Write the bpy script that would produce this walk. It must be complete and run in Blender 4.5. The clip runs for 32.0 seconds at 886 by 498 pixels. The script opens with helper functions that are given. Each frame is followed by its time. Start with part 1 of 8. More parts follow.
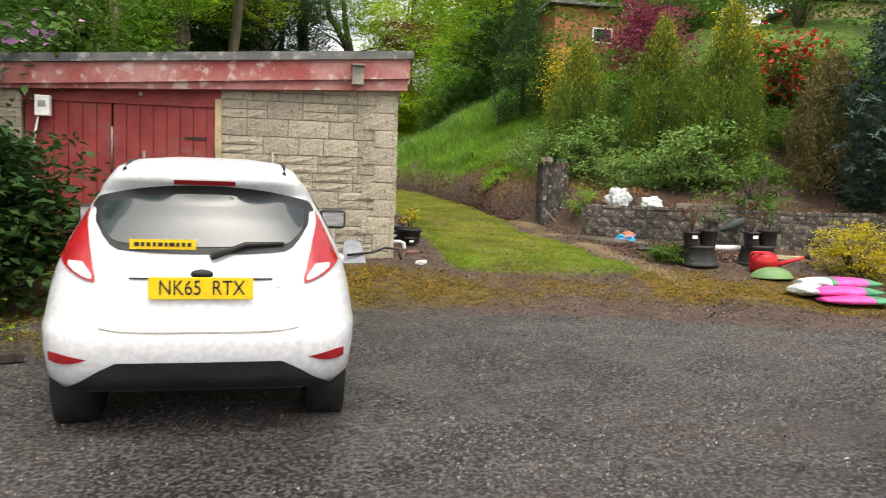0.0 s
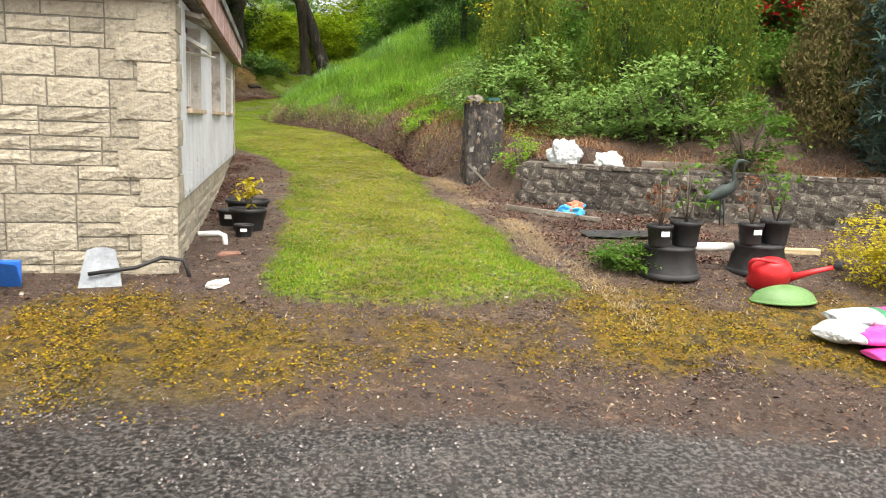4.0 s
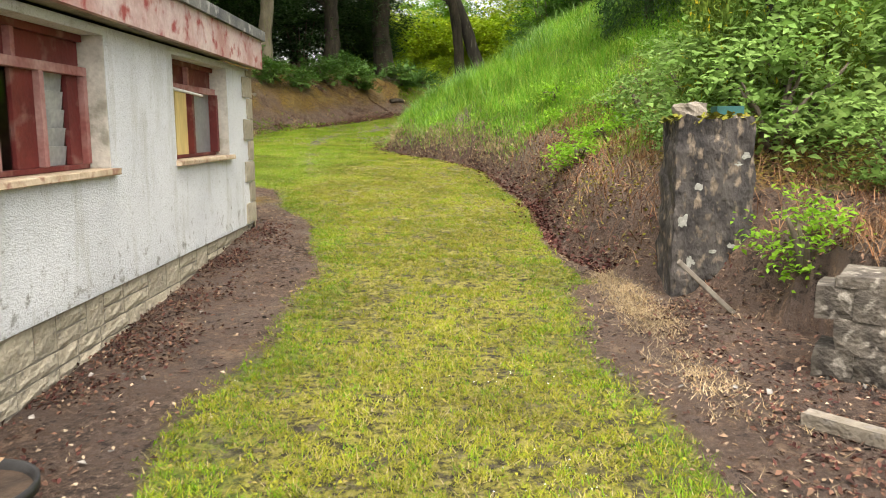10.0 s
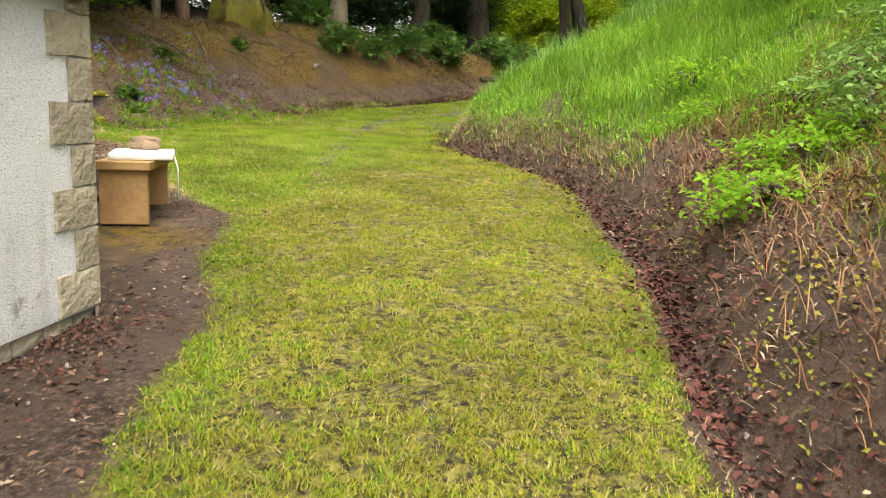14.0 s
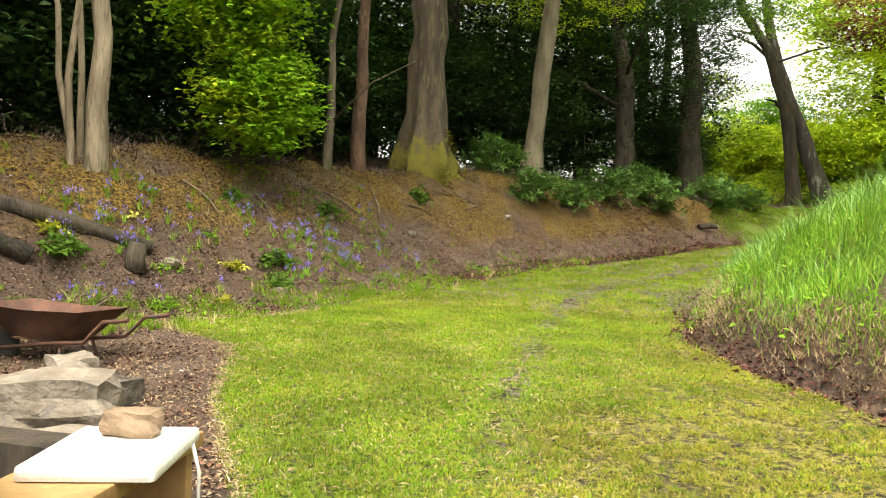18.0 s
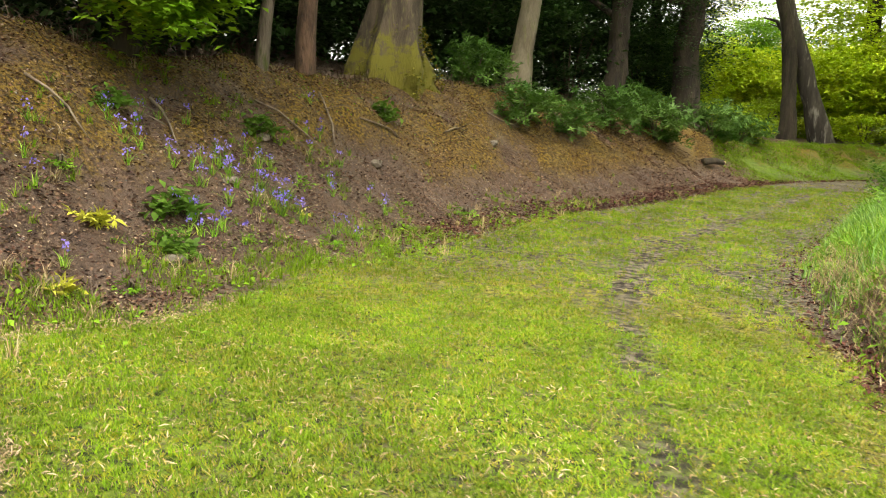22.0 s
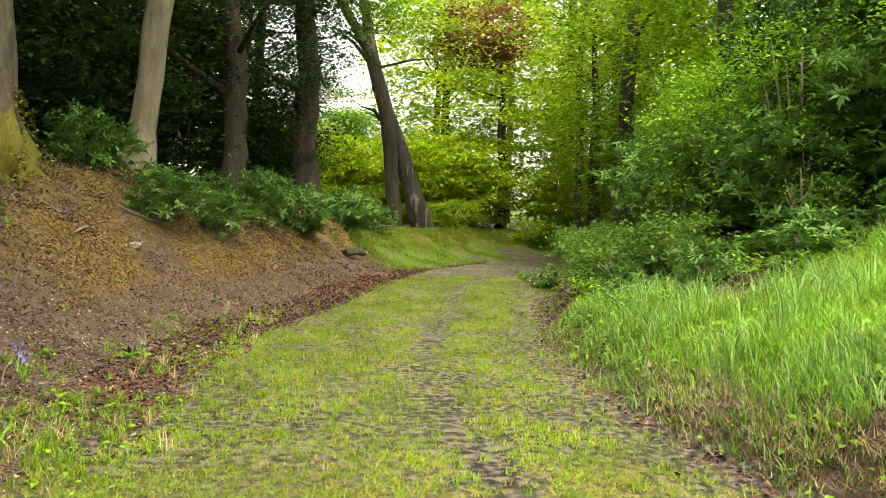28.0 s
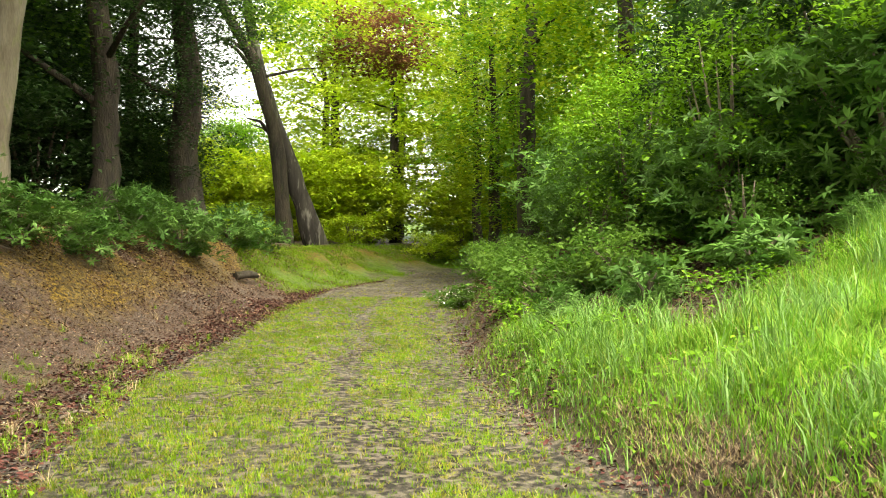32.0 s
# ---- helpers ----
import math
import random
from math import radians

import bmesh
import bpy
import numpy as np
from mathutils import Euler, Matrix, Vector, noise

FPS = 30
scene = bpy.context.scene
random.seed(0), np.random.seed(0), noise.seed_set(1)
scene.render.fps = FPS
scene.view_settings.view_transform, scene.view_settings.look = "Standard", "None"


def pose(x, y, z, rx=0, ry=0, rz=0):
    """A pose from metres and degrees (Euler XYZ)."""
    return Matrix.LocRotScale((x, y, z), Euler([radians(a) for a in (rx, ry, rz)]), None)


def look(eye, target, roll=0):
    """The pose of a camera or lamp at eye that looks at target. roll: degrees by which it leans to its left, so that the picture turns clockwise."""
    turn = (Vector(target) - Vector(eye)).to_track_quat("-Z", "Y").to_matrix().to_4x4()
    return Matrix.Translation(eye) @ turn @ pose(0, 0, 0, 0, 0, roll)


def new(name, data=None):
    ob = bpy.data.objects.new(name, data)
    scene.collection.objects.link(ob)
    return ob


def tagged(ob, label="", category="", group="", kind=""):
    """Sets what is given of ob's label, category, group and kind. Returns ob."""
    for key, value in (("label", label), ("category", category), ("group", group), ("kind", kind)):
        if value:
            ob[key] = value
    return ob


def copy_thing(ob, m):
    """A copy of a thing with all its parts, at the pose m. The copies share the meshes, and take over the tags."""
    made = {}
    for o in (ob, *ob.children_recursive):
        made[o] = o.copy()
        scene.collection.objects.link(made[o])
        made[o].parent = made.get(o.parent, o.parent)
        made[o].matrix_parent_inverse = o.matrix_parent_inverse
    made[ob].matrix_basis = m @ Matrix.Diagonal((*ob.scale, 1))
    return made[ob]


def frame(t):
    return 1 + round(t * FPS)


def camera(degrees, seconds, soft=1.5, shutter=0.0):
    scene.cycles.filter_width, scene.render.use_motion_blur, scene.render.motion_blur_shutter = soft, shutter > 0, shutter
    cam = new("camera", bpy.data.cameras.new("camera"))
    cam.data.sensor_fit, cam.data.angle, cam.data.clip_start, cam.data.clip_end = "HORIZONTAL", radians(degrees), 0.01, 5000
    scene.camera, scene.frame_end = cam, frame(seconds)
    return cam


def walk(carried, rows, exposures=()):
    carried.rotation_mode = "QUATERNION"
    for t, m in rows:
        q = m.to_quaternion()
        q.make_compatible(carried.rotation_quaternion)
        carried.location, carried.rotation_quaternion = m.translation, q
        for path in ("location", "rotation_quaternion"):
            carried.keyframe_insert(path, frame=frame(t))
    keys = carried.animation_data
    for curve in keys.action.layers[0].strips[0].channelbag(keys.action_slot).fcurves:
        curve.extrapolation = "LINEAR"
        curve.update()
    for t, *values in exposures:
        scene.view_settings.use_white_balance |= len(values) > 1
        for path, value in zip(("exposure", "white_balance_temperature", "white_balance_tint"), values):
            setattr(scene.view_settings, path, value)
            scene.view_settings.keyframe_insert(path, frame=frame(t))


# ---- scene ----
cam = camera(57.9, 32.0, soft=1.0, shutter=0.2)
PATH = [
    (0, (-1.086, -9.338, 0.721), (-0.732, -7.374, 0.588), 1.7),
    (0.5, (-0.848, -8.932, 0.789), (-0.399, -6.987, 0.668), 2.4),
    (1, (-0.691, -8.582, 0.789), (-0.232, -6.639, 0.663), 2.3),
    (1.5, (-0.470, -8.251, 0.769), (0.174, -6.368, 0.573), 1.7),
    (2, (-0.282, -7.901, 0.802), (0.323, -6.006, 0.592), 2.0),
    (2.5, (-0.128, -7.487, 0.828), (0.369, -5.562, 0.607), 1.6),
    (4.5, (0.882, -5.438, 1.144), (1.289, -3.508, 0.814), 1.9),
    (5, (1.069, -4.957, 1.135), (1.448, -3.022, 0.798), 1.8),
    (5.5, (1.237, -4.484, 1.163), (1.629, -2.554, 0.810), 2.1),
    (6, (1.403, -3.906, 1.217), (1.635, -1.948, 0.882), 1.5),
    (6.5, (1.440, -3.353, 1.251), (1.533, -1.373, 0.986), 4.4),
    (7, (1.567, -2.838, 1.252), (1.640, -0.858, 0.982), 3.8),
    (7.5, (1.639, -2.310, 1.274), (1.693, -0.332, 0.984), 3.9),
    (8, (1.676, -1.801, 1.262), (1.729, 0.174, 0.949), 3.5),
    (8.5, (1.802, -1.244, 1.246), (1.847, 0.729, 0.920), 3.2),
    (9, (1.813, -0.710, 1.269), (1.840, 1.260, 0.928), 2.5),
    (9.5, (1.866, -0.229, 1.312), (1.882, 1.745, 0.988), -0.1),
    (10, (1.963, 0.236, 1.359), (1.961, 2.214, 1.064), -0.4),
    (10.5, (2.068, 0.748, 1.395), (2.051, 2.723, 1.085), -0.1),
    (11, (2.228, 1.270, 1.374), (2.154, 3.252, 1.123), -0.4),
    (11.5, (2.306, 1.849, 1.402), (2.170, 3.829, 1.160), 0.4),
    (12, (2.346, 2.367, 1.424), (2.198, 4.342, 1.144), -0.2),
    (12.5, (2.403, 2.894, 1.446), (2.240, 4.867, 1.159), 0.4),
    (13, (2.347, 3.402, 1.424), (2.169, 5.369, 1.107), 0.1),
    (13.5, (2.313, 4.019, 1.434), (2.104, 5.979, 1.099), 1.2),
    (14, (2.271, 4.544, 1.501), (2.030, 6.498, 1.153), 2.0),
    (14.5, (2.237, 5.050, 1.586), (1.967, 7.008, 1.279), 1.9),
    (15, (2.222, 5.556, 1.609), (1.714, 7.481, 1.412), 1.8),
    (15.5, (2.081, 6.037, 1.641), (1.475, 7.933, 1.455), 2.2),
    (17.5, (1.486, 7.734, 1.820), (0.795, 9.607, 1.944), 1.3),
    (18, (1.292, 8.191, 1.841), (0.575, 10.058, 1.829), 1.2),
    (18.5, (1.087, 8.677, 1.883), (0.360, 10.539, 1.851), 1.6),
    (19, (0.959, 9.233, 1.894), (0.240, 11.098, 1.831), 2.0),
    (19.5, (0.751, 9.657, 1.912), (0.015, 11.511, 1.762), 1.4),
    (20, (0.539, 10.088, 2.022), (-0.174, 11.938, 1.759), 1.3),
    (20.5, (0.382, 10.533, 2.064), (-0.266, 12.405, 1.788), 3.0),
    (21, (0.138, 10.925, 2.064), (-0.436, 12.821, 1.789), 5.4),
    (21.5, (-0.185, 11.306, 2.070), (-0.735, 13.212, 1.816), 4.9),
    (22, (-0.524, 11.699, 2.144), (-1.097, 13.603, 1.923), 3.8),
    (22.5, (-0.911, 12.124, 2.160), (-1.496, 14.023, 1.931), 1.4),
    (23, (-1.253, 12.528, 2.148), (-1.837, 14.425, 1.902), 0.6),
    (23.5, (-1.621, 12.918, 2.181), (-2.223, 14.806, 1.913), 1.5),
    (24, (-1.958, 13.299, 2.189), (-2.486, 15.206, 1.900), 1.2),
    (24.5, (-2.268, 13.683, 2.214), (-2.674, 15.622, 1.942), 1.7),
    (25, (-2.543, 14.125, 2.285), (-2.657, 16.119, 2.179), 1.3),
    (25.5, (-2.773, 14.332, 2.367), (-2.625, 16.327, 2.349), 0.9),
    (26, (-2.767, 14.395, 2.375), (-2.546, 16.383, 2.362), 0.8),
    (26.5, (-2.764, 14.432, 2.378), (-2.350, 16.388, 2.387), 0.5),
    (28.5, (-2.315, 14.489, 2.378), (-1.850, 16.434, 2.412), 1.3),
    (29, (-2.232, 14.833, 2.396), (-1.732, 16.769, 2.419), 1.1),
    (29.5, (-2.304, 15.158, 2.464), (-1.754, 17.081, 2.483), 1.2),
    (30, (-2.380, 15.525, 2.538), (-1.812, 17.443, 2.560), 0.8),
    (30.5, (-2.478, 15.707, 2.528), (-1.810, 17.591, 2.606), 0.4),
    (31, (-2.476, 15.762, 2.512), (-1.768, 17.631, 2.602), 0.2),
    (31.5, (-2.463, 15.793, 2.514), (-1.749, 17.659, 2.593), 0.2),
    (32, (-2.450, 15.797, 2.499), (-1.727, 17.660, 2.569), -0.4),
]
walk(cam, [(t, look(eye, target, roll)) for t, eye, target, roll in PATH], exposures=[(0, 1.15, 6900, 10), (1, 0.9, 6900, 10), (2, 1.3, 6900, 10), (5, 1.74, 7000, 10), (8, 1.8, 7100, 10), (13, 1.95, 7300, 10), (15, 1.85, 7500, 9), (18, 2.2, 7700, 8), (22, 2.1, 7800, 7), (24.5, 2.22, 7800, 6), (26, 2.4, 7800, 6), (29, 2.33, 7800, 5), (32, 2.55, 7800, 4)])

# ---- world, sun, exposure ----
world = bpy.data.worlds.new("world")
scene.world = world
world.use_nodes = True
wn, wl = world.node_tree.nodes, world.node_tree.links
sky = wn.new("ShaderNodeTexSky")
sky.sky_type, sky.sun_disc = "NISHITA", False
sky.sun_elevation, sky.sun_rotation = radians(66), radians(172)
sky.air_density, sky.dust_density, sky.ozone_density = 1.0, 4.0, 1.0
grey = wn.new("ShaderNodeHueSaturation")
grey.inputs["Saturation"].default_value = 0.25
wl.new(sky.outputs[0], grey.inputs["Color"])
wl.new(grey.outputs[0], wn["Background"].inputs["Color"])
wn["Background"].inputs["Strength"].default_value = 0.15
sun = new("sun", bpy.data.lights.new("sun", "SUN"))
sun.data.energy, sun.data.angle, sun.data.color = 0.9, radians(60), (1.0, 0.97, 0.92)
sun.matrix_world = look((0, 0, 40), (Vector((0, 0, 40)) - Vector((math.sin(radians(172)), math.cos(radians(172)), 2.25))))


# ---- node materials ----
def mat(name, c1, c2, scale=4.0, rough=0.8, bump=0.3, bscale=60.0, metal=0.0, island=0.0, translucent=0.0, c3=None, spec=0.4, rnd=0.0, dist=0.01, stretch=1.0):
    """Two colours mixed by a coarse noise, darkened and lightened by a fine one; fine relief; an optional third colour in patches."""
    m = bpy.data.materials.new(name)
    m.use_nodes = True
    n, l = m.node_tree.nodes, m.node_tree.links
    b = n["Principled BSDF"]
    co = n.new("ShaderNodeTexCoord")
    big, fine = n.new("ShaderNodeTexNoise"), n.new("ShaderNodeTexNoise")
    big.inputs["Scale"].default_value, fine.inputs["Scale"].default_value = scale, bscale
    big.inputs["Detail"].default_value, fine.inputs["Detail"].default_value = 4, 3
    where = co.outputs["Object"]
    if stretch != 1.0:
        along = n.new("ShaderNodeMapping")
        along.inputs["Scale"].default_value = (1, 1, stretch)
        l.new(where, along.inputs["Vector"])
        where = along.outputs[0]
    for t in (big, fine):
        l.new(where, t.inputs["Vector"])
    ramp = n.new("ShaderNodeValToRGB")
    ramp.color_ramp.elements[0].position, ramp.color_ramp.elements[1].position = 0.35, 0.65
    ramp.color_ramp.elements[0].color, ramp.color_ramp.elements[1].color = (*c1, 1), (*c2, 1)
    l.new(big.outputs["Fac"], ramp.inputs[0])
    out = ramp.outputs[0]
    if c3:
        third, mask, mix3 = n.new("ShaderNodeTexNoise"), n.new("ShaderNodeMapRange"), n.new("ShaderNodeMix")
        third.inputs["Scale"].default_value, third.inputs["Detail"].default_value = scale * 2.7, 5
        l.new(where, third.inputs["Vector"])
        mask.inputs["From Min"].default_value, mask.inputs["From Max"].default_value = 0.55, 0.68
        l.new(third.outputs["Fac"], mask.inputs[0])
        mix3.data_type = "RGBA"
        l.new(mask.outputs[0], mix3.inputs["Factor"])
        l.new(out, mix3.inputs["A"])
        mix3.inputs["B"].default_value = (*c3, 1)
        out = mix3.outputs["Result"]
    hsv = n.new("ShaderNodeHueSaturation")
    val = n.new("ShaderNodeMapRange")
    val.inputs["To Min"].default_value, val.inputs["To Max"].default_value = 0.72, 1.28
    l.new(fine.outputs["Fac"], val.inputs[0])
    value = val.outputs[0]
    if island or rnd:
        src = n.new("ShaderNodeNewGeometry").outputs["Random Per Island"] if island else n.new("ShaderNodeObjectInfo").outputs["Random"]
        r = n.new("ShaderNodeMapRange")
        amount = island or rnd
        r.inputs["To Min"].default_value, r.inputs["To Max"].default_value = 1 - amount, 1 + amount
        l.new(src, r.inputs[0])
        mul = n.new("ShaderNodeMath")
        mul.operation = "MULTIPLY"
        l.new(value, mul.inputs[0])
        l.new(r.outputs[0], mul.inputs[1])
        value = mul.outputs[0]
    l.new(value, hsv.inputs["Value"])
    l.new(out, hsv.inputs["Color"])
    l.new(hsv.outputs[0], b.inputs["Base Color"])
    b.inputs["Roughness"].default_value, b.inputs["Metallic"].default_value = rough, metal
    b.inputs["Specular IOR Level"].default_value = spec
    if bump:
        bp = n.new("ShaderNodeBump")
        bp.inputs["Strength"].default_value, bp.inputs["Distance"].default_value = bump, dist
        l.new(fine.outputs["Fac"], bp.inputs["Height"])
        l.new(bp.outputs[0], b.inputs["Normal"])
    if translucent:
        tr, sh = n.new("ShaderNodeBsdfTranslucent"), n.new("ShaderNodeMixShader")
        l.new(hsv.outputs[0], tr.inputs["Color"])
        sh.inputs[0].default_value = translucent
        l.new(b.outputs[0], sh.inputs[1])
        l.new(tr.outputs[0], sh.inputs[2])
        l.new(sh.outputs[0], n["Material Output"].inputs["Surface"])
    return m


def leafy(name, c1, c2, rough=0.5, translucent=0.35):
    return mat(name, c1, c2, scale=1.2, rough=rough, bump=0, bscale=9, island=0.24, translucent=translucent, spec=0.15)


def varied(name, stops, rough=0.6, translucent=0.3, patch=0.3, scale=1.4, spec=0.15):
    """Many small pieces, each with a colour of its own from a row of colours, lighter and darker in broad patches."""
    m = bpy.data.materials.new(name)
    m.use_nodes = True
    n, l = m.node_tree.nodes, m.node_tree.links
    b = n["Principled BSDF"]
    ramp = n.new("ShaderNodeValToRGB")
    e = ramp.color_ramp.elements
    while len(e) < len(stops):
        e.new(0.5)
    for i, c in enumerate(stops):
        e[i].position, e[i].color = i / (len(stops) - 1), (*c, 1)
    l.new(n.new("ShaderNodeNewGeometry").outputs["Random Per Island"], ramp.inputs[0])
    tx, val, hsv = n.new("ShaderNodeTexNoise"), n.new("ShaderNodeMapRange"), n.new("ShaderNodeHueSaturation")
    tx.inputs["Scale"].default_value, tx.inputs["Detail"].default_value = scale, 3
    l.new(n.new("ShaderNodeTexCoord").outputs["Object"], tx.inputs["Vector"])
    val.inputs["From Min"].default_value, val.inputs["From Max"].default_value = 0.3, 0.7
    val.inputs["To Min"].default_value, val.inputs["To Max"].default_value = 1 - patch, 1 + patch
    l.new(tx.outputs["Fac"], val.inputs[0])
    l.new(val.outputs[0], hsv.inputs["Value"])
    l.new(ramp.outputs[0], hsv.inputs["Color"])
    l.new(hsv.outputs[0], b.inputs["Base Color"])
    b.inputs["Roughness"].default_value, b.inputs["Specular IOR Level"].default_value = rough, spec
    if translucent:
        tr, sh = n.new("ShaderNodeBsdfTranslucent"), n.new("ShaderNodeMixShader")
        l.new(hsv.outputs[0], tr.inputs["Color"])
        sh.inputs[0].default_value = translucent
        l.new(b.outputs[0], sh.inputs[1])
        l.new(tr.outputs[0], sh.inputs[2])
        l.new(sh.outputs[0], n["Material Output"].inputs["Surface"])
    return m


STONE = mat("buff_stone", (0.31, 0.27, 0.2), (0.39, 0.35, 0.27), 7, 0.9, 0.9, 34, c3=(0.25, 0.225, 0.18), rnd=0.16, dist=0.022)
MORTAR = mat("mortar", (0.16, 0.145, 0.12), (0.22, 0.2, 0.16), 12, 0.95, 0.5, 90)


def roughcast():
    """White pebble-dashed render: fine bumps, small dark pits, grey-green algae in drips, raggedly darker towards the
    foot.
    """
    m = mat("roughcast", (0.66, 0.68, 0.71), (0.76, 0.78, 0.81), 1.6, 0.95, 0, 120)
    n, l = m.node_tree.nodes, m.node_tree.links
    b = n["Principled BSDF"]
    old = b.inputs["Base Color"].links[0].from_socket
    co = n.new("ShaderNodeTexCoord").outputs["Object"]
    pit, alg, foot = n.new("ShaderNodeTexNoise"), n.new("ShaderNodeTexNoise"), n.new("ShaderNodeTexNoise")
    pit.inputs["Scale"].default_value, pit.inputs["Detail"].default_value, pit.inputs["Roughness"].default_value = 75, 4, 0.7
    alg.inputs["Scale"].default_value, alg.inputs["Detail"].default_value, alg.inputs["Roughness"].default_value = 2.2, 8, 0.7
    foot.inputs["Scale"].default_value, foot.inputs["Detail"].default_value, foot.inputs["Roughness"].default_value = 9, 8, 0.75
    drip = n.new("ShaderNodeMapping")
    drip.inputs["Scale"].default_value = (1, 2.4, 0.45)
    l.new(co, drip.inputs["Vector"])
    l.new(co, pit.inputs["Vector"])
    l.new(drip.outputs[0], alg.inputs["Vector"])
    l.new(co, foot.inputs["Vector"])

    def over(fac, lo, hi, top, a, c):
        r, x = n.new("ShaderNodeMapRange"), n.new("ShaderNodeMix")
        r.inputs["From Min"].default_value, r.inputs["From Max"].default_value, r.inputs["To Max"].default_value = lo, hi, top
        l.new(fac, r.inputs[0])
        x.data_type = "RGBA"
        l.new(r.outputs[0], x.inputs["Factor"])
        l.new(a, x.inputs["A"])
        x.inputs["B"].default_value = (*c, 1)
        return x.outputs["Result"]

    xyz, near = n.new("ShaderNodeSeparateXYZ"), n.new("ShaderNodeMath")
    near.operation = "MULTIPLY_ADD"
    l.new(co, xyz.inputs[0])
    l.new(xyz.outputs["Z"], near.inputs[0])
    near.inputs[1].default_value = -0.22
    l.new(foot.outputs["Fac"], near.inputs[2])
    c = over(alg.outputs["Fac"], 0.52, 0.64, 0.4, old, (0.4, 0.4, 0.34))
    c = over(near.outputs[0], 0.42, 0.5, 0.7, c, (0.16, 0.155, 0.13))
    c = over(pit.outputs["Fac"], 0.43, 0.36, 0.7, c, (0.38, 0.38, 0.36))
    l.new(c, b.inputs["Base Color"])
    bp = n.new("ShaderNodeBump")
    bp.inputs["Strength"].default_value, bp.inputs["Distance"].default_value = 0.9, 0.02
    l.new(pit.outputs["Fac"], bp.inputs["Height"])
    l.new(bp.outputs[0], b.inputs["Normal"])
    return m


RENDER = roughcast()
REDWOOD = mat("red_paint", (0.2, 0.024, 0.022), (0.28, 0.042, 0.038), 3, 0.65, 0.25, 40, c3=(0.23, 0.065, 0.058))
FASCIA = mat("faded_red_paint", (0.28, 0.06, 0.055), (0.4, 0.2, 0.18), 2.5, 0.75, 0.4, 30, c3=(0.5, 0.4, 0.36))
PINKFASCIA = mat("flaking_paint", (0.36, 0.2, 0.18), (0.5, 0.4, 0.38), 3, 0.8, 0.5, 34, c3=(0.26, 0.05, 0.045))
FELT = mat("roof_felt", (0.07, 0.075, 0.08), (0.16, 0.16, 0.15), 3, 0.9, 0.6, 60, c3=(0.3, 0.3, 0.28))
BARK = mat("bark", (0.07, 0.055, 0.04), (0.16, 0.13, 0.1), 5, 0.95, 1.0, 34, c3=(0.08, 0.09, 0.03), dist=0.03, stretch=0.25)
GREYBARK = mat("smooth_bark", (0.112, 0.092, 0.06), (0.2, 0.172, 0.12), 4, 0.9, 0.7, 36, c3=(0.136, 0.128, 0.064), dist=0.02, stretch=0.3)
PALEBARK = mat("pale_bark", (0.125, 0.0975, 0.0624), (0.25, 0.203, 0.14), 8, 0.9, 0.9, 30, c3=(0.0936, 0.0819, 0.0507), dist=0.02, stretch=0.2)
DARKBARK = mat("dark_bark", (0.0225, 0.0188, 0.015), (0.0638, 0.0495, 0.036), 5, 0.95, 1.0, 30, c3=(0.0375, 0.0375, 0.0188), dist=0.03, stretch=0.25)
MOSS = mat("moss", (0.1, 0.12, 0.012), (0.22, 0.19, 0.02), 6, 0.95, 0.8, 90)
L_BEECH = leafy("beech_leaf", (0.09, 0.22, 0.014), (0.2, 0.38, 0.025), translucent=0.35)
L_YELLOW = leafy("young_and_lit_leaf", (0.25, 0.4, 0.018), (0.46, 0.56, 0.045), translucent=0.4)
# Beech green raised in colour for boughs that should catch more light.
L_BRIGHT = leafy("brightened_leaf", (0.15, 0.33, 0.02), (0.26, 0.44, 0.04), translucent=0.55)
L_MID = leafy("shrub_leaf", (0.06, 0.14, 0.018), (0.12, 0.22, 0.032), translucent=0.45)
L_DARK = leafy("evergreen_leaf", (0.02, 0.055, 0.014), (0.055, 0.11, 0.028), 0.5, 0.25)
L_LAUREL = leafy("laurel_leaf", (0.055, 0.14, 0.025), (0.12, 0.23, 0.05), 0.4, 0.3)
BLUEBELL = leafy("bluebell", (0.16, 0.12, 0.6), (0.32, 0.26, 0.85), 0.6, 0.3)
PRIMROSE = leafy("primrose", (0.6, 0.55, 0.08), (0.75, 0.7, 0.2), 0.6, 0.3)
PRIMULA = leafy("primula_leaf", (0.4, 0.42, 0.04), (0.55, 0.55, 0.1), 0.6, 0.3)
PRIMROSE_WHITE = leafy("daisy_petal", (0.72, 0.72, 0.68), (0.8, 0.8, 0.78), 0.6, 0.2)
GRIT = varied("grit", ((0.025, 0.024, 0.024), (0.09, 0.082, 0.078), (0.2, 0.18, 0.165), (0.12, 0.075, 0.066), (0.3, 0.28, 0.26), (0.06, 0.055, 0.052)), 0.8, 0.0)
YARDMOSS = varied("yard_moss", ((0.05, 0.036, 0.016), (0.2, 0.14, 0.014), (0.32, 0.2, 0.012), (0.14, 0.13, 0.016), (0.25, 0.13, 0.015)), 0.9, 0.1)
GRAVEL = mat("gravel", (0.07, 0.06, 0.055), (0.26, 0.24, 0.22), 30, 0.9, 0.3, 90, island=0.6)
TWIG = mat("twigs", (0.0675, 0.045, 0.0338), (0.15, 0.112, 0.0825), 10, 0.9, 0, 30, island=0.4)
L_CONIFER = leafy("cypress_leaf", (0.07, 0.13, 0.02), (0.17, 0.24, 0.035), 0.7, 0.4)
L_GOLD = leafy("golden_leaf", (0.36, 0.31, 0.02), (0.55, 0.46, 0.03), 0.6, 0.35)
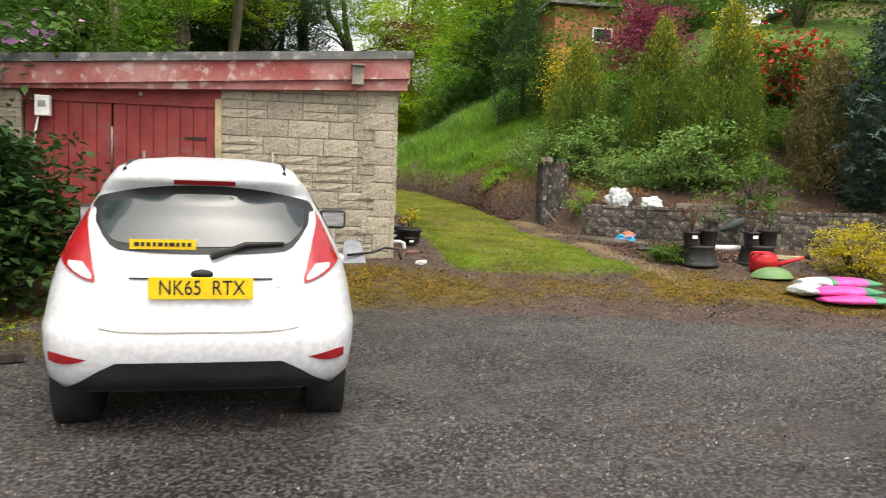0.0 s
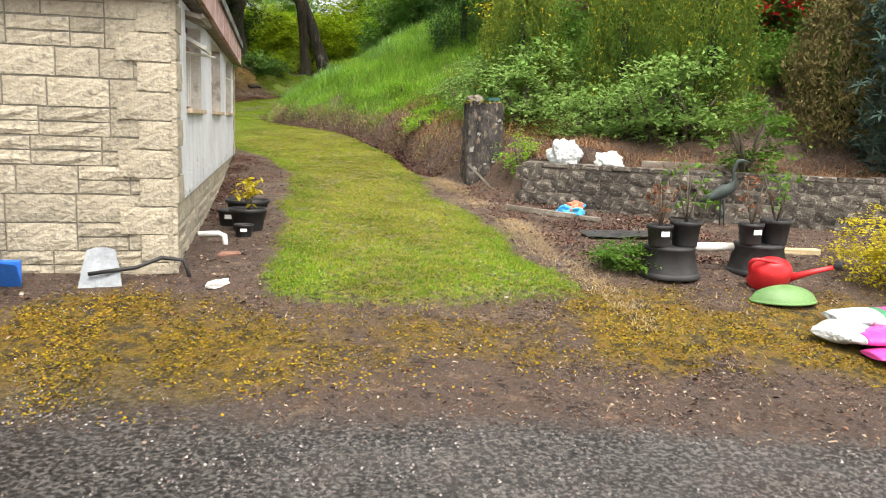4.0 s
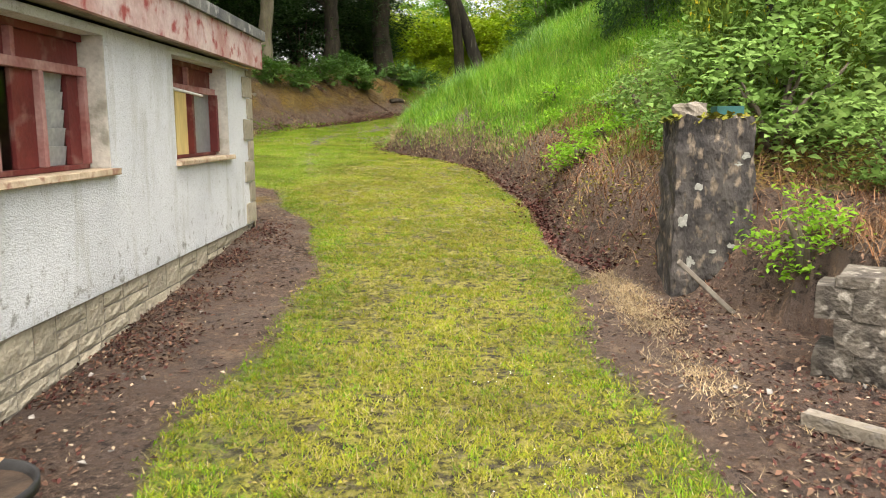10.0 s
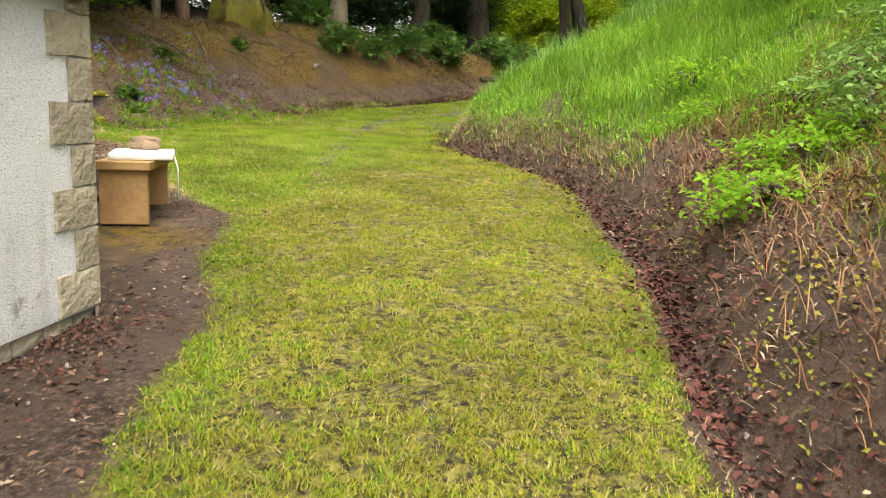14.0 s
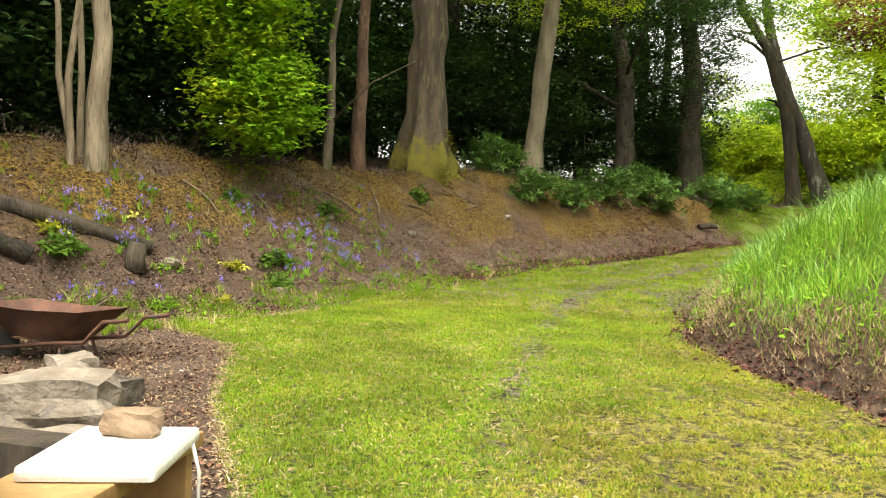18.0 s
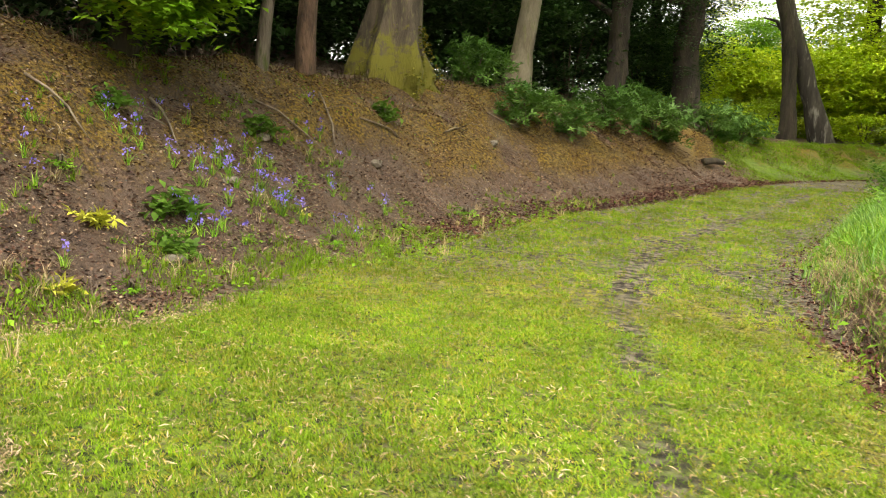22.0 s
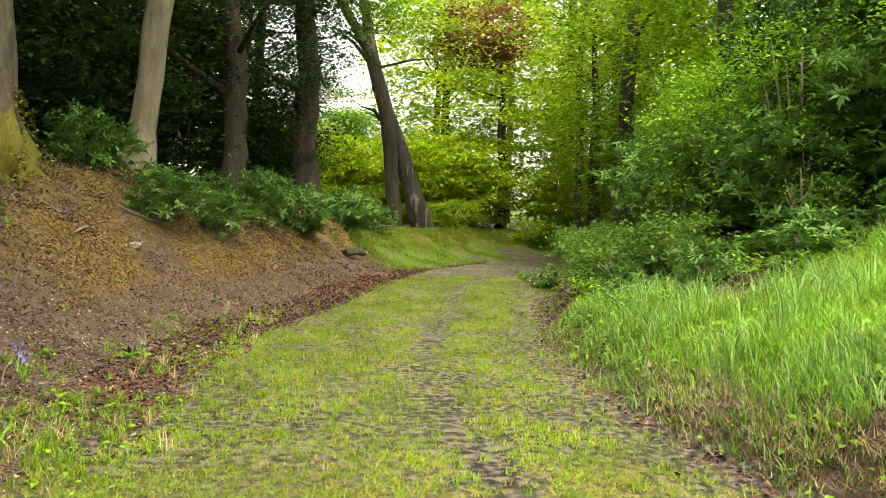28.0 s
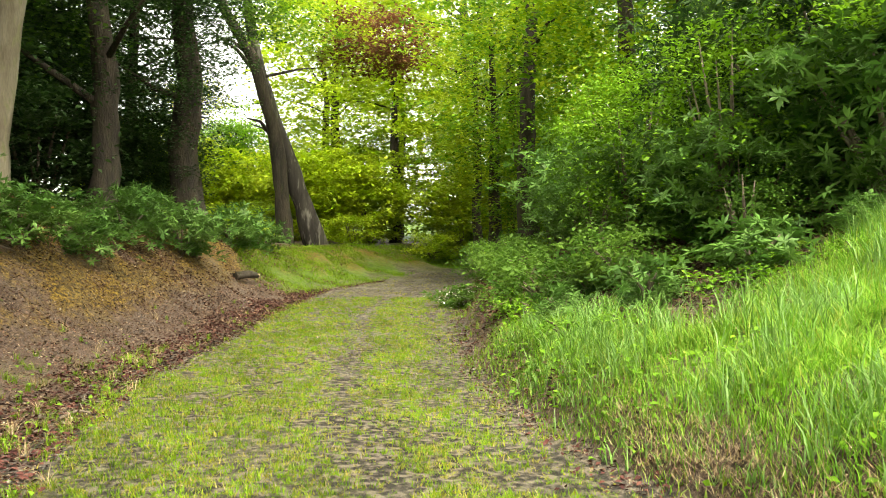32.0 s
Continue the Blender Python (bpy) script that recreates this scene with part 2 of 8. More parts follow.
L_ELDER = leafy("elder_leaf", (0.149, 0.276, 0.0575), (0.299, 0.437, 0.138), 0.55, 0.4)
L_BLUE = leafy("spruce_leaf", (0.035, 0.075, 0.06), (0.11, 0.16, 0.13), 0.8, 0.15)
L_PURPLE = leafy("purple_leaf", (0.2, 0.035, 0.07), (0.36, 0.08, 0.15), 0.6, 0.35)
L_COPPER = leafy("copper_leaf", (0.14, 0.06, 0.03), (0.22, 0.1, 0.05), 0.6, 0.35)
L_RED = leafy("red_flower", (0.5, 0.02, 0.02), (0.65, 0.05, 0.06), 0.6, 0.2)
L_PINK = leafy("pink_flower", (0.5, 0.2, 0.5), (0.65, 0.35, 0.65), 0.6, 0.2)
GRASS = varied("lawn_blade", ((0.0895, 0.082, 0.0192), (0.224, 0.253, 0.0192), (0.298, 0.306, 0.0288), (0.194, 0.246, 0.0144), (0.328, 0.276, 0.0576), (0.373, 0.313, 0.192)), 0.6, 0.35)
LUSH = varied("lush_blade", ((0.0622, 0.125, 0.00768), (0.137, 0.265, 0.0115), (0.2, 0.31, 0.0192), (0.106, 0.221, 0.0115), (0.237, 0.31, 0.0288)), 0.6, 0.35)
LAWNMOSS = varied("lawn_moss", ((0.0373, 0.0336, 0.0192), (0.149, 0.164, 0.0192), (0.253, 0.246, 0.0288), (0.127, 0.12, 0.0288), (0.298, 0.238, 0.0672), (0.0746, 0.0597, 0.0384)), 0.8, 0.15)
TALLGRASS = varied("tall_grass", ((0.06, 0.15, 0.012), (0.14, 0.33, 0.022), (0.22, 0.44, 0.05), (0.09, 0.23, 0.015), (0.28, 0.44, 0.07), (0.3, 0.33, 0.06)), 0.5, 0.4, 0.3, 1.0, 0.2)
COARSE = varied("coarse_blade", ((0.07, 0.17, 0.03), (0.15, 0.3, 0.06), (0.24, 0.4, 0.13), (0.1, 0.22, 0.035)), 0.45, 0.35, 0.2, 1.0, 0.3)
DRYGRASS = varied("dry_grass", ((0.204, 0.136, 0.068), (0.357, 0.272, 0.162), (0.468, 0.383, 0.255), (0.281, 0.187, 0.102)), 0.8, 0.25)
BRACKEN = varied("dead_bracken", ((0.07, 0.035, 0.02), (0.22, 0.1, 0.045), (0.34, 0.2, 0.11), (0.13, 0.065, 0.035), (0.42, 0.3, 0.19)), 0.9, 0.1)
LITTER = varied("leaf_litter", ((0.02, 0.0112, 0.0088), (0.08, 0.04, 0.0288), (0.176, 0.096, 0.064), (0.048, 0.024, 0.0208), (0.256, 0.168, 0.112)), 0.9, 0.0, 0.35)
REDLITTER = varied("red_leaf_litter", ((0.0186, 0.0062, 0.0062), (0.0744, 0.0248, 0.0211), (0.124, 0.0527, 0.0403), (0.0434, 0.0155, 0.0149)), 0.85, 0.0)
PALELITTER = varied("pale_litter", ((0.128, 0.08, 0.052), (0.288, 0.208, 0.136), (0.4, 0.32, 0.232), (0.192, 0.128, 0.088)), 0.9, 0.0)


def mossy_bark():
    """Beech bark with a ragged yellow-green moss cover that climbs from the roots."""
    m = mat("mossy_bark", (0.036, 0.027, 0.019), (0.088, 0.067, 0.046), 5, 0.9, 0.9, 34, c3=(0.11, 0.1, 0.045), dist=0.025, stretch=0.2)
    n, l = m.node_tree.nodes, m.node_tree.links
    b = n["Principled BSDF"]
    old = b.inputs["Base Color"].links[0].from_socket
    co, xyz, tx, add, r, mx_ = n.new("ShaderNodeTexCoord"), n.new("ShaderNodeSeparateXYZ"), n.new("ShaderNodeTexNoise"), n.new("ShaderNodeMath"), n.new("ShaderNodeMapRange"), n.new("ShaderNodeMix")
    l.new(co.outputs["Object"], xyz.inputs[0])
    l.new(co.outputs["Object"], tx.inputs["Vector"])
    tx.inputs["Scale"].default_value, tx.inputs["Detail"].default_value, tx.inputs["Roughness"].default_value = 2.6, 7, 0.7
    add.operation = "MULTIPLY_ADD"
    l.new(xyz.outputs["Z"], add.inputs[0])
    add.inputs[1].default_value = -0.25
    l.new(tx.outputs["Fac"], add.inputs[2])
    r.inputs["From Min"].default_value, r.inputs["From Max"].default_value = 0.36, 0.46
    l.new(add.outputs[0], r.inputs[0])
    mx_.data_type = "RGBA"
    l.new(r.outputs[0], mx_.inputs["Factor"])
    l.new(old, mx_.inputs["A"])
    mx_.inputs["B"].default_value = (0.13, 0.12, 0.015, 1)
    l.new(mx_.outputs["Result"], b.inputs["Base Color"])
    return m


MOSSYBARK = mossy_bark()
WINDOWRED = mat("maroon_paint", (0.09, 0.012, 0.012), (0.15, 0.025, 0.022), 3, 0.6, 0.25, 40, c3=(0.2, 0.09, 0.075))


# ---- terrain ----
GROUND_Y = (-60, -14, -9, -7.5, -5.4, -4, -2, -0.1, 3.4, 5.5, 8, 10, 12, 14.3, 16, 18, 24, 35, 50, 120)
GROUND_Z = (-3.0, -0.95, -0.76, -0.67, -0.53, -0.49, -0.36, -0.03, 0.05, 0.18, 0.38, 0.53, 0.68, 0.9, 0.98, 1.02, 1.25, 2.1, 3.2, 6.0)
LEFT_FOOT = np.array([(-40, 8.6), (-9, 9.2), (-6.6, 10.4), (-5.4, 12.0), (-4.9, 13.6), (-4.3, 14.9), (-3.95, 16.0), (-3.95, 17.3), (-3.6, 20), (-3.4, 22.5), (-2.7, 25.4), (-0.75, 30.2), (2.0, 36.8), (7, 43.4), (12, 47), (30, 55)], float)
RIGHT_FOOT = np.array([(3.9, 5.2), (3.2, 6.2), (2.95, 7.4), (2.98, 10.2), (2.7, 12.6), (2.1, 13.9), (1.5, 14.8), (0.75, 16.4), (0.6, 18.5), (0.65, 21), (1.5, 25), (3.2, 29.5), (5.6, 35), (8.8, 41), (13, 44.5), (30, 52)], float)
WALL = np.array([(4.2, 5.9), (3.98, 4.2), (4.5, 3.85), (5.5, 3.1), (6.4, 2.7), (8.0, 1.9), (12, 0.0), (30, -8)], float)


def side(px, py, line):
    """Distance to a line of points, positive on its left."""
    best, sign = np.full(px.shape, 1e9), np.ones(px.shape)
    for (ax, ay), (bx, by) in zip(line[:-1], line[1:]):
        dx, dy = bx - ax, by - ay
        u = np.clip(((px - ax) * dx + (py - ay) * dy) / (dx * dx + dy * dy), 0, 1)
        ex, ey = px - ax - u * dx, py - ay - u * dy
        d = np.hypot(ex, ey)
        nearer = d < best
        best = np.where(nearer, d, best)
        sign = np.where(nearer, np.sign(dx * ey - dy * ex), sign)
    return best * sign


def smooth(a, b, v):
    u = np.clip((v - a) / (b - a), 0, 1)
    return u * u * (3 - 2 * u)


_rng = np.random.RandomState(5)
_waves = [(_rng.uniform(-1, 1, 2) * k, _rng.uniform(0, 6.28), 1 / k) for k in (0.35, 0.5, 0.8, 1.3, 2.1, 3.4, 5.5, 9.0, 14.0) for _ in range(3)]


def lumps(px, py, low=0, high=27):
    return sum(a * np.sin(k[0] * px + k[1] * py + p) for k, p, a in _waves[low:high])


_lattice = _rng.rand(256, 256)


def vnoise(px, py, cell):
    """Smooth random values, 0 to 1, that change over a cell's width."""
    u, v = np.asarray(px, float) / cell + 57.3, np.asarray(py, float) / cell + 91.7
    i, j = np.floor(u).astype(int), np.floor(v).astype(int)
    a, b = u - i, v - j
    a, b = a * a * (3 - 2 * a), b * b * (3 - 2 * b)
    g = lambda x, y: _lattice[x % 256, y % 256]
    return (g(i, j) * (1 - a) + g(i + 1, j) * a) * (1 - b) + (g(i, j + 1) * (1 - a) + g(i + 1, j + 1) * a) * b


def height(px, py):
    px, py = np.asarray(px, float), np.asarray(py, float)
    z = np.interp(py, GROUND_Y, GROUND_Z) 
    left = side(px, py, LEFT_FOOT)
    dl = np.clip(left, 0, 80)
    rise = 2.1 * smooth(0, 3.6, dl) + 0.05 * np.clip(dl - 3.6, 0, 3) + 0.22 * np.clip(dl - 6.6, 0, 30)
    z = z + rise * np.interp(py, (0, 30, 36, 42, 50), (1, 1, 0.8, 0.45, 0.35)) * (left > 0)
    right = np.where(py > 4.0, -side(px, py, RIGHT_FOOT), -1)
    behind = side(px, py, WALL)
    terrace = np.where((behind > 0.16) & (px > 3.95) & ((right > 0) | (py < 5.3)), 0.52 + 0.32 * np.clip(behind - 0.8, 0, 16) + 0.1 * np.clip(behind - 16.8, 0, 40), 0)
    dr = np.clip(right, 0, 60)
    steep = np.interp(py, (6, 13, 17, 20, 24, 40), (0.5, 0.62, 0.62, 0.4, 0.36, 0.45))
    bank = np.where(right > 0, 0.3 * smooth(0, 0.5, dr) + steep * np.clip(dr - 0.1, 0, 7.5) + 0.14 * np.clip(dr - 7.6, 0, 40), 0)
    w = smooth(0, 2.0, np.clip(px - 3.6, 0, 9)) * smooth(10, 5, py)
    z = z + np.where(terrace > 0, np.where(right > 0, bank * (1 - w) + np.minimum(terrace, 6) * w, terrace), bank)
    z = z - 0.1 * np.exp(-((right - 0.06) / 0.12) ** 2) * smooth(6.2, 7.2, py) * smooth(19, 15.5, py)
    rough = np.clip(np.maximum(dl, np.maximum(dr, terrace)), 0, 1)
    z = z + lumps(px, py, 9) * (0.006 + 0.03 * rough) + 0.17 * rough * (vnoise(px, py, 0.6) - 0.5) + 0.08 * rough * (vnoise(px, py, 0.3) - 0.5) + lumps(px, py, 0, 9) * 0.008 * smooth(-1, 3, py)
    return z


def at(x, y, up=0.0):
    return (x, y, float(height(x, y)) + up)


def axis(lo, hi, step, far):
    mid = np.arange(lo, hi, step)
    out = [hi]
    s = step
    while out[-1] < far:
        s *= 1.25
        out.append(out[-1] + s)
    low = [lo]
    s = step
    while low[-1] > -far:
        s *= 1.25
        low.append(low[-1] - s)
    return np.array(low[:0:-1] + list(mid) + out)


def mesh_from(name, verts, faces, material, smooth_shade=True):
    """A mesh from arrays of vertices and of faces that all have one number of corners."""
    me = bpy.data.meshes.new(name)
    verts, faces = np.asarray(verts, np.float32), np.asarray(faces, np.int32)
    k = faces.shape[1]
    me.vertices.add(len(verts))
    me.vertices.foreach_set("co", verts.ravel())
    me.loops.add(faces.size)
    me.loops.foreach_set("vertex_index", faces.ravel())
    me.polygons.add(len(faces))
    me.polygons.foreach_set("loop_start", np.arange(0, faces.size, k, dtype=np.int32))
    me.polygons.foreach_set("loop_total", np.full(len(faces), k, np.int32))
    if smooth_shade:
        me.polygons.foreach_set("use_smooth", np.ones(len(faces), bool))
    me.materials.append(material)
    me.update(calc_edges=True)
    return me


gx, gy = axis(-8, 8, 0.075, 500), axis(-10, 31, 0.085, 500)
mx, my = np.meshgrid(gx, gy)
mz = height(mx, my)
idx = np.arange(mx.size).reshape(mx.shape)
quads = np.stack([idx[:-1, :-1], idx[:-1, 1:], idx[1:, 1:], idx[1:, :-1]], -1).reshape(-1, 4)


def ruts(px, py):
    """The two worn wheel lines of the track, 0 to 1."""
    rut = np.interp(py, (11, 13.5, 16, 18.7, 21, 24, 27, 30.6, 34, 41, 46), (0.3, -0.25, -0.65, -1.0, -0.95, -0.45, 0.55, 1.65, 3.2, 7.5, 11))
    worn = np.exp(-((px - rut) / 0.2) ** 2) + 0.75 * np.exp(-((px - rut - 1.35) / 0.25) ** 2) * smooth(18, 24, py)
    return np.clip(worn, 0, 1)


def masks(px, py):
    """Where the lawn, the moss, the asphalt, the track and the rough green lie, each 0 to 1."""
    left, right = side(px, py, LEFT_FOOT), -side(px, py, RIGHT_FOOT)
    wob = 0.12 * lumps(px, py, 6, 18)
    east = np.interp(py, (-1, 1, 3, 6, 8), (2.95, 3.05, 3.2, 3.1, 3.0))
    west = np.interp(py, (-1, 2, 5, 6.5, 8, 9.2, 10.6, 11.4, 12.6, 14.2, 15), (0.8, 0.8, 0.72, 0.76, 0.52, 0.02, -0.2, -0.9, -2.1, -3.2, -5))
    lawn = smooth(-0.12, 0.12, px - west + wob * 0.7) * np.where(py < 6, smooth(-0.12, 0.12, east - px + wob * 0.6), smooth(0.0, 0.1, -right - 0.06 + wob * 0.2)) * smooth(-0.25, 0.25, py + 0.3 + 0.12 * (px - 0.9) + wob * 0.8)
    lawn = lawn * smooth(-0.1, 0.35, -left + wob * 0.6 + 0.1 - 0.45 * smooth(18, 22, py))
    asphalt = smooth(0.5, -0.4, py + 1.85 + 0.14 * np.clip(px - 1.5, 0, 9) ** 1.3 + wob * 1.6) * smooth(-7, -5.2, px + 0.2 * py + 4)
    moss = smooth(1.15, 0.3, np.abs(py + 1.2 + 0.12 * np.clip(px - 2, 0, 5)) + wob) * (0.45 + 0.55 * smooth(0.9, 0.1, px) + 0.6 * smooth(2.3, 3.0, px) * smooth(5.5, 4.2, px))
    bankmoss = np.maximum(0.72 * smooth(1.0, 2.2, left) * smooth(12, 15, py), 0.7 * smooth(0.6, 1.4, left) * smooth(22, 25, py)) * smooth(4.6, 3.4, left)
    bankmoss = np.maximum(bankmoss, 0.6 * smooth(0.5, 1.0, right) * smooth(3.0, 2.0, right) * (py > 6) * (py < 13))
    moss = moss * smooth(-7, -5, px)
    bankmoss = bankmoss * np.clip(1.6 * vnoise(px, py, 0.6) + 0.7 * vnoise(px, py, 0.22) - 0.1, 0, 1.2)
    moss = np.maximum(moss, 0.7 * smooth(-2.4, -3.0, px) * smooth(-8, -6, py) * (py < 0))
    moss = np.maximum(moss, 0.6 * smooth(0.9, 0.3, np.hypot(px + 0.6, py - 9.6)))
    moss = moss * np.clip(1.7 * vnoise(px, py, 0.45) + 0.7 * vnoise(px, py, 0.17) - 0.15, 0, 1.3)
    wheel = ruts(px, py)
    track = (np.clip(wheel, 0, 1) * smooth(10.5, 14, py) * 0.75 * np.clip(0.35 + 0.9 * vnoise(px, py, 0.5), 0, 1) + 0.8 * smooth(16.5, 21, py) + 0.25 * smooth(-1.0, -0.2, right) * smooth(15, 18, py)) * smooth(0.1, -0.1, left) * (right < 0.1)
    green = np.where((right > 0.5) & (py > 6), 1, 0) * smooth(0.5, 1.6, right)
    green = green * (1 - 0.9 * smooth(20.3, 22.0, py - 0.3 * right) * smooth(8, 5.5, right))
    green = np.maximum(green, 0.95 * smooth(35, 38, py) * smooth(-0.6, 0.2, left) * smooth(5, 3, left))
    green = np.maximum(green, np.where(py > 60, 1, 0))
    edge = np.minimum(np.abs(px - west), np.abs(east - px)) * (py < 10.5) + 9 * (py >= 10.5)
    lush = 0.5 * smooth(0.6, 0.1, edge + 0.5 * wob) + smooth(1.2, -0.6, px + 0.35 * (14 - py) * 0.3) * smooth(9.5, 11.5, py) * smooth(20, 16.5, py) + 0.6 * smooth(2.2, 0.2, py)
    lush = np.maximum(lush, 0.55 * smooth(17, 20, py))
    lush = np.clip(lush + 0.5 * (vnoise(px, py, 0.9) - 0.5) + 0.4 * (vnoise(px, py, 0.25) - 0.5), 0, 1)
    return lawn, moss, asphalt, track, green, lush, bankmoss


def float_attr(me, name, values):
    me.attributes.new(name, "FLOAT", "POINT").data.foreach_set("value", np.asarray(values, np.float32).ravel())


def ground_material():
    m = bpy.data.materials.new("ground")
    m.use_nodes = True
    n, l = m.node_tree.nodes, m.node_tree.links
    b = n["Principled BSDF"]
    co = n.new("ShaderNodeTexCoord").outputs["Object"]

    def tex(scale, detail=5, rough=0.6):
        t = n.new("ShaderNodeTexNoise")
        t.inputs["Scale"].default_value, t.inputs["Detail"].default_value, t.inputs["Roughness"].default_value = scale, detail, rough
        l.new(co, t.inputs["Vector"])
        return t.outputs["Fac"]

    def ramp(fac, *stops):
        r = n.new("ShaderNodeValToRGB")
        e = r.color_ramp.elements
        while len(e) < len(stops):
            e.new(0.5)
        for s, (p, c) in zip(e, stops):
            s.position, s.color = p, (*c, 1)
        l.new(fac, r.inputs[0])
        return r.outputs[0]

    def mix(fac, a, c):
        x = n.new("ShaderNodeMix")
        x.data_type = "RGBA"
        l.new(fac, x.inputs["Factor"])
        l.new(a, x.inputs["A"])
        l.new(c, x.inputs["B"])
        return x.outputs["Result"]

    def mask(name, fray=0.5, scale=9):
        a = n.new("ShaderNodeAttribute")
        a.attribute_name = name
        f, s, r = n.new("ShaderNodeMath"), n.new("ShaderNodeMath"), n.new("ShaderNodeMapRange")
        f.operation, s.operation = "SUBTRACT", "MULTIPLY_ADD"
        l.new(tex(scale, 6, 0.7), f.inputs[0])
        f.inputs[1].default_value = 0.5
        l.new(f.outputs[0], s.inputs[0])
        s.inputs[1].default_value = fray * 2
        l.new(a.outputs["Fac"], s.inputs[2])
        r.inputs["From Min"].default_value, r.inputs["From Max"].default_value = 0.22, 0.78
        l.new(s.outputs[0], r.inputs[0])
        return r.outputs[0]

    # Lowest stops darken the soil for shade that its small relief lacks.
    soil = ramp(tex(27.6, 10.3, 0.897), (0.41, (0.0069, 0.0046, 0.00345)), (0.47, (0.0345, 0.0207, 0.0149)), (0.53, (0.0978, 0.0609, 0.0448)), (0.6, (0.31, 0.23, 0.167)))
    patch = ramp(tex(4.83, 10.3, 0.874), (0.42, (0.023, 0.0138, 0.0115)), (0.48, (0.144, 0.103, 0.0828)), (0.52, (0.0575, 0.0345, 0.0253)), (0.58, (0.196, 0.132, 0.092)))
    soil = mix(ramp(tex(1.3, 4), (0.36, (0, 0, 0)), (0.52, (0.9, 0.9, 0.9))), soil, patch)
    lawn = ramp(tex(19.4, 6.71, 0.723), (0.42, (0.0298, 0.0238, 0.0163)), (0.47, (0.12, 0.108, 0.0271)), (0.53, (0.224, 0.209, 0.0362)), (0.6, (0.298, 0.261, 0.0814)))
    fresh = ramp(tex(16.7, 6.84, 0.723), (0.41, (0.0193, 0.0258, 0.0108)), (0.47, (0.0834, 0.137, 0.0136)), (0.53, (0.148, 0.22, 0.0181)), (0.6, (0.205, 0.274, 0.0452)))
    lawn = mix(mask("lush", 0.4, 5), lawn, fresh)
    bare = ramp(tex(17.8, 5.92, 0.555), (0.42, (0.037, 0.0311, 0.0222)), (0.58, (0.148, 0.122, 0.0814)))
    lawn = mix(ramp(tex(8, 8, 0.78), (0.52, (0, 0, 0)), (0.56, (0.8, 0.8, 0.8))), lawn, bare)
    moss = ramp(tex(9, 10, 0.74), (0.42, (0.05, 0.036, 0.018)), (0.48, (0.115, 0.078, 0.016)), (0.54, (0.2, 0.13, 0.014)), (0.6, (0.17, 0.085, 0.014)))
    olive = ramp(tex(22, 9, 0.78), (0.41, (0.012, 0.008, 0.005)), (0.47, (0.07, 0.042, 0.012)), (0.53, (0.17, 0.105, 0.014)), (0.6, (0.26, 0.18, 0.03)))
    # Paler stops put the gleam of wet patches into the asphalt colour.
    asphalt = ramp(tex(0.8, 9, 0.7), (0.41, (0.014, 0.0135, 0.0135)), (0.48, (0.045, 0.042, 0.041)), (0.54, (0.1, 0.094, 0.09)), (0.62, (0.11, 0.08, 0.07)))
    grit = ramp(tex(39.1, 7.65, 0.68), (0.42, (0.0119, 0.011, 0.011)), (0.5, (0.068, 0.0638, 0.0612)), (0.58, (0.255, 0.238, 0.221)))
    half = n.new("ShaderNodeValue")
    half.outputs[0].default_value = 0.6
    asphalt = mix(half.outputs[0], asphalt, grit)
    track = ramp(tex(13.8, 5.18, 0.438), (0.41, (0.0202, 0.0167, 0.0138)), (0.48, (0.0576, 0.0472, 0.038)), (0.54, (0.0979, 0.0806, 0.0662)), (0.6, (0.173, 0.144, 0.115)))
    green = ramp(tex(5, 6, 0.7), (0.35, (0.04, 0.075, 0.012)), (0.6, (0.1, 0.17, 0.02)))
    c = soil
    for name, layer, fray in (("green", green, 0.4), ("bankmoss", olive, 0.9), ("moss", moss, 0.7), ("asphalt", asphalt, 0.5), ("lawn", lawn, 0.5), ("track", track, 1.1)):
        c = mix(mask(name, fray, 3.5 if name == "moss" else 9), c, layer)
    l.new(c, b.inputs["Base Color"])
    wet = n.new("ShaderNodeMapRange")
    a = n.new("ShaderNodeAttribute")
    a.attribute_name = "asphalt"
    l.new(a.outputs["Fac"], wet.inputs[0])
    wet.inputs["To Min"].default_value, wet.inputs["To Max"].default_value = 0.95, 0.62
    sheen, wetter = n.new("ShaderNodeMapRange"), n.new("ShaderNodeMath")
    sheen.inputs["From Min"].default_value, sheen.inputs["From Max"].default_value = 0.42, 0.58
    sheen.inputs["To Min"].default_value, sheen.inputs["To Max"].default_value = 0.62, 1.05
    l.new(tex(0.9, 6, 0.65), sheen.inputs[0])
    wetter.operation = "MULTIPLY"
    l.new(wet.outputs[0], wetter.inputs[0])
    l.new(sheen.outputs[0], wetter.inputs[1])
    l.new(wetter.outputs[0], b.inputs["Roughness"])
    b.inputs["Specular IOR Level"].default_value = 0.3
    bp = n.new("ShaderNodeBump")
    bp.inputs["Strength"].default_value, bp.inputs["Distance"].default_value = 1.0, 0.035
    l.new(tex(40, 8, 0.8), bp.inputs["Height"])
    l.new(bp.outputs[0], b.inputs["Normal"])
    return m


GROUND = ground_material()
ground_mesh = mesh_from("ground", np.stack([mx, my, mz], -1).reshape(-1, 3), quads, GROUND)
for key, values in zip(("lawn", "moss", "asphalt", "track", "green", "lush", "bankmoss"), masks(mx, my)):
    float_attr(ground_mesh, key, values)
ground = tagged(new("ground", ground_mesh), "sloping yard, lawn, soil banks and wood floor", "ground", kind="structure")


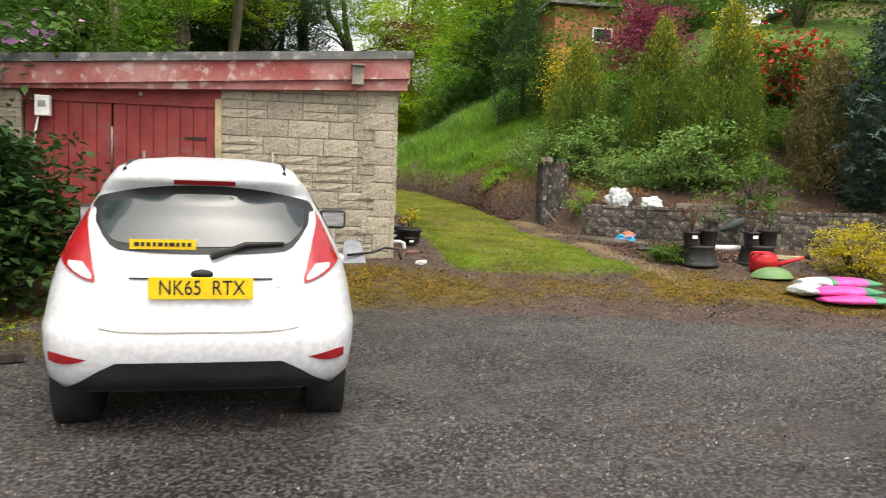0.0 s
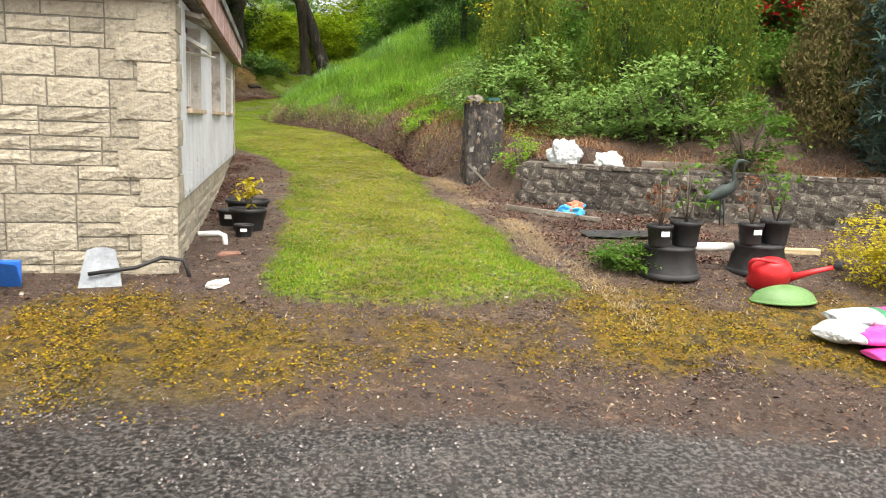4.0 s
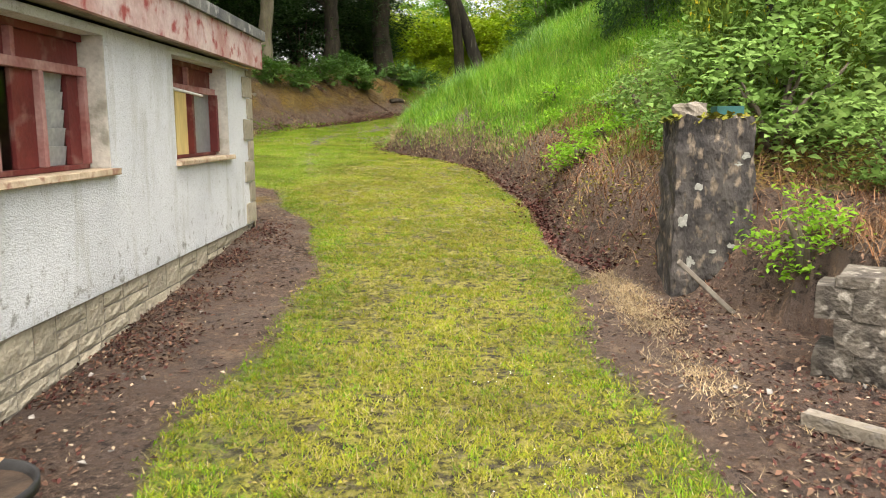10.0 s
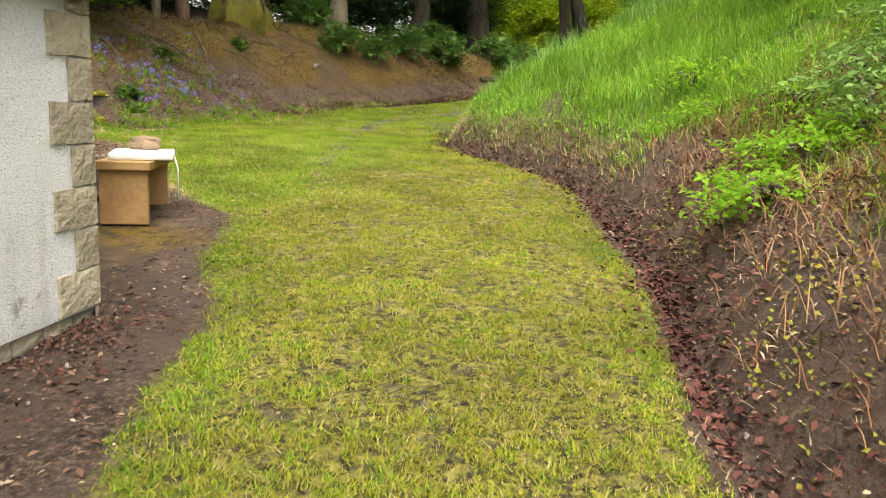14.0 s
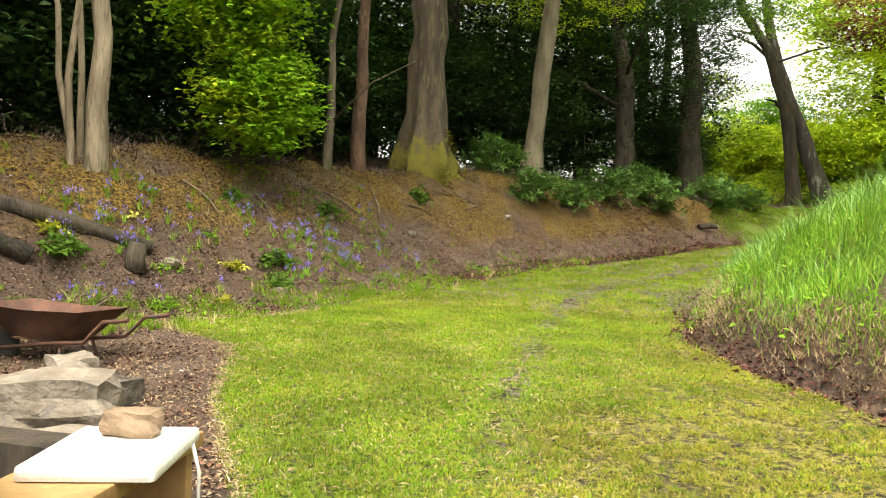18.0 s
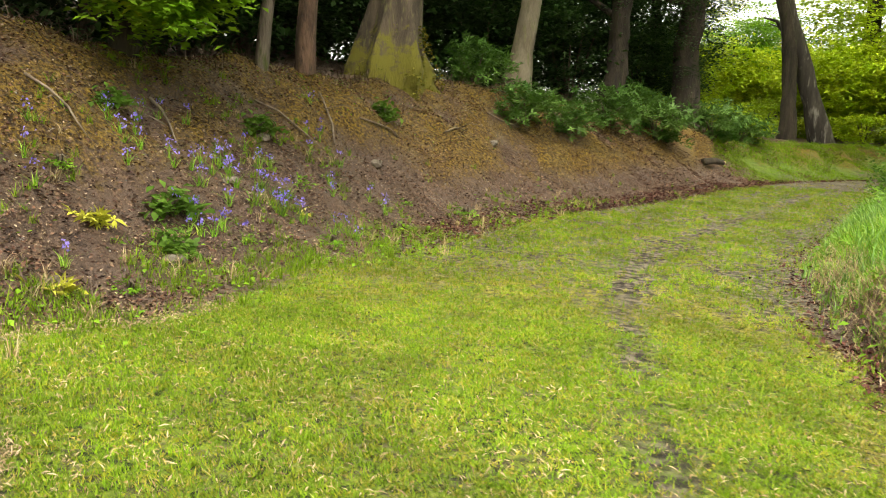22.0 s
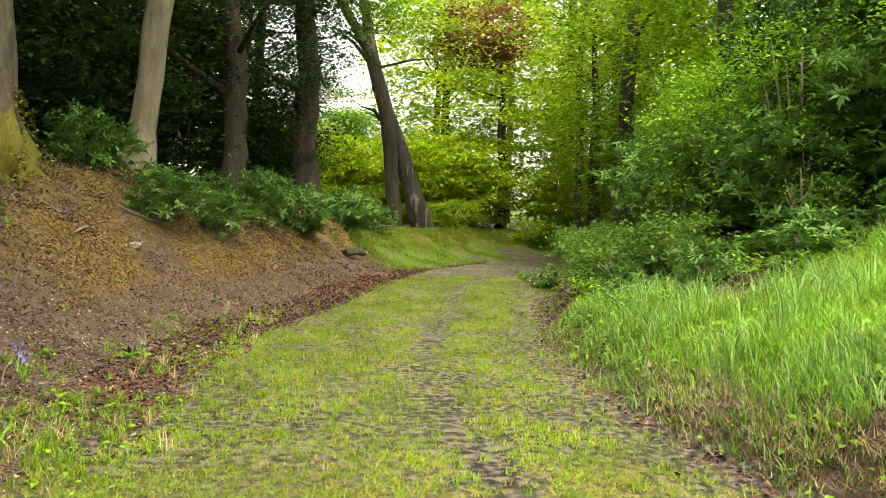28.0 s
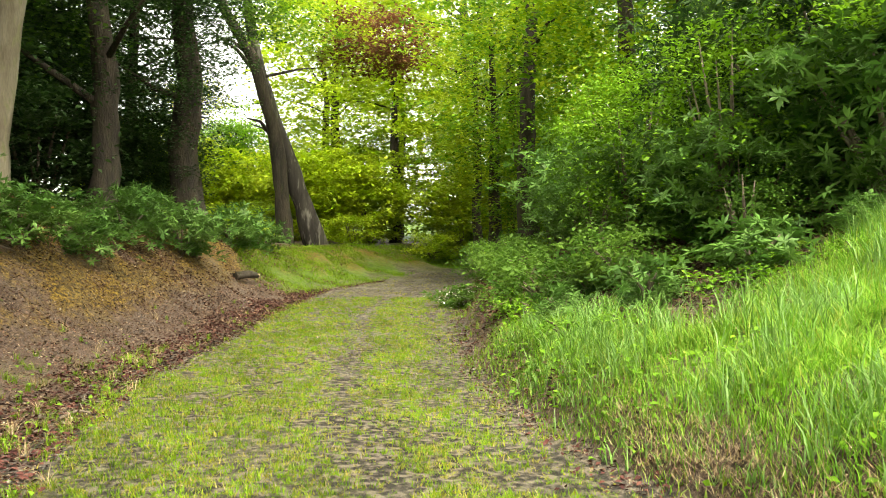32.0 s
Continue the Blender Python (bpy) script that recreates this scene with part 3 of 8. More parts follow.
# ---- mesh helpers ----
def part(name, bm, material, parent, label=""):
    me = bm
    if isinstance(bm, bmesh.types.BMesh):
        me = bpy.data.meshes.new(name)
        bm.to_mesh(me)
        bm.free()
    if not me.materials:
        me.materials.append(material)
    ob = new(name, me)
    ob.parent = parent
    return tagged(ob, label) if label else ob


def thing(name, m, label, category, group="", kind=""):
    ob = new(name)
    ob.empty_display_size = 0.1
    ob.matrix_world = m if isinstance(m, Matrix) else Matrix.Translation(m)
    return tagged(ob, label, category, group, kind)


def box(sx, sy, sz, x=0, y=0, z=0, bevel=0.0, bm=None, jitter=0.0, rot=None):
    """A box of that size round a centre; bevelled and roughened if asked."""
    made = bm or bmesh.new()
    geo = bmesh.ops.create_cube(made, size=1)["verts"]
    for v in geo:
        v.co = Vector((v.co.x * sx, v.co.y * sy, v.co.z * sz))
    if bevel:
        edges = list({e for v in geo for e in v.link_edges})
        geo = bmesh.ops.bevel(made, geom=edges + geo, offset=bevel, segments=2, affect="EDGES", profile=0.6)["verts"]
        geo = list({v for v in geo} | {v for v in made.verts if not bm})
    for v in geo:
        if jitter:
            v.co += Vector([random.uniform(-jitter, jitter) for _ in range(3)])
        if rot:
            v.co.rotate(Euler([radians(a) for a in rot]))
        v.co += Vector((x, y, z))
    return made


def tube(points, radii, seg=10, lump=0.0, bm=None, cap=True):
    """A tapering tube through points."""
    made = bm or bmesh.new()
    pts = [Vector(p) for p in points]
    rings = []
    side_v = None
    for i, p in enumerate(pts):
        d = (pts[min(i + 1, len(pts) - 1)] - pts[max(i - 1, 0)]).normalized()
        ref = Vector((1, 0, 0)) if abs(d.x) < 0.9 else Vector((0, 1, 0))
        u = d.cross(ref).normalized() if side_v is None else (side_v - d * side_v.dot(d)).normalized()
        side_v = u
        w = d.cross(u)
        ring = []
        for k in range(seg):
            a = 2 * math.pi * k / seg
            r = radii[i] * (1 + lump * noise.noise(Vector((p.x * 1.3 + math.cos(a) * 1.6, p.y * 1.3 + math.sin(a) * 1.6, p.z * 0.7))))
            ring.append(made.verts.new(p + (u * math.cos(a) + w * math.sin(a)) * r))
        rings.append(ring)
    for a, b in zip(rings[:-1], rings[1:]):
        for k in range(seg):
            f = made.faces.new((a[k], a[(k + 1) % seg], b[(k + 1) % seg], b[k]))
            f.smooth = True
    if cap:
        made.faces.new(rings[-1])
        made.faces.new(rings[0][::-1])
    return made


def lathe(profile, seg=24, bm=None, m=None):
    """Turns a profile of (radius, height) round the z axis."""
    made = bm or bmesh.new()
    rings = []
    for r, z in profile:
        rings.append([made.verts.new((m or Matrix()) @ Vector((r * math.cos(2 * math.pi * k / seg), r * math.sin(2 * math.pi * k / seg), z))) for k in range(seg)])
    for a, b in zip(rings[:-1], rings[1:]):
        for k in range(seg):
            f = made.faces.new((a[k], a[(k + 1) % seg], b[(k + 1) % seg], b[k]))
            f.smooth = True
    return made


def loft(rings, close=False, caps=True, bm=None):
    made = bm or bmesh.new()
    vs = [[made.verts.new(p) for p in ring] for ring in rings]
    n = len(vs[0])
    for a, b in zip(vs[:-1], vs[1:]):
        for k in range(n if close else n - 1):
            f = made.faces.new((a[k], a[(k + 1) % n], b[(k + 1) % n], b[k]))
            f.smooth = True
    if caps and close:
        made.faces.new(vs[0][::-1])
        made.faces.new(vs[-1])
    return made


def leaves(name, pts, size, material, rng, aspect=0.55, up=0.3, droop=0.0, out=None):
    """Many small folded leaves at points, as one mesh. up: how far they face the sky."""
    n = len(pts)
    nrm = rng.normal(size=(n, 3))
    nrm[:, 2] = np.abs(nrm[:, 2]) + up * 3
    if out is not None:
        nrm += out * 1.2
    nrm /= np.linalg.norm(nrm, axis=1)[:, None]
    d = rng.normal(size=(n, 3))
    d[:, 2] -= droop * 2
    d -= nrm * (d * nrm).sum(1)[:, None]
    d /= np.linalg.norm(d, axis=1)[:, None]
    s = np.cross(nrm, d)
    ln = size * rng.uniform(0.6, 1.3, n)[:, None]
    w = ln * aspect * 0.5
    v = np.stack([pts, pts + d * ln * 0.5 + s * w + nrm * ln * 0.1, pts + d * ln - nrm * ln * 0.08, pts + d * ln * 0.5 - s * w + nrm * ln * 0.1], 1).reshape(-1, 3)
    return mesh_from(name, v, np.arange(4 * n).reshape(n, 4), material, False)


def blades(name, pts, size, material, rng, width=0.006, lean=0.5):
    """Grass blades: bent tapering strips of two triangles each, as one mesh."""
    n = len(pts)
    a = rng.uniform(0, 2 * math.pi, n)
    h = size * rng.uniform(0.5, 1.3, n)
    d = np.stack([np.cos(a), np.sin(a), np.zeros(n)], 1)
    s = np.stack([-np.sin(a), np.cos(a), np.zeros(n)], 1) * width * rng.uniform(0.6, 1.4, n)[:, None]
    ln = (lean * rng.uniform(0.2, 1.3, n) * h)[:, None]
    up = np.array([0, 0, 1.0])
    mid = pts + d * ln * 0.3 + up * (h * 0.6)[:, None]
    tip = pts + d * ln + up * h[:, None]
    v = np.stack([pts - s, pts + s, mid + s * 0.8, tip, mid - s * 0.8], 1).reshape(-1, 3)
    base = 5 * np.arange(n)[:, None]
    tri = np.concatenate([base + [0, 1, 2], base + [0, 2, 4], base + [4, 2, 3]], 0)
    return mesh_from(name, v, tri, material, False)


def short_blades(name, pts, size, material, rng, width=0.006, lean=0.8):
    """Short grass: one leaning triangle a blade, as one mesh."""
    n = len(pts)
    a = rng.uniform(0, 2 * math.pi, n)
    h = size * rng.uniform(0.4, 1.3, n)
    d = np.stack([np.cos(a), np.sin(a), np.zeros(n)], 1)
    s = np.stack([-np.sin(a), np.cos(a), np.zeros(n)], 1) * width * rng.uniform(0.6, 1.4, n)[:, None]
    tip = pts + d * (lean * rng.uniform(0.2, 1.4, n) * h)[:, None] + np.array([0, 0, 1.0]) * h[:, None]
    return mesh_from(name, np.stack([pts - s, pts + s, tip], 1).reshape(-1, 3), np.arange(3 * n).reshape(n, 3), material, False)


def clumps(rng, centre, radii, n, per, spread, shell=0.55):
    """Points in leaf clumps through an ellipsoid, thicker to its outside and with gaps."""
    d = rng.normal(size=(n, 3))
    d /= np.linalg.norm(d, axis=1)[:, None]
    r = rng.uniform(shell, 1.0, n)[:, None]
    c = np.asarray(centre) + d * r * np.asarray(radii)
    k = rng.poisson(per, n).clip(3)
    pts = np.repeat(c, k, 0)
    q = rng.normal(size=(len(pts), 3)) * spread * np.array([1.25, 0.8, 0.2])
    yaw, tilt = np.repeat(rng.uniform(0, 6.28, n), k), np.repeat(rng.normal(0, 0.35, n), k)
    x, z = q[:, 0] * np.cos(tilt) - q[:, 2] * np.sin(tilt), q[:, 0] * np.sin(tilt) + q[:, 2] * np.cos(tilt)
    return pts + np.stack([x * np.cos(yaw) - q[:, 1] * np.sin(yaw), x * np.sin(yaw) + q[:, 1] * np.cos(yaw), z], 1)


def rosettes(name, pts, size, material, rng, k=8, aspect=0.3):
    """Whorls of long leaves round shoot tips, as one mesh."""
    n = len(pts)
    axis_v = rng.normal(size=(n, 3)) * 0.45 + np.array([0, 0, 1.0])
    axis_v /= np.linalg.norm(axis_v, axis=1)[:, None]
    u = np.cross(axis_v, np.array([1.0, 0.3, 0]))
    u /= np.linalg.norm(u, axis=1)[:, None]
    w = np.cross(axis_v, u)
    c, ax, uu, ww = (np.repeat(v, k, 0) for v in (pts, axis_v, u, w))
    a = np.tile(np.arange(k) * 2 * math.pi / k, n) + rng.normal(0, 0.25, n * k)
    rise = rng.uniform(-0.15, 0.7, n * k)[:, None]
    d = uu * np.cos(a)[:, None] + ww * np.sin(a)[:, None] + ax * rise
    d /= np.linalg.norm(d, axis=1)[:, None]
    s = np.cross(d, ax)
    nr = np.cross(s, d)
    ln = size * rng.uniform(0.65, 1.2, n * k)[:, None]
    wd = ln * aspect * 0.5
    v = np.stack([c, c + d * ln * 0.5 + s * wd + nr * ln * 0.05, c + d * ln - nr * ln * 0.15, c + d * ln * 0.5 - s * wd + nr * ln * 0.05], 1).reshape(-1, 3)
    return mesh_from(name, v, np.arange(4 * n * k).reshape(n * k, 4), material, False)


def set_scatter(name, label, category, me):
    return tagged(new(name, me), label, category, kind="stuff")


# ---- garage ----
GLASS = bpy.data.materials.new("window_glass")
GLASS.use_nodes = True
_g = GLASS.node_tree.nodes["Principled BSDF"]
_g.inputs["Base Color"].default_value, _g.inputs["Roughness"].default_value = (0.9, 0.93, 0.92, 1), 0.04
_g.inputs["Transmission Weight"].default_value = 1.0
_g.inputs["IOR"].default_value = 1.15
DARKROOM = mat("dark_plaster", (0.1, 0.09, 0.08), (0.16, 0.14, 0.12), 3, 0.9)
PALEWOOD = mat("bare_timber", (0.36, 0.27, 0.15), (0.5, 0.4, 0.25), 5, 0.8, 0.4, 30)
GREYWOOD = mat("grey_timber", (0.16, 0.14, 0.115), (0.28, 0.25, 0.21), 5, 0.85, 0.5, 40)
WHITEPAINT = mat("white_paint", (0.68, 0.67, 0.63), (0.8, 0.8, 0.78), 4, 0.6, 0.15, 50)
STEEL = mat("grey_steel", (0.25, 0.25, 0.24), (0.4, 0.4, 0.38), 6, 0.5, 0.2, 60, metal=0.7)

LEN = 8.22
BASE = -0.45


def wall_box(name, x0, x1, y0, y1, z0, z1, material, label):
    me = bpy.data.meshes.new(name)
    bm = box(x1 - x0, y1 - y0, z1 - z0, (x0 + x1) / 2, (y0 + y1) / 2, (z0 + z1) / 2)
    bm.to_mesh(me)
    bm.free()
    me.materials.append(material)
    return tagged(new(name, me), label, "wall", kind="structure")


wall_front = wall_box("wall_front", -1.98, -0.03, 0.02, 0.18, BASE, 1.95, MORTAR, "garage front wall of coursed buff stone blocks")
wall_front_left = wall_box("wall_front_left", -4.35, -4.05, 0.0, 0.18, BASE, 1.8, MORTAR, "stone pier beside the red garage doors")
wall_west = wall_box("wall_west", -4.35, -4.2, 0.18, LEN, BASE, 1.92, MORTAR, "plain garage side wall")
wall_back = wall_box("wall_back", -4.2, -0.02, LEN - 0.18, LEN, BASE, 1.95, MORTAR, "rear garage wall")
floor_garage = wall_box("floor_garage", -4.2, -0.2, 0.18, LEN - 0.18, -0.15, 0.3, DARKROOM, "bare concrete garage floor")

WINDOWS = ((0.78, 2.14), (3.38, 4.9), (6.02, 7.42))
SILL, HEAD = 1.13, 1.9
# The side wall: a plinth strip, panels between the windows and below them.
wall_east = wall_box("wall_east", -0.25, -0.03, 0.0, LEN, BASE, 0.46, MORTAR, "garage side wall: white roughcast over a stone plinth")
spans = [0.02] + [v for w in WINDOWS for v in w] + [LEN - 0.02]


def rough_panel(y0, y1, z0, z1):
    """A panel of roughcast: a finely cut face with lumps of aggregate."""
    bm = box(0.24, y1 - y0, z1 - z0, -0.123, (y0 + y1) / 2, (z0 + z1) / 2)
    ny, nz = int((y1 - y0) / 0.045) + 2, int((z1 - z0) / 0.045) + 2
    rng = random.Random(int(y0 * 100 + z0 * 1000))
    grid = [[bm.verts.new((0.0 if i in (0, ny) or j in (0, nz) else 0.003 + rng.uniform(-0.0025, 0.0035), y0 + (y1 - y0) * i / ny, z0 + (z1 - z0) * j / nz)) for i in range(ny + 1)] for j in range(nz + 1)]
    for j in range(nz):
        for i in range(ny):
            f = bm.faces.new((grid[j][i], grid[j][i + 1], grid[j + 1][i + 1], grid[j + 1][i]))
            f.smooth = True
    return bm


for a, b in zip(spans[0::2], spans[1::2]):
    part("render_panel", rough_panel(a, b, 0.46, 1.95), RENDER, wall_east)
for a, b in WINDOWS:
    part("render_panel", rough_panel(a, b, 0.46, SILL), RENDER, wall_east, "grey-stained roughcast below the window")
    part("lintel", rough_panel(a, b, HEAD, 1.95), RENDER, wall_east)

BLOCKS = {}


def block(parent, sx, sz, at_m, name="stone"):
    """A rock-faced block, proud of the mortar; alike sizes share a mesh."""
    key = (round(sx, 2), round(sz, 2), random.randrange(3))
    if key not in BLOCKS:
        bm = bmesh.new()
        w, h = key[0] - 0.012, key[1] - 0.012
        nx, nz = 4, 3
        grid = []
        for j in range(nz + 1):
            for i in range(nx + 1):
                edge = i in (0, nx) or j in (0, nz)
                d = 0.004 if edge else random.uniform(0.004, 0.019)
                grid.append(bm.verts.new(((i / nx - 0.5) * w + (0 if edge else random.uniform(-0.02, 0.02) * w), -d, (j / nz - 0.5) * h + (random.uniform(-0.004, 0.004)))))
        for j in range(nz):
            for i in range(nx):
                q = j * (nx + 1) + i
                bm.faces.new((grid[q], grid[q + 1], grid[q + nx + 2], grid[q + nx + 1]))
        ring = [i for i in range(nx + 1)] + [(nx + 1) * j + nx for j in range(1, nz + 1)] + [(nx + 1) * nz + i for i in range(nx - 1, -1, -1)] + [(nx + 1) * j for j in range(nz - 1, 0, -1)]
        back = [bm.verts.new((grid[k].co.x, 0.03, grid[k].co.z)) for k in ring]
        for k in range(len(ring)):
            q = (k + 1) % len(ring)
            bm.faces.new((grid[ring[q]], grid[ring[k]], back[k], back[q]))
        me = bpy.data.meshes.new(name)
        bm.to_mesh(me)
        bm.free()
        me.materials.append(STONE)
        BLOCKS[key] = me
    ob = new(name, BLOCKS[key])
    ob.parent = parent
    ob.matrix_world = at_m
    return ob


def ashlar(parent, x0, x1, z0, z1, place, course=0.2):
    """Random coursed blocks: tall ones, and pairs of thin ones."""
    z = z0
    while z < z1 - 0.05:
        h = min(course, z1 - z)
        x = x0
        while x < x1 - 0.01:
            w = random.choice((0.22, 0.28, 0.34, 0.4, 0.46))
            if x1 - x - w < 0.14:
                w = x1 - x
            cells = ((z, h),) if random.random() < 0.45 or h < 0.15 else ((z, h * 0.5), (z + h * 0.5, h * 0.5))
            for zz, hh in cells:
                block(parent, w, hh, place(x + w / 2, zz + hh / 2))
            x += w
        z += h


random.seed(11)
ashlar(wall_front, -1.97, 0.0, -0.27, 1.93, lambda u, v: pose(u, 0.015, v))
ashlar(wall_front_left, -4.35, -4.05, -0.27, 1.73, lambda u, v: pose(u, -0.005, v))
turned = lambda u, v: pose(-0.03, u, v, 0, 0, 90)
ashlar(wall_east, -0.02, LEN, -0.27, 0.455, turned, 0.18)
z, row = 0.47, 0
while z < 1.9:
    h = min(0.2, 1.94 - z)
    w = (0.36, 0.24)[row % 2]
    block(wall_east, w, h, pose(0.012, w / 2 - 0.02, z + h / 2, 0, 0, 90))
    w = (0.34, 0.19)[row % 2]
    block(wall_east, w, h, pose(0.014, LEN - w / 2 + 0.012, z + h / 2, 0, 0, 90))
    z += h
    row += 1

random.seed(15)
z, row = -0.35, 0
while z < 1.9:
    h = min(0.2, 1.94 - z)
    w = (0.26, 0.4)[row % 2]
    block(wall_front, w, h, pose(-w / 2 + 0.012, -0.004, z + h / 2))
    z += h
    row += 1

random.seed(14)
z, row = 0.0, 0
while z < 1.9:
    h = min(0.2, 1.94 - z)
    w = (0.42, 0.26)[row % 2]
    block(wall_back, w, h, pose(-w / 2 + 0.01, LEN + 0.005, z + h / 2, 0, 0, 180))
    z += h
    row += 1

# Roof: a felt deck with a faded fascia along the front and the side.
roof = thing("roof", (0, 0, 0), "flat felt garage roof with faded red fascia boards", "roof", kind="structure")


def slab(corners, thick):
    bm = bmesh.new()
    top = [bm.verts.new(c) for c in corners]
    low = [bm.verts.new((c[0], c[1], c[2] - thick)) for c in corners]
    bm.faces.new(top)
    bm.faces.new(low[::-1])
    for i in range(4):
        j = (i + 1) % 4
        bm.faces.new((top[j], top[i], low[i], low[j]))
    bmesh.ops.recalc_face_normals(bm, faces=bm.faces)
    return bm


part("deck", slab([(-4.6, -0.2, 2.05), (0.16, -0.2, 2.35), (0.16, LEN + 0.06, 2.31), (-4.6, LEN + 0.06, 2.1)], 0.09), FELT, roof, "mottled grey roof felt")
part("fascia", slab([(-4.55, -0.16, 1.96), (0.13, -0.16, 2.26), (0.13, -0.12, 2.26), (-4.55, -0.12, 1.96)], 0.22), FASCIA, roof, "faded red fascia board")
part("trim_board", slab([(-4.55, -0.115, 1.9), (0.11, -0.115, 2.1), (0.11, -0.02, 2.1), (-4.55, -0.02, 1.9)], 0.19), FASCIA, roof)
part("fascia", slab([(0.09, -0.12, 2.26), (0.13, -0.12, 2.26), (0.13, LEN + 0.02, 2.22), (0.09, LEN + 0.02, 2.22)], 0.27), PINKFASCIA, roof, "pink-grey fascia board with flaking red paint")
part("soffit", slab([(-0.02, -0.02, 2.0), (0.088, -0.02, 2.0), (0.088, LEN - 0.01, 2.0), (-0.02, LEN - 0.01, 2.0)], 0.03), GREYWOOD, roof)
part("ceiling_board", slab([(-4.3, 0.1, 1.9), (-0.05, 0.1, 2.06), (-0.05, LEN - 0.1, 2.06), (-4.3, LEN - 0.1, 1.9)], 0.02), DARKROOM, roof)


def garage_doors():
    d = thing("garage_door", (0, 0, 0), "pair of weathered dark red boarded garage doors, closed", "garage door")
    for x0, x1 in ((-4.04, -3.15), (-3.13, -1.99)):
        leaf = part("door_leaf", box(x1 - x0, 0.04, 1.9, (x0 + x1) / 2, 0.1, 0.7), REDWOOD, d)
        n = int((x1 - x0) / 0.13)
        for i in range(n):
            w = (x1 - x0) / n
            part("board", box(w - 0.008, 0.025, 1.88, x0 + w * (i + 0.5), 0.07, 0.7, 0.004), REDWOOD, leaf)
    part("head_board", box(2.08, 0.06, 0.22, -3.02, 0.06, 1.74), REDWOOD, d)
    part("strap_hinge", box(0.24, 0.012, 0.03, -2.25, 0.05, 1.28), DARKBARK, d, "rusty black strap hinge")
    part("bolt", tube([(-3.14, 0.05, 0.9), (-3.14, 0.05, 1.38)], [0.012, 0.012], 8), STEEL, d, "grey drop bolt")
    part("lamp_stub", tube([(-2.83, 0.06, 1.74), (-2.83, 0.0, 1.74)], [0.018, 0.022], 8), STEEL, d)
    part("latch", box(0.03, 0.02, 0.14, -2.8, 0.05, 1.05, 0.004), STEEL, d)
    part("door_frame", box(0.07, 0.08, 1.95, -2.0, 0.03, 0.75), PALEWOOD, d, "bare split timber door frame")
    return d


doors = garage_doors()


PLASTER = mat("reveal_plaster", (0.42, 0.4, 0.35), (0.58, 0.56, 0.51), 3, 0.9, 0.4, 40, c3=(0.3, 0.29, 0.24))
# The greys of both glasses stand in for the sky they reflect.
LOUVRE = mat("louvre_glass", (0.22, 0.23, 0.23), (0.36, 0.37, 0.36), 5, 0.35, 0, 40, spec=0.3)
DULLGLASS = mat("grey_reflection_glass", (0.11, 0.115, 0.12), (0.22, 0.23, 0.235), 2.5, 0.3, 0, 30, spec=0.3)
YELLOWBOARD = mat("yellow_board", (0.5, 0.37, 0.12), (0.62, 0.48, 0.2), 3, 0.8, 0.3, 30, stretch=0.2)
WORNPINK = mat("worn_pink_paint", (0.26, 0.09, 0.08), (0.4, 0.24, 0.22), 5, 0.8, 0.4, 40)
WORNSILL = mat("bleached_sill_timber", (0.4, 0.3, 0.2), (0.55, 0.45, 0.33), 6, 0.85, 0.5, 40, c3=(0.3, 0.17, 0.12))


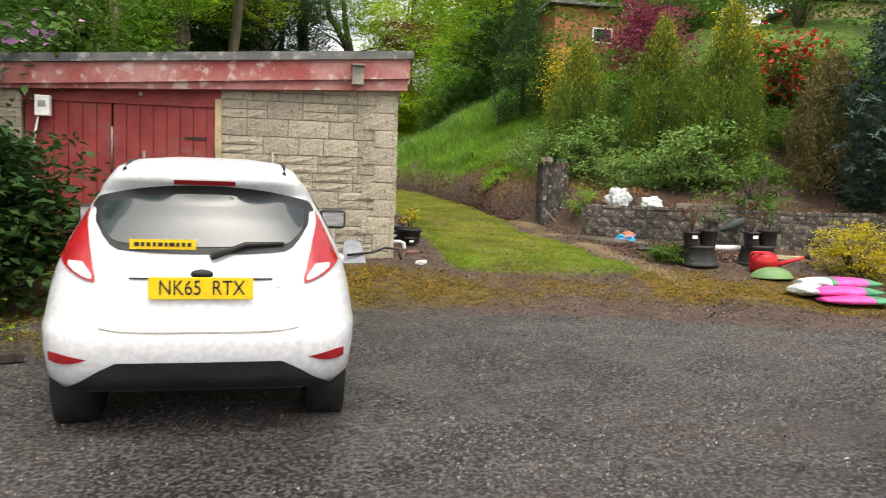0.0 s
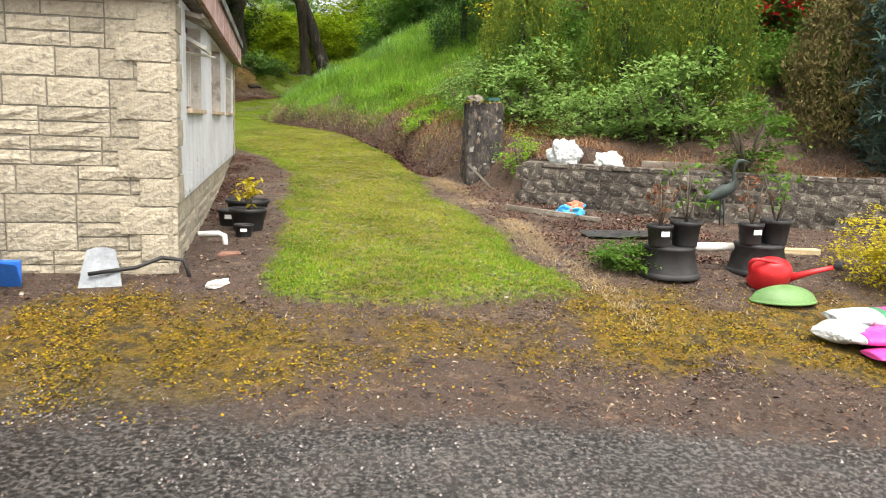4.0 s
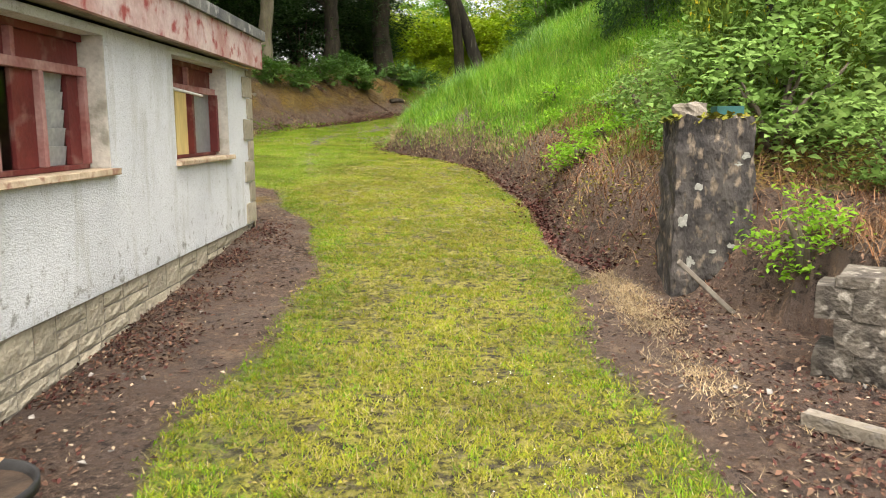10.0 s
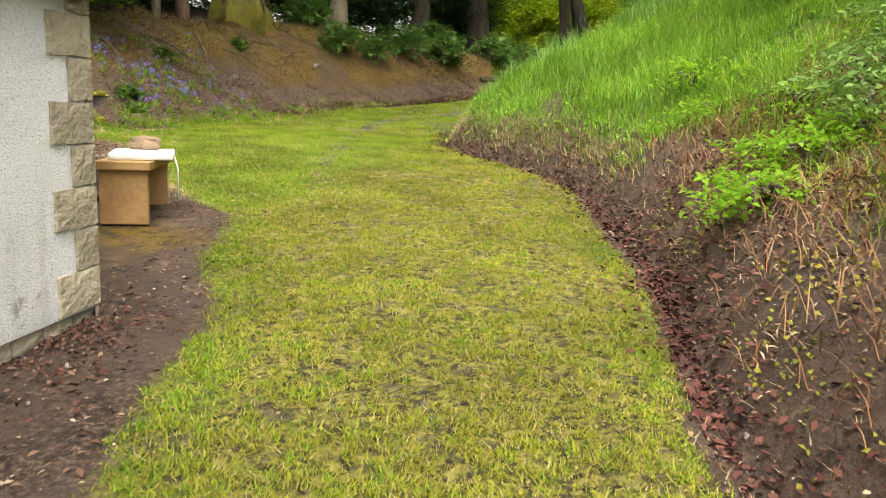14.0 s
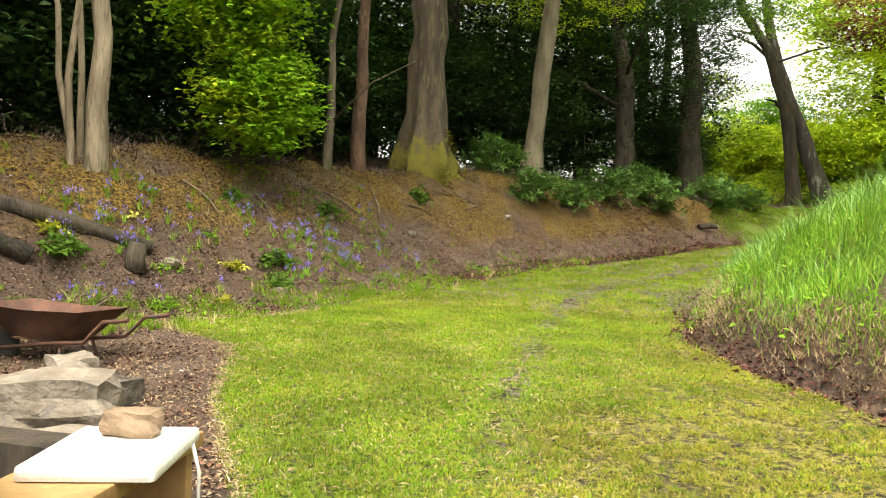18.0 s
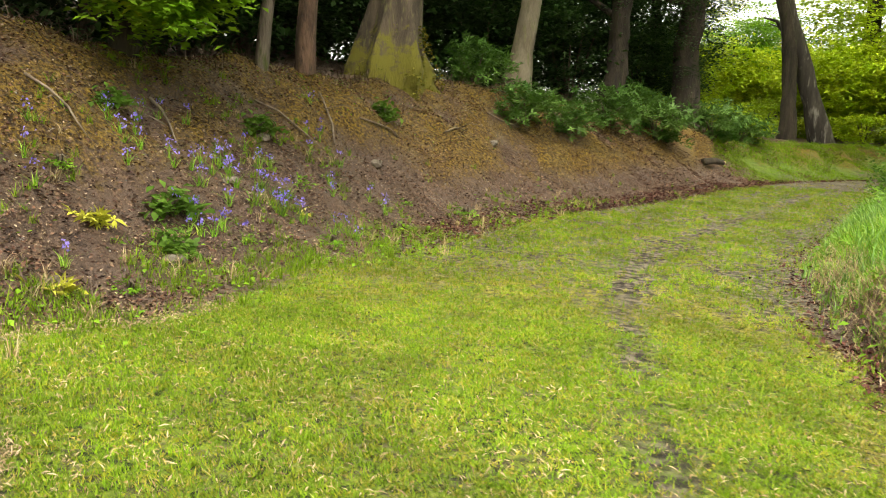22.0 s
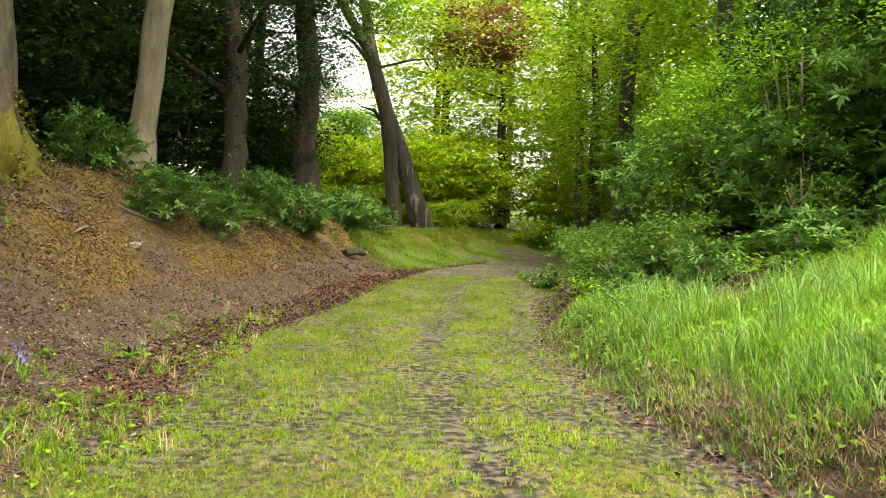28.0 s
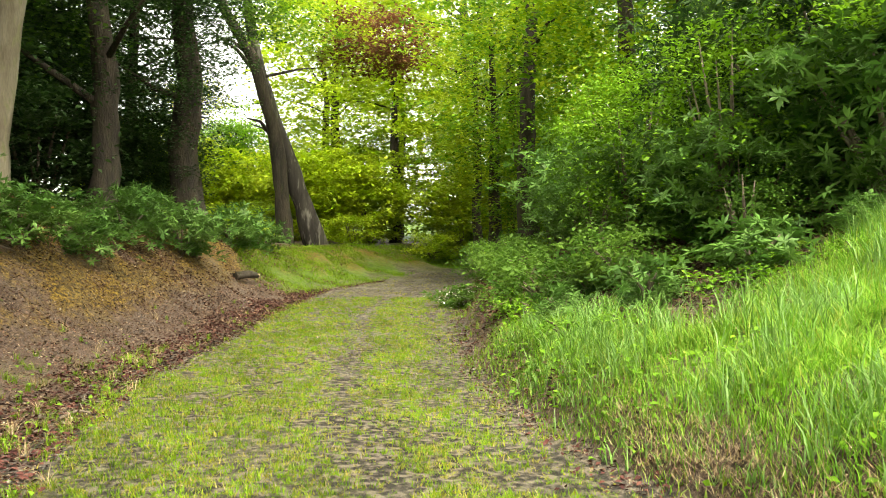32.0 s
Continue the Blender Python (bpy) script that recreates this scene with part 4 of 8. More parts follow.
def window(k, y0, y1, lights, label):
    """A recessed timber window. lights: (share of the width, kind) from one jamb to the other, below the transom."""
    w = tagged(new("window_%d" % k), label, "window", kind="structure")
    wd, mid, x = y1 - y0, (y0 + y1) / 2, -0.15
    cross = SILL + 0.54

    def bar(name, a, b, c, d, depth=0.06, xx=x, material=WINDOWRED, note=""):
        return part(name, box(depth, b - a, d - c, xx, (a + b) / 2, (c + d) / 2, 0.004), material, w, note)

    bar("reveal", y0, y0 + 0.012, SILL + 0.02, HEAD, 0.16, -0.083, PLASTER, "grey plaster reveal")
    bar("reveal", y1 - 0.012, y1, SILL + 0.02, HEAD, 0.16, -0.083, PLASTER, "grey plaster reveal")
    a0, a1 = y0 + 0.014, y1 - 0.014
    bar("frame_head", a0, a1, HEAD - 0.04, HEAD)
    bar("frame_foot", a0, a1, SILL + 0.022, SILL + 0.05)
    bar("transom", a0, a1, cross, cross + 0.05, 0.075, x + 0.008, WORNPINK, "worn pinkish transom")
    bar("mullion", mid - 0.02, mid + 0.02, cross + 0.05, HEAD - 0.04, 0.07, x, WORNPINK)
    bar("top_panel", a0, mid - 0.02, cross + 0.05, HEAD - 0.04, 0.02, x - 0.01)
    bar("top_panel", mid + 0.02, a1, cross + 0.05, HEAD - 0.04, 0.02, x - 0.01)
    part("window_sill", box(0.2, wd + 0.05, 0.035, -0.055, mid, SILL + 0.002, 0.006, jitter=0.003), WORNSILL, w, "bleached timber sill with flaking paint")
    low, high, y = SILL + 0.05, cross, a0
    for share, what in lights:
        e = y + share * (a1 - a0)
        if what == "red":
            bar("red_panel", y, e, low, high, 0.03, x - 0.004)
        elif what == "edge":
            bar("casement_edge", y, e, low, high, 0.08, x + 0.015, WHITEPAINT, "flaking white casement edge")
        elif what == "post":
            bar("post", y, e, low, high, 0.09, x + 0.02, WINDOWRED)
        elif what == "pink":
            bar("post", y, e, low, high, 0.07, x + 0.01, WORNPINK, "worn pinkish glazing bar")
        elif what == "yellow":
            bar("board", y, e, low, high, 0.02, x + 0.01, YELLOWBOARD, "yellow timber board in the window")
        elif what == "dull":
            bar("pane", y, e, low, high, 0.006, x - 0.004, DULLGLASS, "grey pane with sky reflection put into its colour")
        elif what == "louvre":
            for j in range(5):
                step = (high - low) / 5
                part("louvre", box(0.006, e - y - 0.015, step * 1.12, x - 0.02, (y + e) / 2, low + step * (j + 0.5), rot=None), LOUVRE, w, "glass louvre blade, coloured pale grey for the reflected sky").matrix_basis = Matrix.Translation((x - 0.02, 0, low + step * (j + 0.5))) @ Matrix.Rotation(radians(9), 4, "Y") @ Matrix.Translation((-x + 0.02, 0, -low - step * (j + 0.5)))
        elif what == "gap":
            bar("pane", y, e, low, high, 0.005, x - 0.01, GLASS).visible_shadow = False
        y = e
    return w


windows = [
    window(1, *WINDOWS[0], ((0.24, "louvre"), (0.02, "pink"), (0.13, "red"), (0.03, "post"), (0.16, "red"), (0.03, "edge"), (0.21, "dull"), (0.03, "edge"), (0.13, "red"), (0.02, "edge")), "dark red timber window with glass louvres and a vent standing open"),
    window(2, *WINDOWS[1], ((0.2, "louvre"), (0.14, "red"), (0.03, "pink"), (0.13, "gap"), (0.14, "red"), (0.03, "pink"), (0.21, "louvre"), (0.09, "red"), (0.03, "pink")), "dark red timber window with glass louvres in the white wall"),
    window(3, *WINDOWS[2], ((0.03, "post"), (0.26, "dull"), (0.19, "yellow"), (0.04, "post"), (0.44, "dull"), (0.04, "post")), "dark red timber window with a yellow board behind dusty panes"),
]
vent = part("vent_sash", box(0.3, 0.62, 0.03, 0, 0, 0, 0.004), WHITEPAINT, windows[0], "white-edged vent sash standing open")
vent.matrix_basis = pose(-0.03, 1.72, HEAD - 0.16, 0, 28, 0)
part("stay", tube([(-0.1, 1.3, SILL + 0.5), (0.12, 2.2, SILL + 0.52)], [0.012, 0.01], 6), WHITEPAINT, windows[0], "white wooden stay")
part("stay", tube([(-0.13, 6.1, SILL + 0.56), (0.04, 6.55, SILL + 0.5)], [0.014, 0.01], 6), WHITEPAINT, windows[2], "white wooden stay")
loose = part("loose_board", box(0.2, 1.5, 0.035, 0, 0, 0, 0.006, jitter=0.012), GREYWOOD, windows[0], "warped grey board under the eaves")
loose.matrix_basis = pose(0.02, 1.45, HEAD + 0.01, 3, 10, 2)

# The whole garage stands half a degree off the grid.
skew = Matrix.Rotation(radians(-0.5), 4, "Z")
for ob in (wall_front, wall_front_left, wall_west, wall_back, floor_garage, wall_east, roof, doors, *windows):
    ob.matrix_world = skew @ ob.matrix_world


# ---- white hatchback ----
CARPAINT = mat("white_car_paint", (0.6, 0.61, 0.63), (0.66, 0.67, 0.69), 0.8, 0.22, 0, 30, spec=0.6)
BLACKPLASTIC = mat("black_plastic", (0.012, 0.012, 0.013), (0.022, 0.022, 0.023), 8, 0.55, 0.3, 120)
RUBBER = mat("tyre_rubber", (0.012, 0.012, 0.012), (0.024, 0.024, 0.023), 6, 0.85, 0.3, 80)
ALLOY = mat("alloy", (0.5, 0.5, 0.5), (0.6, 0.6, 0.6), 6, 0.3, 0.05, 60, metal=0.9)
TINTED = mat("car_glass", (0.012, 0.02, 0.022), (0.025, 0.036, 0.038), 2, 0.05, 0, 30, spec=0.6)
REDLENS = mat("red_lens", (0.3, 0.008, 0.012), (0.38, 0.014, 0.02), 20, 0.15, 0.2, 90, spec=0.8)
CLEARLENS = mat("clear_lens", (0.65, 0.62, 0.6), (0.8, 0.78, 0.76), 20, 0.12, 0.2, 90, spec=0.8)
PLATE = mat("yellow_plate", (0.75, 0.5, 0.01), (0.8, 0.55, 0.015), 3, 0.4, 0)
INK = mat("black_ink", (0.01, 0.01, 0.012), (0.015, 0.015, 0.016), 3, 0.5, 0)


def text(name, body, size, parent, m, material, wide=1.0):
    cu = bpy.data.curves.new(name, "FONT")
    cu.body, cu.size, cu.align_x, cu.align_y, cu.extrude = body, size, "CENTER", "CENTER", 0.001
    cu.materials.append(material)
    tmp = new(name, cu)
    me = bpy.data.meshes.new_from_object(tmp.evaluated_get(bpy.context.evaluated_depsgraph_get()))
    bpy.data.objects.remove(tmp)
    ob = new(name, me)
    ob.parent = parent
    ob.matrix_basis = m @ Matrix.Diagonal((wide, 1, 1, 1))
    return ob


CAR_RINGS = ((0.24, 0.15, 3.78, 0.78), (0.31, 0.05, 3.9, 0.83), (0.45, 0.0, 3.95, 0.85), (0.56, 0.0, 3.95, 0.855), (0.6, 0.03, 3.945, 0.85), (0.75, 0.07, 3.9, 0.825), (0.86, 0.11, 3.75, 0.795), (0.92, 0.15, 3.5, 0.77), (0.96, 0.17, 3.05, 0.75), (1.1, 0.27, 2.76, 0.675), (1.23, 0.39, 2.45, 0.6), (1.265, 0.36, 2.36, 0.58), (1.32, 0.31, 2.1, 0.53), (1.37, 0.36, 1.95, 0.49), (1.41, 0.6, 1.7, 0.4), (1.43, 0.9, 1.4, 0.2))


POWER = 4.0


def car_point(u, z, out=0.0):
    """A point of the car's skin: u in degrees round it (-90 is the tail), z up from the ground."""
    zs = [r[0] for r in CAR_RINGS]
    back, front, hw = (float(np.interp(z, zs, [r[k] for r in CAR_RINGS])) for k in (1, 2, 3))
    c, s = math.cos(radians(u)), math.sin(radians(u))
    p = 1 / POWER
    x, y = hw * math.copysign(abs(c) ** p, c), (back + front) / 2 + (front - back) / 2 * math.copysign(abs(s) ** p, s)
    if s < 0:
        y += 0.1 * (abs(x) / max(hw, 0.01)) ** 2 * min(1, max(0, z - 0.2))
    if out:
        nx, ny = math.copysign(abs(c) ** (2 - p), c) / hw, math.copysign(abs(s) ** (2 - p), s) / ((front - back) / 2)
        ln = math.hypot(nx, ny)
        x, y = x + nx / ln * out, y + ny / ln * out
    return Vector((x, y, z))


def tail_u(x, z):
    """The turn at which the tail has that x."""
    zs = [r[0] for r in CAR_RINGS]
    hw = float(np.interp(z, zs, [r[3] for r in CAR_RINGS]))
    return -90 + math.degrees(math.asin(math.copysign(min(0.93, abs(x / hw)) ** POWER, x)))


def tail_patch(x0, x1, low, high, out, nx=16, nz=6):
    """A panel on the tail between two x and two heights that follow x."""
    rings = []
    for j in range(nz + 1):
        ring = []
        for i in range(nx + 1):
            x = x0 + (x1 - x0) * i / nx
            z = low(x) + (high(x) - low(x)) * j / nz
            ring.append(car_point(tail_u(x, z), z, out))
        rings.append(ring)
    return loft(rings)


def y_turn(y, z, right=True):
    zs = [r[0] for r in CAR_RINGS]
    back, front = (float(np.interp(z, zs, [r[k] for r in CAR_RINGS])) for k in (1, 2))
    s = (y - (back + front) / 2) / ((front - back) / 2)
    a = math.degrees(math.asin(max(-1, min(1, math.copysign(abs(s) ** POWER, s)))))
    return a if right else 180 - a


def side_panel(y0, y1, low, high, out, right=True, n=14):
    rings = []
    for j in range(6):
        ring = []
        for i in range(n + 1):
            y = y0 + (y1 - y0) * i / n
            z = low(y) + (high(y) - low(y)) * j / 5
            ring.append(car_point(y_turn(y, z, right), z, out))
        rings.append(ring if right else ring[::-1])
    return loft(rings)


def hatchback():
    car = thing("car", Matrix.Translation((-1.55, -5.32, -0.535)) @ Euler((radians(2.2), 0, radians(3.4))).to_matrix().to_4x4() @ Matrix.Diagonal((0.945, 0.9, 0.98, 1)), "white five-door hatchback parked facing the garage doors", "car")
    rings = []
    for k in range(len(CAR_RINGS)):
        z0 = CAR_RINGS[k][0]
        steps = 2 if k + 1 < len(CAR_RINGS) else 1
        for j in range(steps):
            z = z0 if j == 0 else (z0 + CAR_RINGS[k + 1][0]) / 2
            rings.append([car_point(-180 + 360 * i / 72, z) for i in range(72)])
    body = part("body", loft(rings, True), CARPAINT, car, "glossy white body shell")
    rim = lambda x: abs(x) / 0.6
    low_edge = lambda x: 0.945 + 0.03 * rim(x) ** 2 + 0.2 * (max(0, rim(x) - 0.72) / 0.28) ** 1.6
    high_edge = lambda x: 1.285 - 0.085 * rim(x) ** 2.2
    part("window_surround", tail_patch(-0.595, 0.595, low_edge, high_edge, 0.006, 28, 8), BLACKPLASTIC, car, "black border of the rear window")
    part("rear_window", tail_patch(-0.53, 0.53, lambda x: low_edge(x) + 0.035, lambda x: high_edge(x) - 0.045, 0.011, 28, 8), TINTED, car, "dark reflective rear window")
    part("bumper_insert", tail_patch(-0.66, 0.66, lambda x: 0.25, lambda x: 0.42 - 0.15 * max(0, (abs(x) - 0.42) / 0.24) ** 1.1, 0.02), BLACKPLASTIC, car, "black lower bumper insert")
    part("underbody", box(1.25, 3.2, 0.12, 0, 2.0, 0.24), BLACKPLASTIC, car)
    for sx in (-1, 1):
        part("tail_light", tail_patch(*sorted((sx * 0.525, sx * 0.725)), lambda x: 0.805 + 0.1 * (max(0, abs(x) - 0.525) / 0.2) ** 1.6, lambda x: 0.83 + 0.34 * min(1, max(0, (abs(x) - 0.525) / 0.09)) - 0.16 * (max(0, abs(x) - 0.615) / 0.11) ** 1.3, 0.012, 16, 8), REDLENS, car, "red tail light lens")
        part("reversing_light", tail_patch(*sorted((sx * 0.54, sx * 0.66)), lambda x: 0.82 + 0.06 * (max(0, abs(x) - 0.54) / 0.12) ** 1.6, lambda x: 0.84 + 0.06 * min(1, (abs(x) - 0.54) / 0.05), 0.017, 10, 3), CLEARLENS, car, "clear reversing light")
        part("reflector", tail_patch(*sorted((sx * 0.55, sx * 0.74)), lambda x: 0.435 - 0.025 * math.sin(math.pi * min(1, (abs(x) - 0.55) / 0.24)), lambda x: 0.437 + 0.03 * min(1, (abs(x) - 0.55) / 0.15), 0.012, 12, 3), REDLENS, car, "red bumper reflector")
        right = sx > 0
        part("side_window", side_panel(0.62, 1.42, lambda y: 0.955 + 0.08 * max(0, 0.95 - y), lambda y: min(1.29, 1.0 + 0.75 * (y - 0.55)), 0.007, right), TINTED, car)
        part("side_window", side_panel(1.48, 2.55, lambda y: 0.95, lambda y: min(1.295, 0.97 + 0.62 * (2.66 - y)), 0.007, right), TINTED, car)
        part("sill_trim", side_panel(1.02, 2.8, lambda y: 0.245, lambda y: 0.29, 0.006, right), BLACKPLASTIC, car)
        for y in (1.45, 2.62):
            part("door_seam", side_panel(y, y + 0.008, lambda y: 0.26, lambda y: 0.93, 0.002, right, 1), INK, car)
        for y in (0.98, 1.75):
            p = car_point(y_turn(y, 0.84, right), 0.84, 0.015)
            part("door_handle", box(0.03, 0.2, 0.035, p.x, p.y, p.z, 0.01), CARPAINT, car)
        p = car_point(y_turn(2.1, 0.98, right), 0.98)
        mir = part("wing_mirror", box(0.2, 0.1, 0.14, p.x + sx * 0.12, p.y, p.z + 0.03, 0.035), BLACKPLASTIC, car, "black-backed wing mirror")
        part("mirror_glass", box(0.16, 0.006, 0.1, p.x + sx * 0.12, p.y - 0.053, p.z + 0.03), bpy.data.materials.get("mirror") or mirror_material(), mir)
        part("roof_strip", tube([car_point(tail_u(sx * 0.42, 1.355), 1.355, 0.006), (sx * 0.43, 0.75, 1.398), (sx * 0.44, 1.5, 1.395)], [0.012, 0.012, 0.012], 6), BLACKPLASTIC, car)
        for y in (0.62, 3.1):
            side_m = Matrix.Translation((sx * 0.695, y, 0.3)) @ Matrix.Rotation(radians(90 * sx), 4, "Y")
            # No arch is cut; a black drum stands in for its dark hollow.
            part("arch_liner", lathe([(0.0, -0.12), (0.335, -0.12), (0.34, 0.086), (0.31, 0.088), (0.0, 0.02)], 28, m=side_m), BLACKPLASTIC, car)
            wheel = part("wheel", lathe([(0.19, -0.1), (0.27, -0.11), (0.297, -0.09), (0.3, 0.0), (0.297, 0.075), (0.27, 0.095), (0.2, 0.09)], 36, m=side_m), RUBBER, car, "black tyre")
            part("rim", lathe([(0.0, 0.03), (0.03, 0.045), (0.05, 0.03), (0.17, 0.01), (0.195, 0.085), (0.205, 0.085)], 36, m=side_m), DARKBARK, wheel)
            for k in range(7):
                a = 2 * math.pi * k / 7
                bm = box(0.16, 0.045, 0.02, 0.11, 0, 0.06, 0.008)
                bmesh.ops.transform(bm, matrix=side_m @ Matrix.Rotation(a, 4, "Z"), verts=bm.verts)
                part("spoke", bm, ALLOY, wheel)
            bm = lathe([(0.19, 0.06), (0.2, 0.088), (0.21, 0.06)], 36, m=side_m)
            part("rim_edge", bm, ALLOY, wheel)
    part("brake_light", tail_patch(-0.16, 0.16, lambda x: 1.288, lambda x: 1.312, 0.014, 8, 2), REDLENS, car, "red high brake light")
    plate = part("number_plate", box(0.52, 0.012, 0.11, 0, 0.042, 0.785, 0.003), PLATE, car, "yellow number plate reading NK65 RTX")
    for word, x in (("NK65", -0.105), ("RTX", 0.135)):
        text("registration", word, 0.105, plate, Matrix.Translation((x, 0.0345, 0.785)) @ Matrix.Rotation(radians(90), 4, "X"), INK, 0.84)
    part("tailgate_trim", tail_patch(-0.36, 0.36, lambda x: 0.83, lambda x: 0.87, 0.012, 14, 2), CARPAINT, car)
    part("trim_shadow", tail_patch(-0.36, 0.36, lambda x: 0.822, lambda x: 0.83, 0.006, 14, 1), INK, car)
    part("badge", lathe([(0.0, 0.012), (0.03, 0.01), (0.036, 0.0)], 20, m=Matrix.Translation((0, 0.088, 0.85)) @ Matrix.Rotation(radians(90), 4, "X") @ Matrix.Diagonal((1.6, 0.7, 1, 1))), INK, car, "plain dark oval badge")
    for k in range(4):
        part("model_mark", box(0.022, 0.004, 0.024, 0.39 + 0.028 * k, 0.1 + 0.004 * k, 0.775), STEEL, car)
    sticker = part("sticker", box(0.33, 0.004, 0.05, -0.2, 0.17, 0.99, rot=(0, 0, 0)), PLATE, car, "yellow sticker with dark unreadable lettering")
    for k, w in enumerate((0.03, 0.02, 0.024, 0.02, 0.03, 0.018, 0.034, 0.02, 0.022, 0.024)):
        part("lettering", box(w * 0.8, 0.003, 0.02, -0.33 + 0.029 * k, 0.166, 0.99), INK, sticker)
    part("wiper_arm", tube([car_point(tail_u(0.04, 0.93), 0.93, 0.03), car_point(tail_u(0.22, 0.995), 0.995, 0.03), car_point(tail_u(0.42, 1.0), 1.0, 0.025)], [0.016, 0.014, 0.008], 8), BLACKPLASTIC, car)
    part("tailgate_seam", tail_patch(-0.5, 0.5, lambda x: 0.566 + 0.02 * (abs(x) / 0.5) ** 6, lambda x: 0.572 + 0.02 * (abs(x) / 0.5) ** 6, 0.006, 20, 1), GREYWOOD, car)
    part("aerial", tube([(0, 1.6, 1.42), (0, 1.4, 1.52)], [0.006, 0.003], 6), BLACKPLASTIC, car)
    return car


def mirror_material():
    m = mat("mirror", (0.8, 0.8, 0.8), (0.82, 0.82, 0.82), 2, 0.02, 0, 30, metal=1.0)
    return m


hatchback()


# ---- trees and shrubs ----
def tree(name, x, y, path, radii, bark, label, crown=None, seed=0, moss_foot=False, limbs=0, category="tree", base=None, seg=12, group="", flare=0):
    """A tree: a tapered lumpy trunk along a path from its foot, limbs, and a crown of leaves.
    crown: list of (centre, radii, clumps, leaves a clump, spread, leaf size, material)."""
    rng = np.random.RandomState(seed)
    t = thing(name, at(x, y, -0.05) if base is None else base, label, category, group)
    pts, rad = [Vector(path[0]) - Vector((0, 0, 0.9))] + [Vector(p) for p in path], [radii[0]] + list(radii)
    fine, fr = [], []
    for i in range(len(pts) - 1):
        for k in range(4):
            u = k / 4
            fine.append(pts[i].lerp(pts[i + 1], u) + Vector(rng.uniform(-0.25, 0.25, 3) * rad[i] * (0 if i == 0 and k == 0 else 0.5)))
            fr.append(rad[i] * (1 - u) + rad[i + 1] * u)
    fine.append(pts[-1])
    fr.append(rad[-1])
    bm = tube(fine, fr, seg, 0.25)
    if flare:
        for v in bm.verts:
            if v.co.z < 3:
                a = math.atan2(v.co.y, v.co.x)
                k = math.exp(-max(v.co.z, 0) / 0.7) * (0.3 + 0.65 * max(0, math.cos(flare * a + seed)) ** 1.5) * 1.05
                v.co.x *= 1 + k
                v.co.y *= 1 + k
    part("trunk", bm, bark, t)
    for k in range(limbs):
        u = rng.uniform(0.35, 0.95)
        p = fine[int(u * (len(fine) - 1))]
        r = fr[int(u * (len(fr) - 1))] * rng.uniform(0.25, 0.45)
        a = rng.uniform(0, 6.28)
        ln = rng.uniform(1.5, 3.5)
        d = Vector((math.cos(a), math.sin(a), rng.uniform(0.1, 0.7)))
        mid = p + d * ln * 0.5 + Vector((0, 0, rng.uniform(-0.2, 0.4)))
        part("limb", tube([p, mid, p + d * ln], [r, r * 0.7, r * 0.25], 7, 0.15), bark, t)
    for k, (c, rr, n, per, spread, size, material) in enumerate(crown or ()):
        p = clumps(rng, c, rr, n, per, spread)
        part("crown", leaves("crown", p, size, material, rng, 0.6, 0.9, 0.25), material, t)
    if moss_foot:
        n = 5200
        a, hh = rng.uniform(0, 6.28, n), rng.uniform(0, 1, n) ** 1.4 * 1.7 - 0.7
        lobe = np.exp(-np.maximum(hh * 0.9, 0) / 0.7) * (0.3 + 0.65 * np.clip(np.cos(7 * a + seed), 0, 1) ** 1.5) * 1.05
        r = np.interp(hh, [0, 1.0, 4], [radii[0], radii[0] * 0.9, radii[1]]) * (1 + lobe) * 1.0
        p = np.stack([np.cos(a) * r, np.sin(a) * r, hh * 0.9], 1)
        part("moss", leaves("moss", p, 0.05, MOSS, rng, 0.9), MOSS, t, "yellow-green moss on the root flare")
    return t


def up_path(h, lean=(0, 0), n=4, wob=0.15, seed=0):
    rng = np.random.RandomState(seed)
    return [(lean[0] * h * i / n + (rng.uniform(-wob, wob) if i else 0), lean[1] * h * i / n + (rng.uniform(-wob, wob) if i else 0), h * i / n) for i in range(n + 1)]


# The row on the left bank.
tree("birch_tree", -6.6, 16.2, up_path(9, (0.03, 0), 5, 0.1, 1), [0.15, 0.11, 0.1, 0.085, 0.06, 0.04], PALEBARK, "slim pale-barked tree at the top of the soil bank", [((0, 0.5, 8), (3, 3, 2.2), 60, 60, 0.45, 0.11, L_MID)], 1, limbs=3)
for k, (dx, dy, ln, h) in enumerate(((-0.35, 0.1, -0.12, 5), (-0.2, -0.2, 0.06, 4.5), (-0.6, 0.2, -0.2, 4))):
    tree("sapling", -6.6 + dx, 16.2 + dy, up_path(h, (ln, 0.02), 4, 0.12, 20 + k), [0.05, 0.045, 0.035, 0.025, 0.015], PALEBARK, "thin bare sapling stem beside the pale tree", (), 20 + k, category="sapling")
tree("holly_tree", -6.9, 19.6, up_path(6, (0.12, 0), 4, 0.25, 2), [0.17, 0.12, 0.1, 0.08, 0.05], DARKBARK, "dark multi-stemmed evergreen on the bank", [((0, 0.3, 5.0), (2.6, 2.0, 2.6), 120, 70, 0.35, 0.09, L_DARK)], 2, limbs=4)
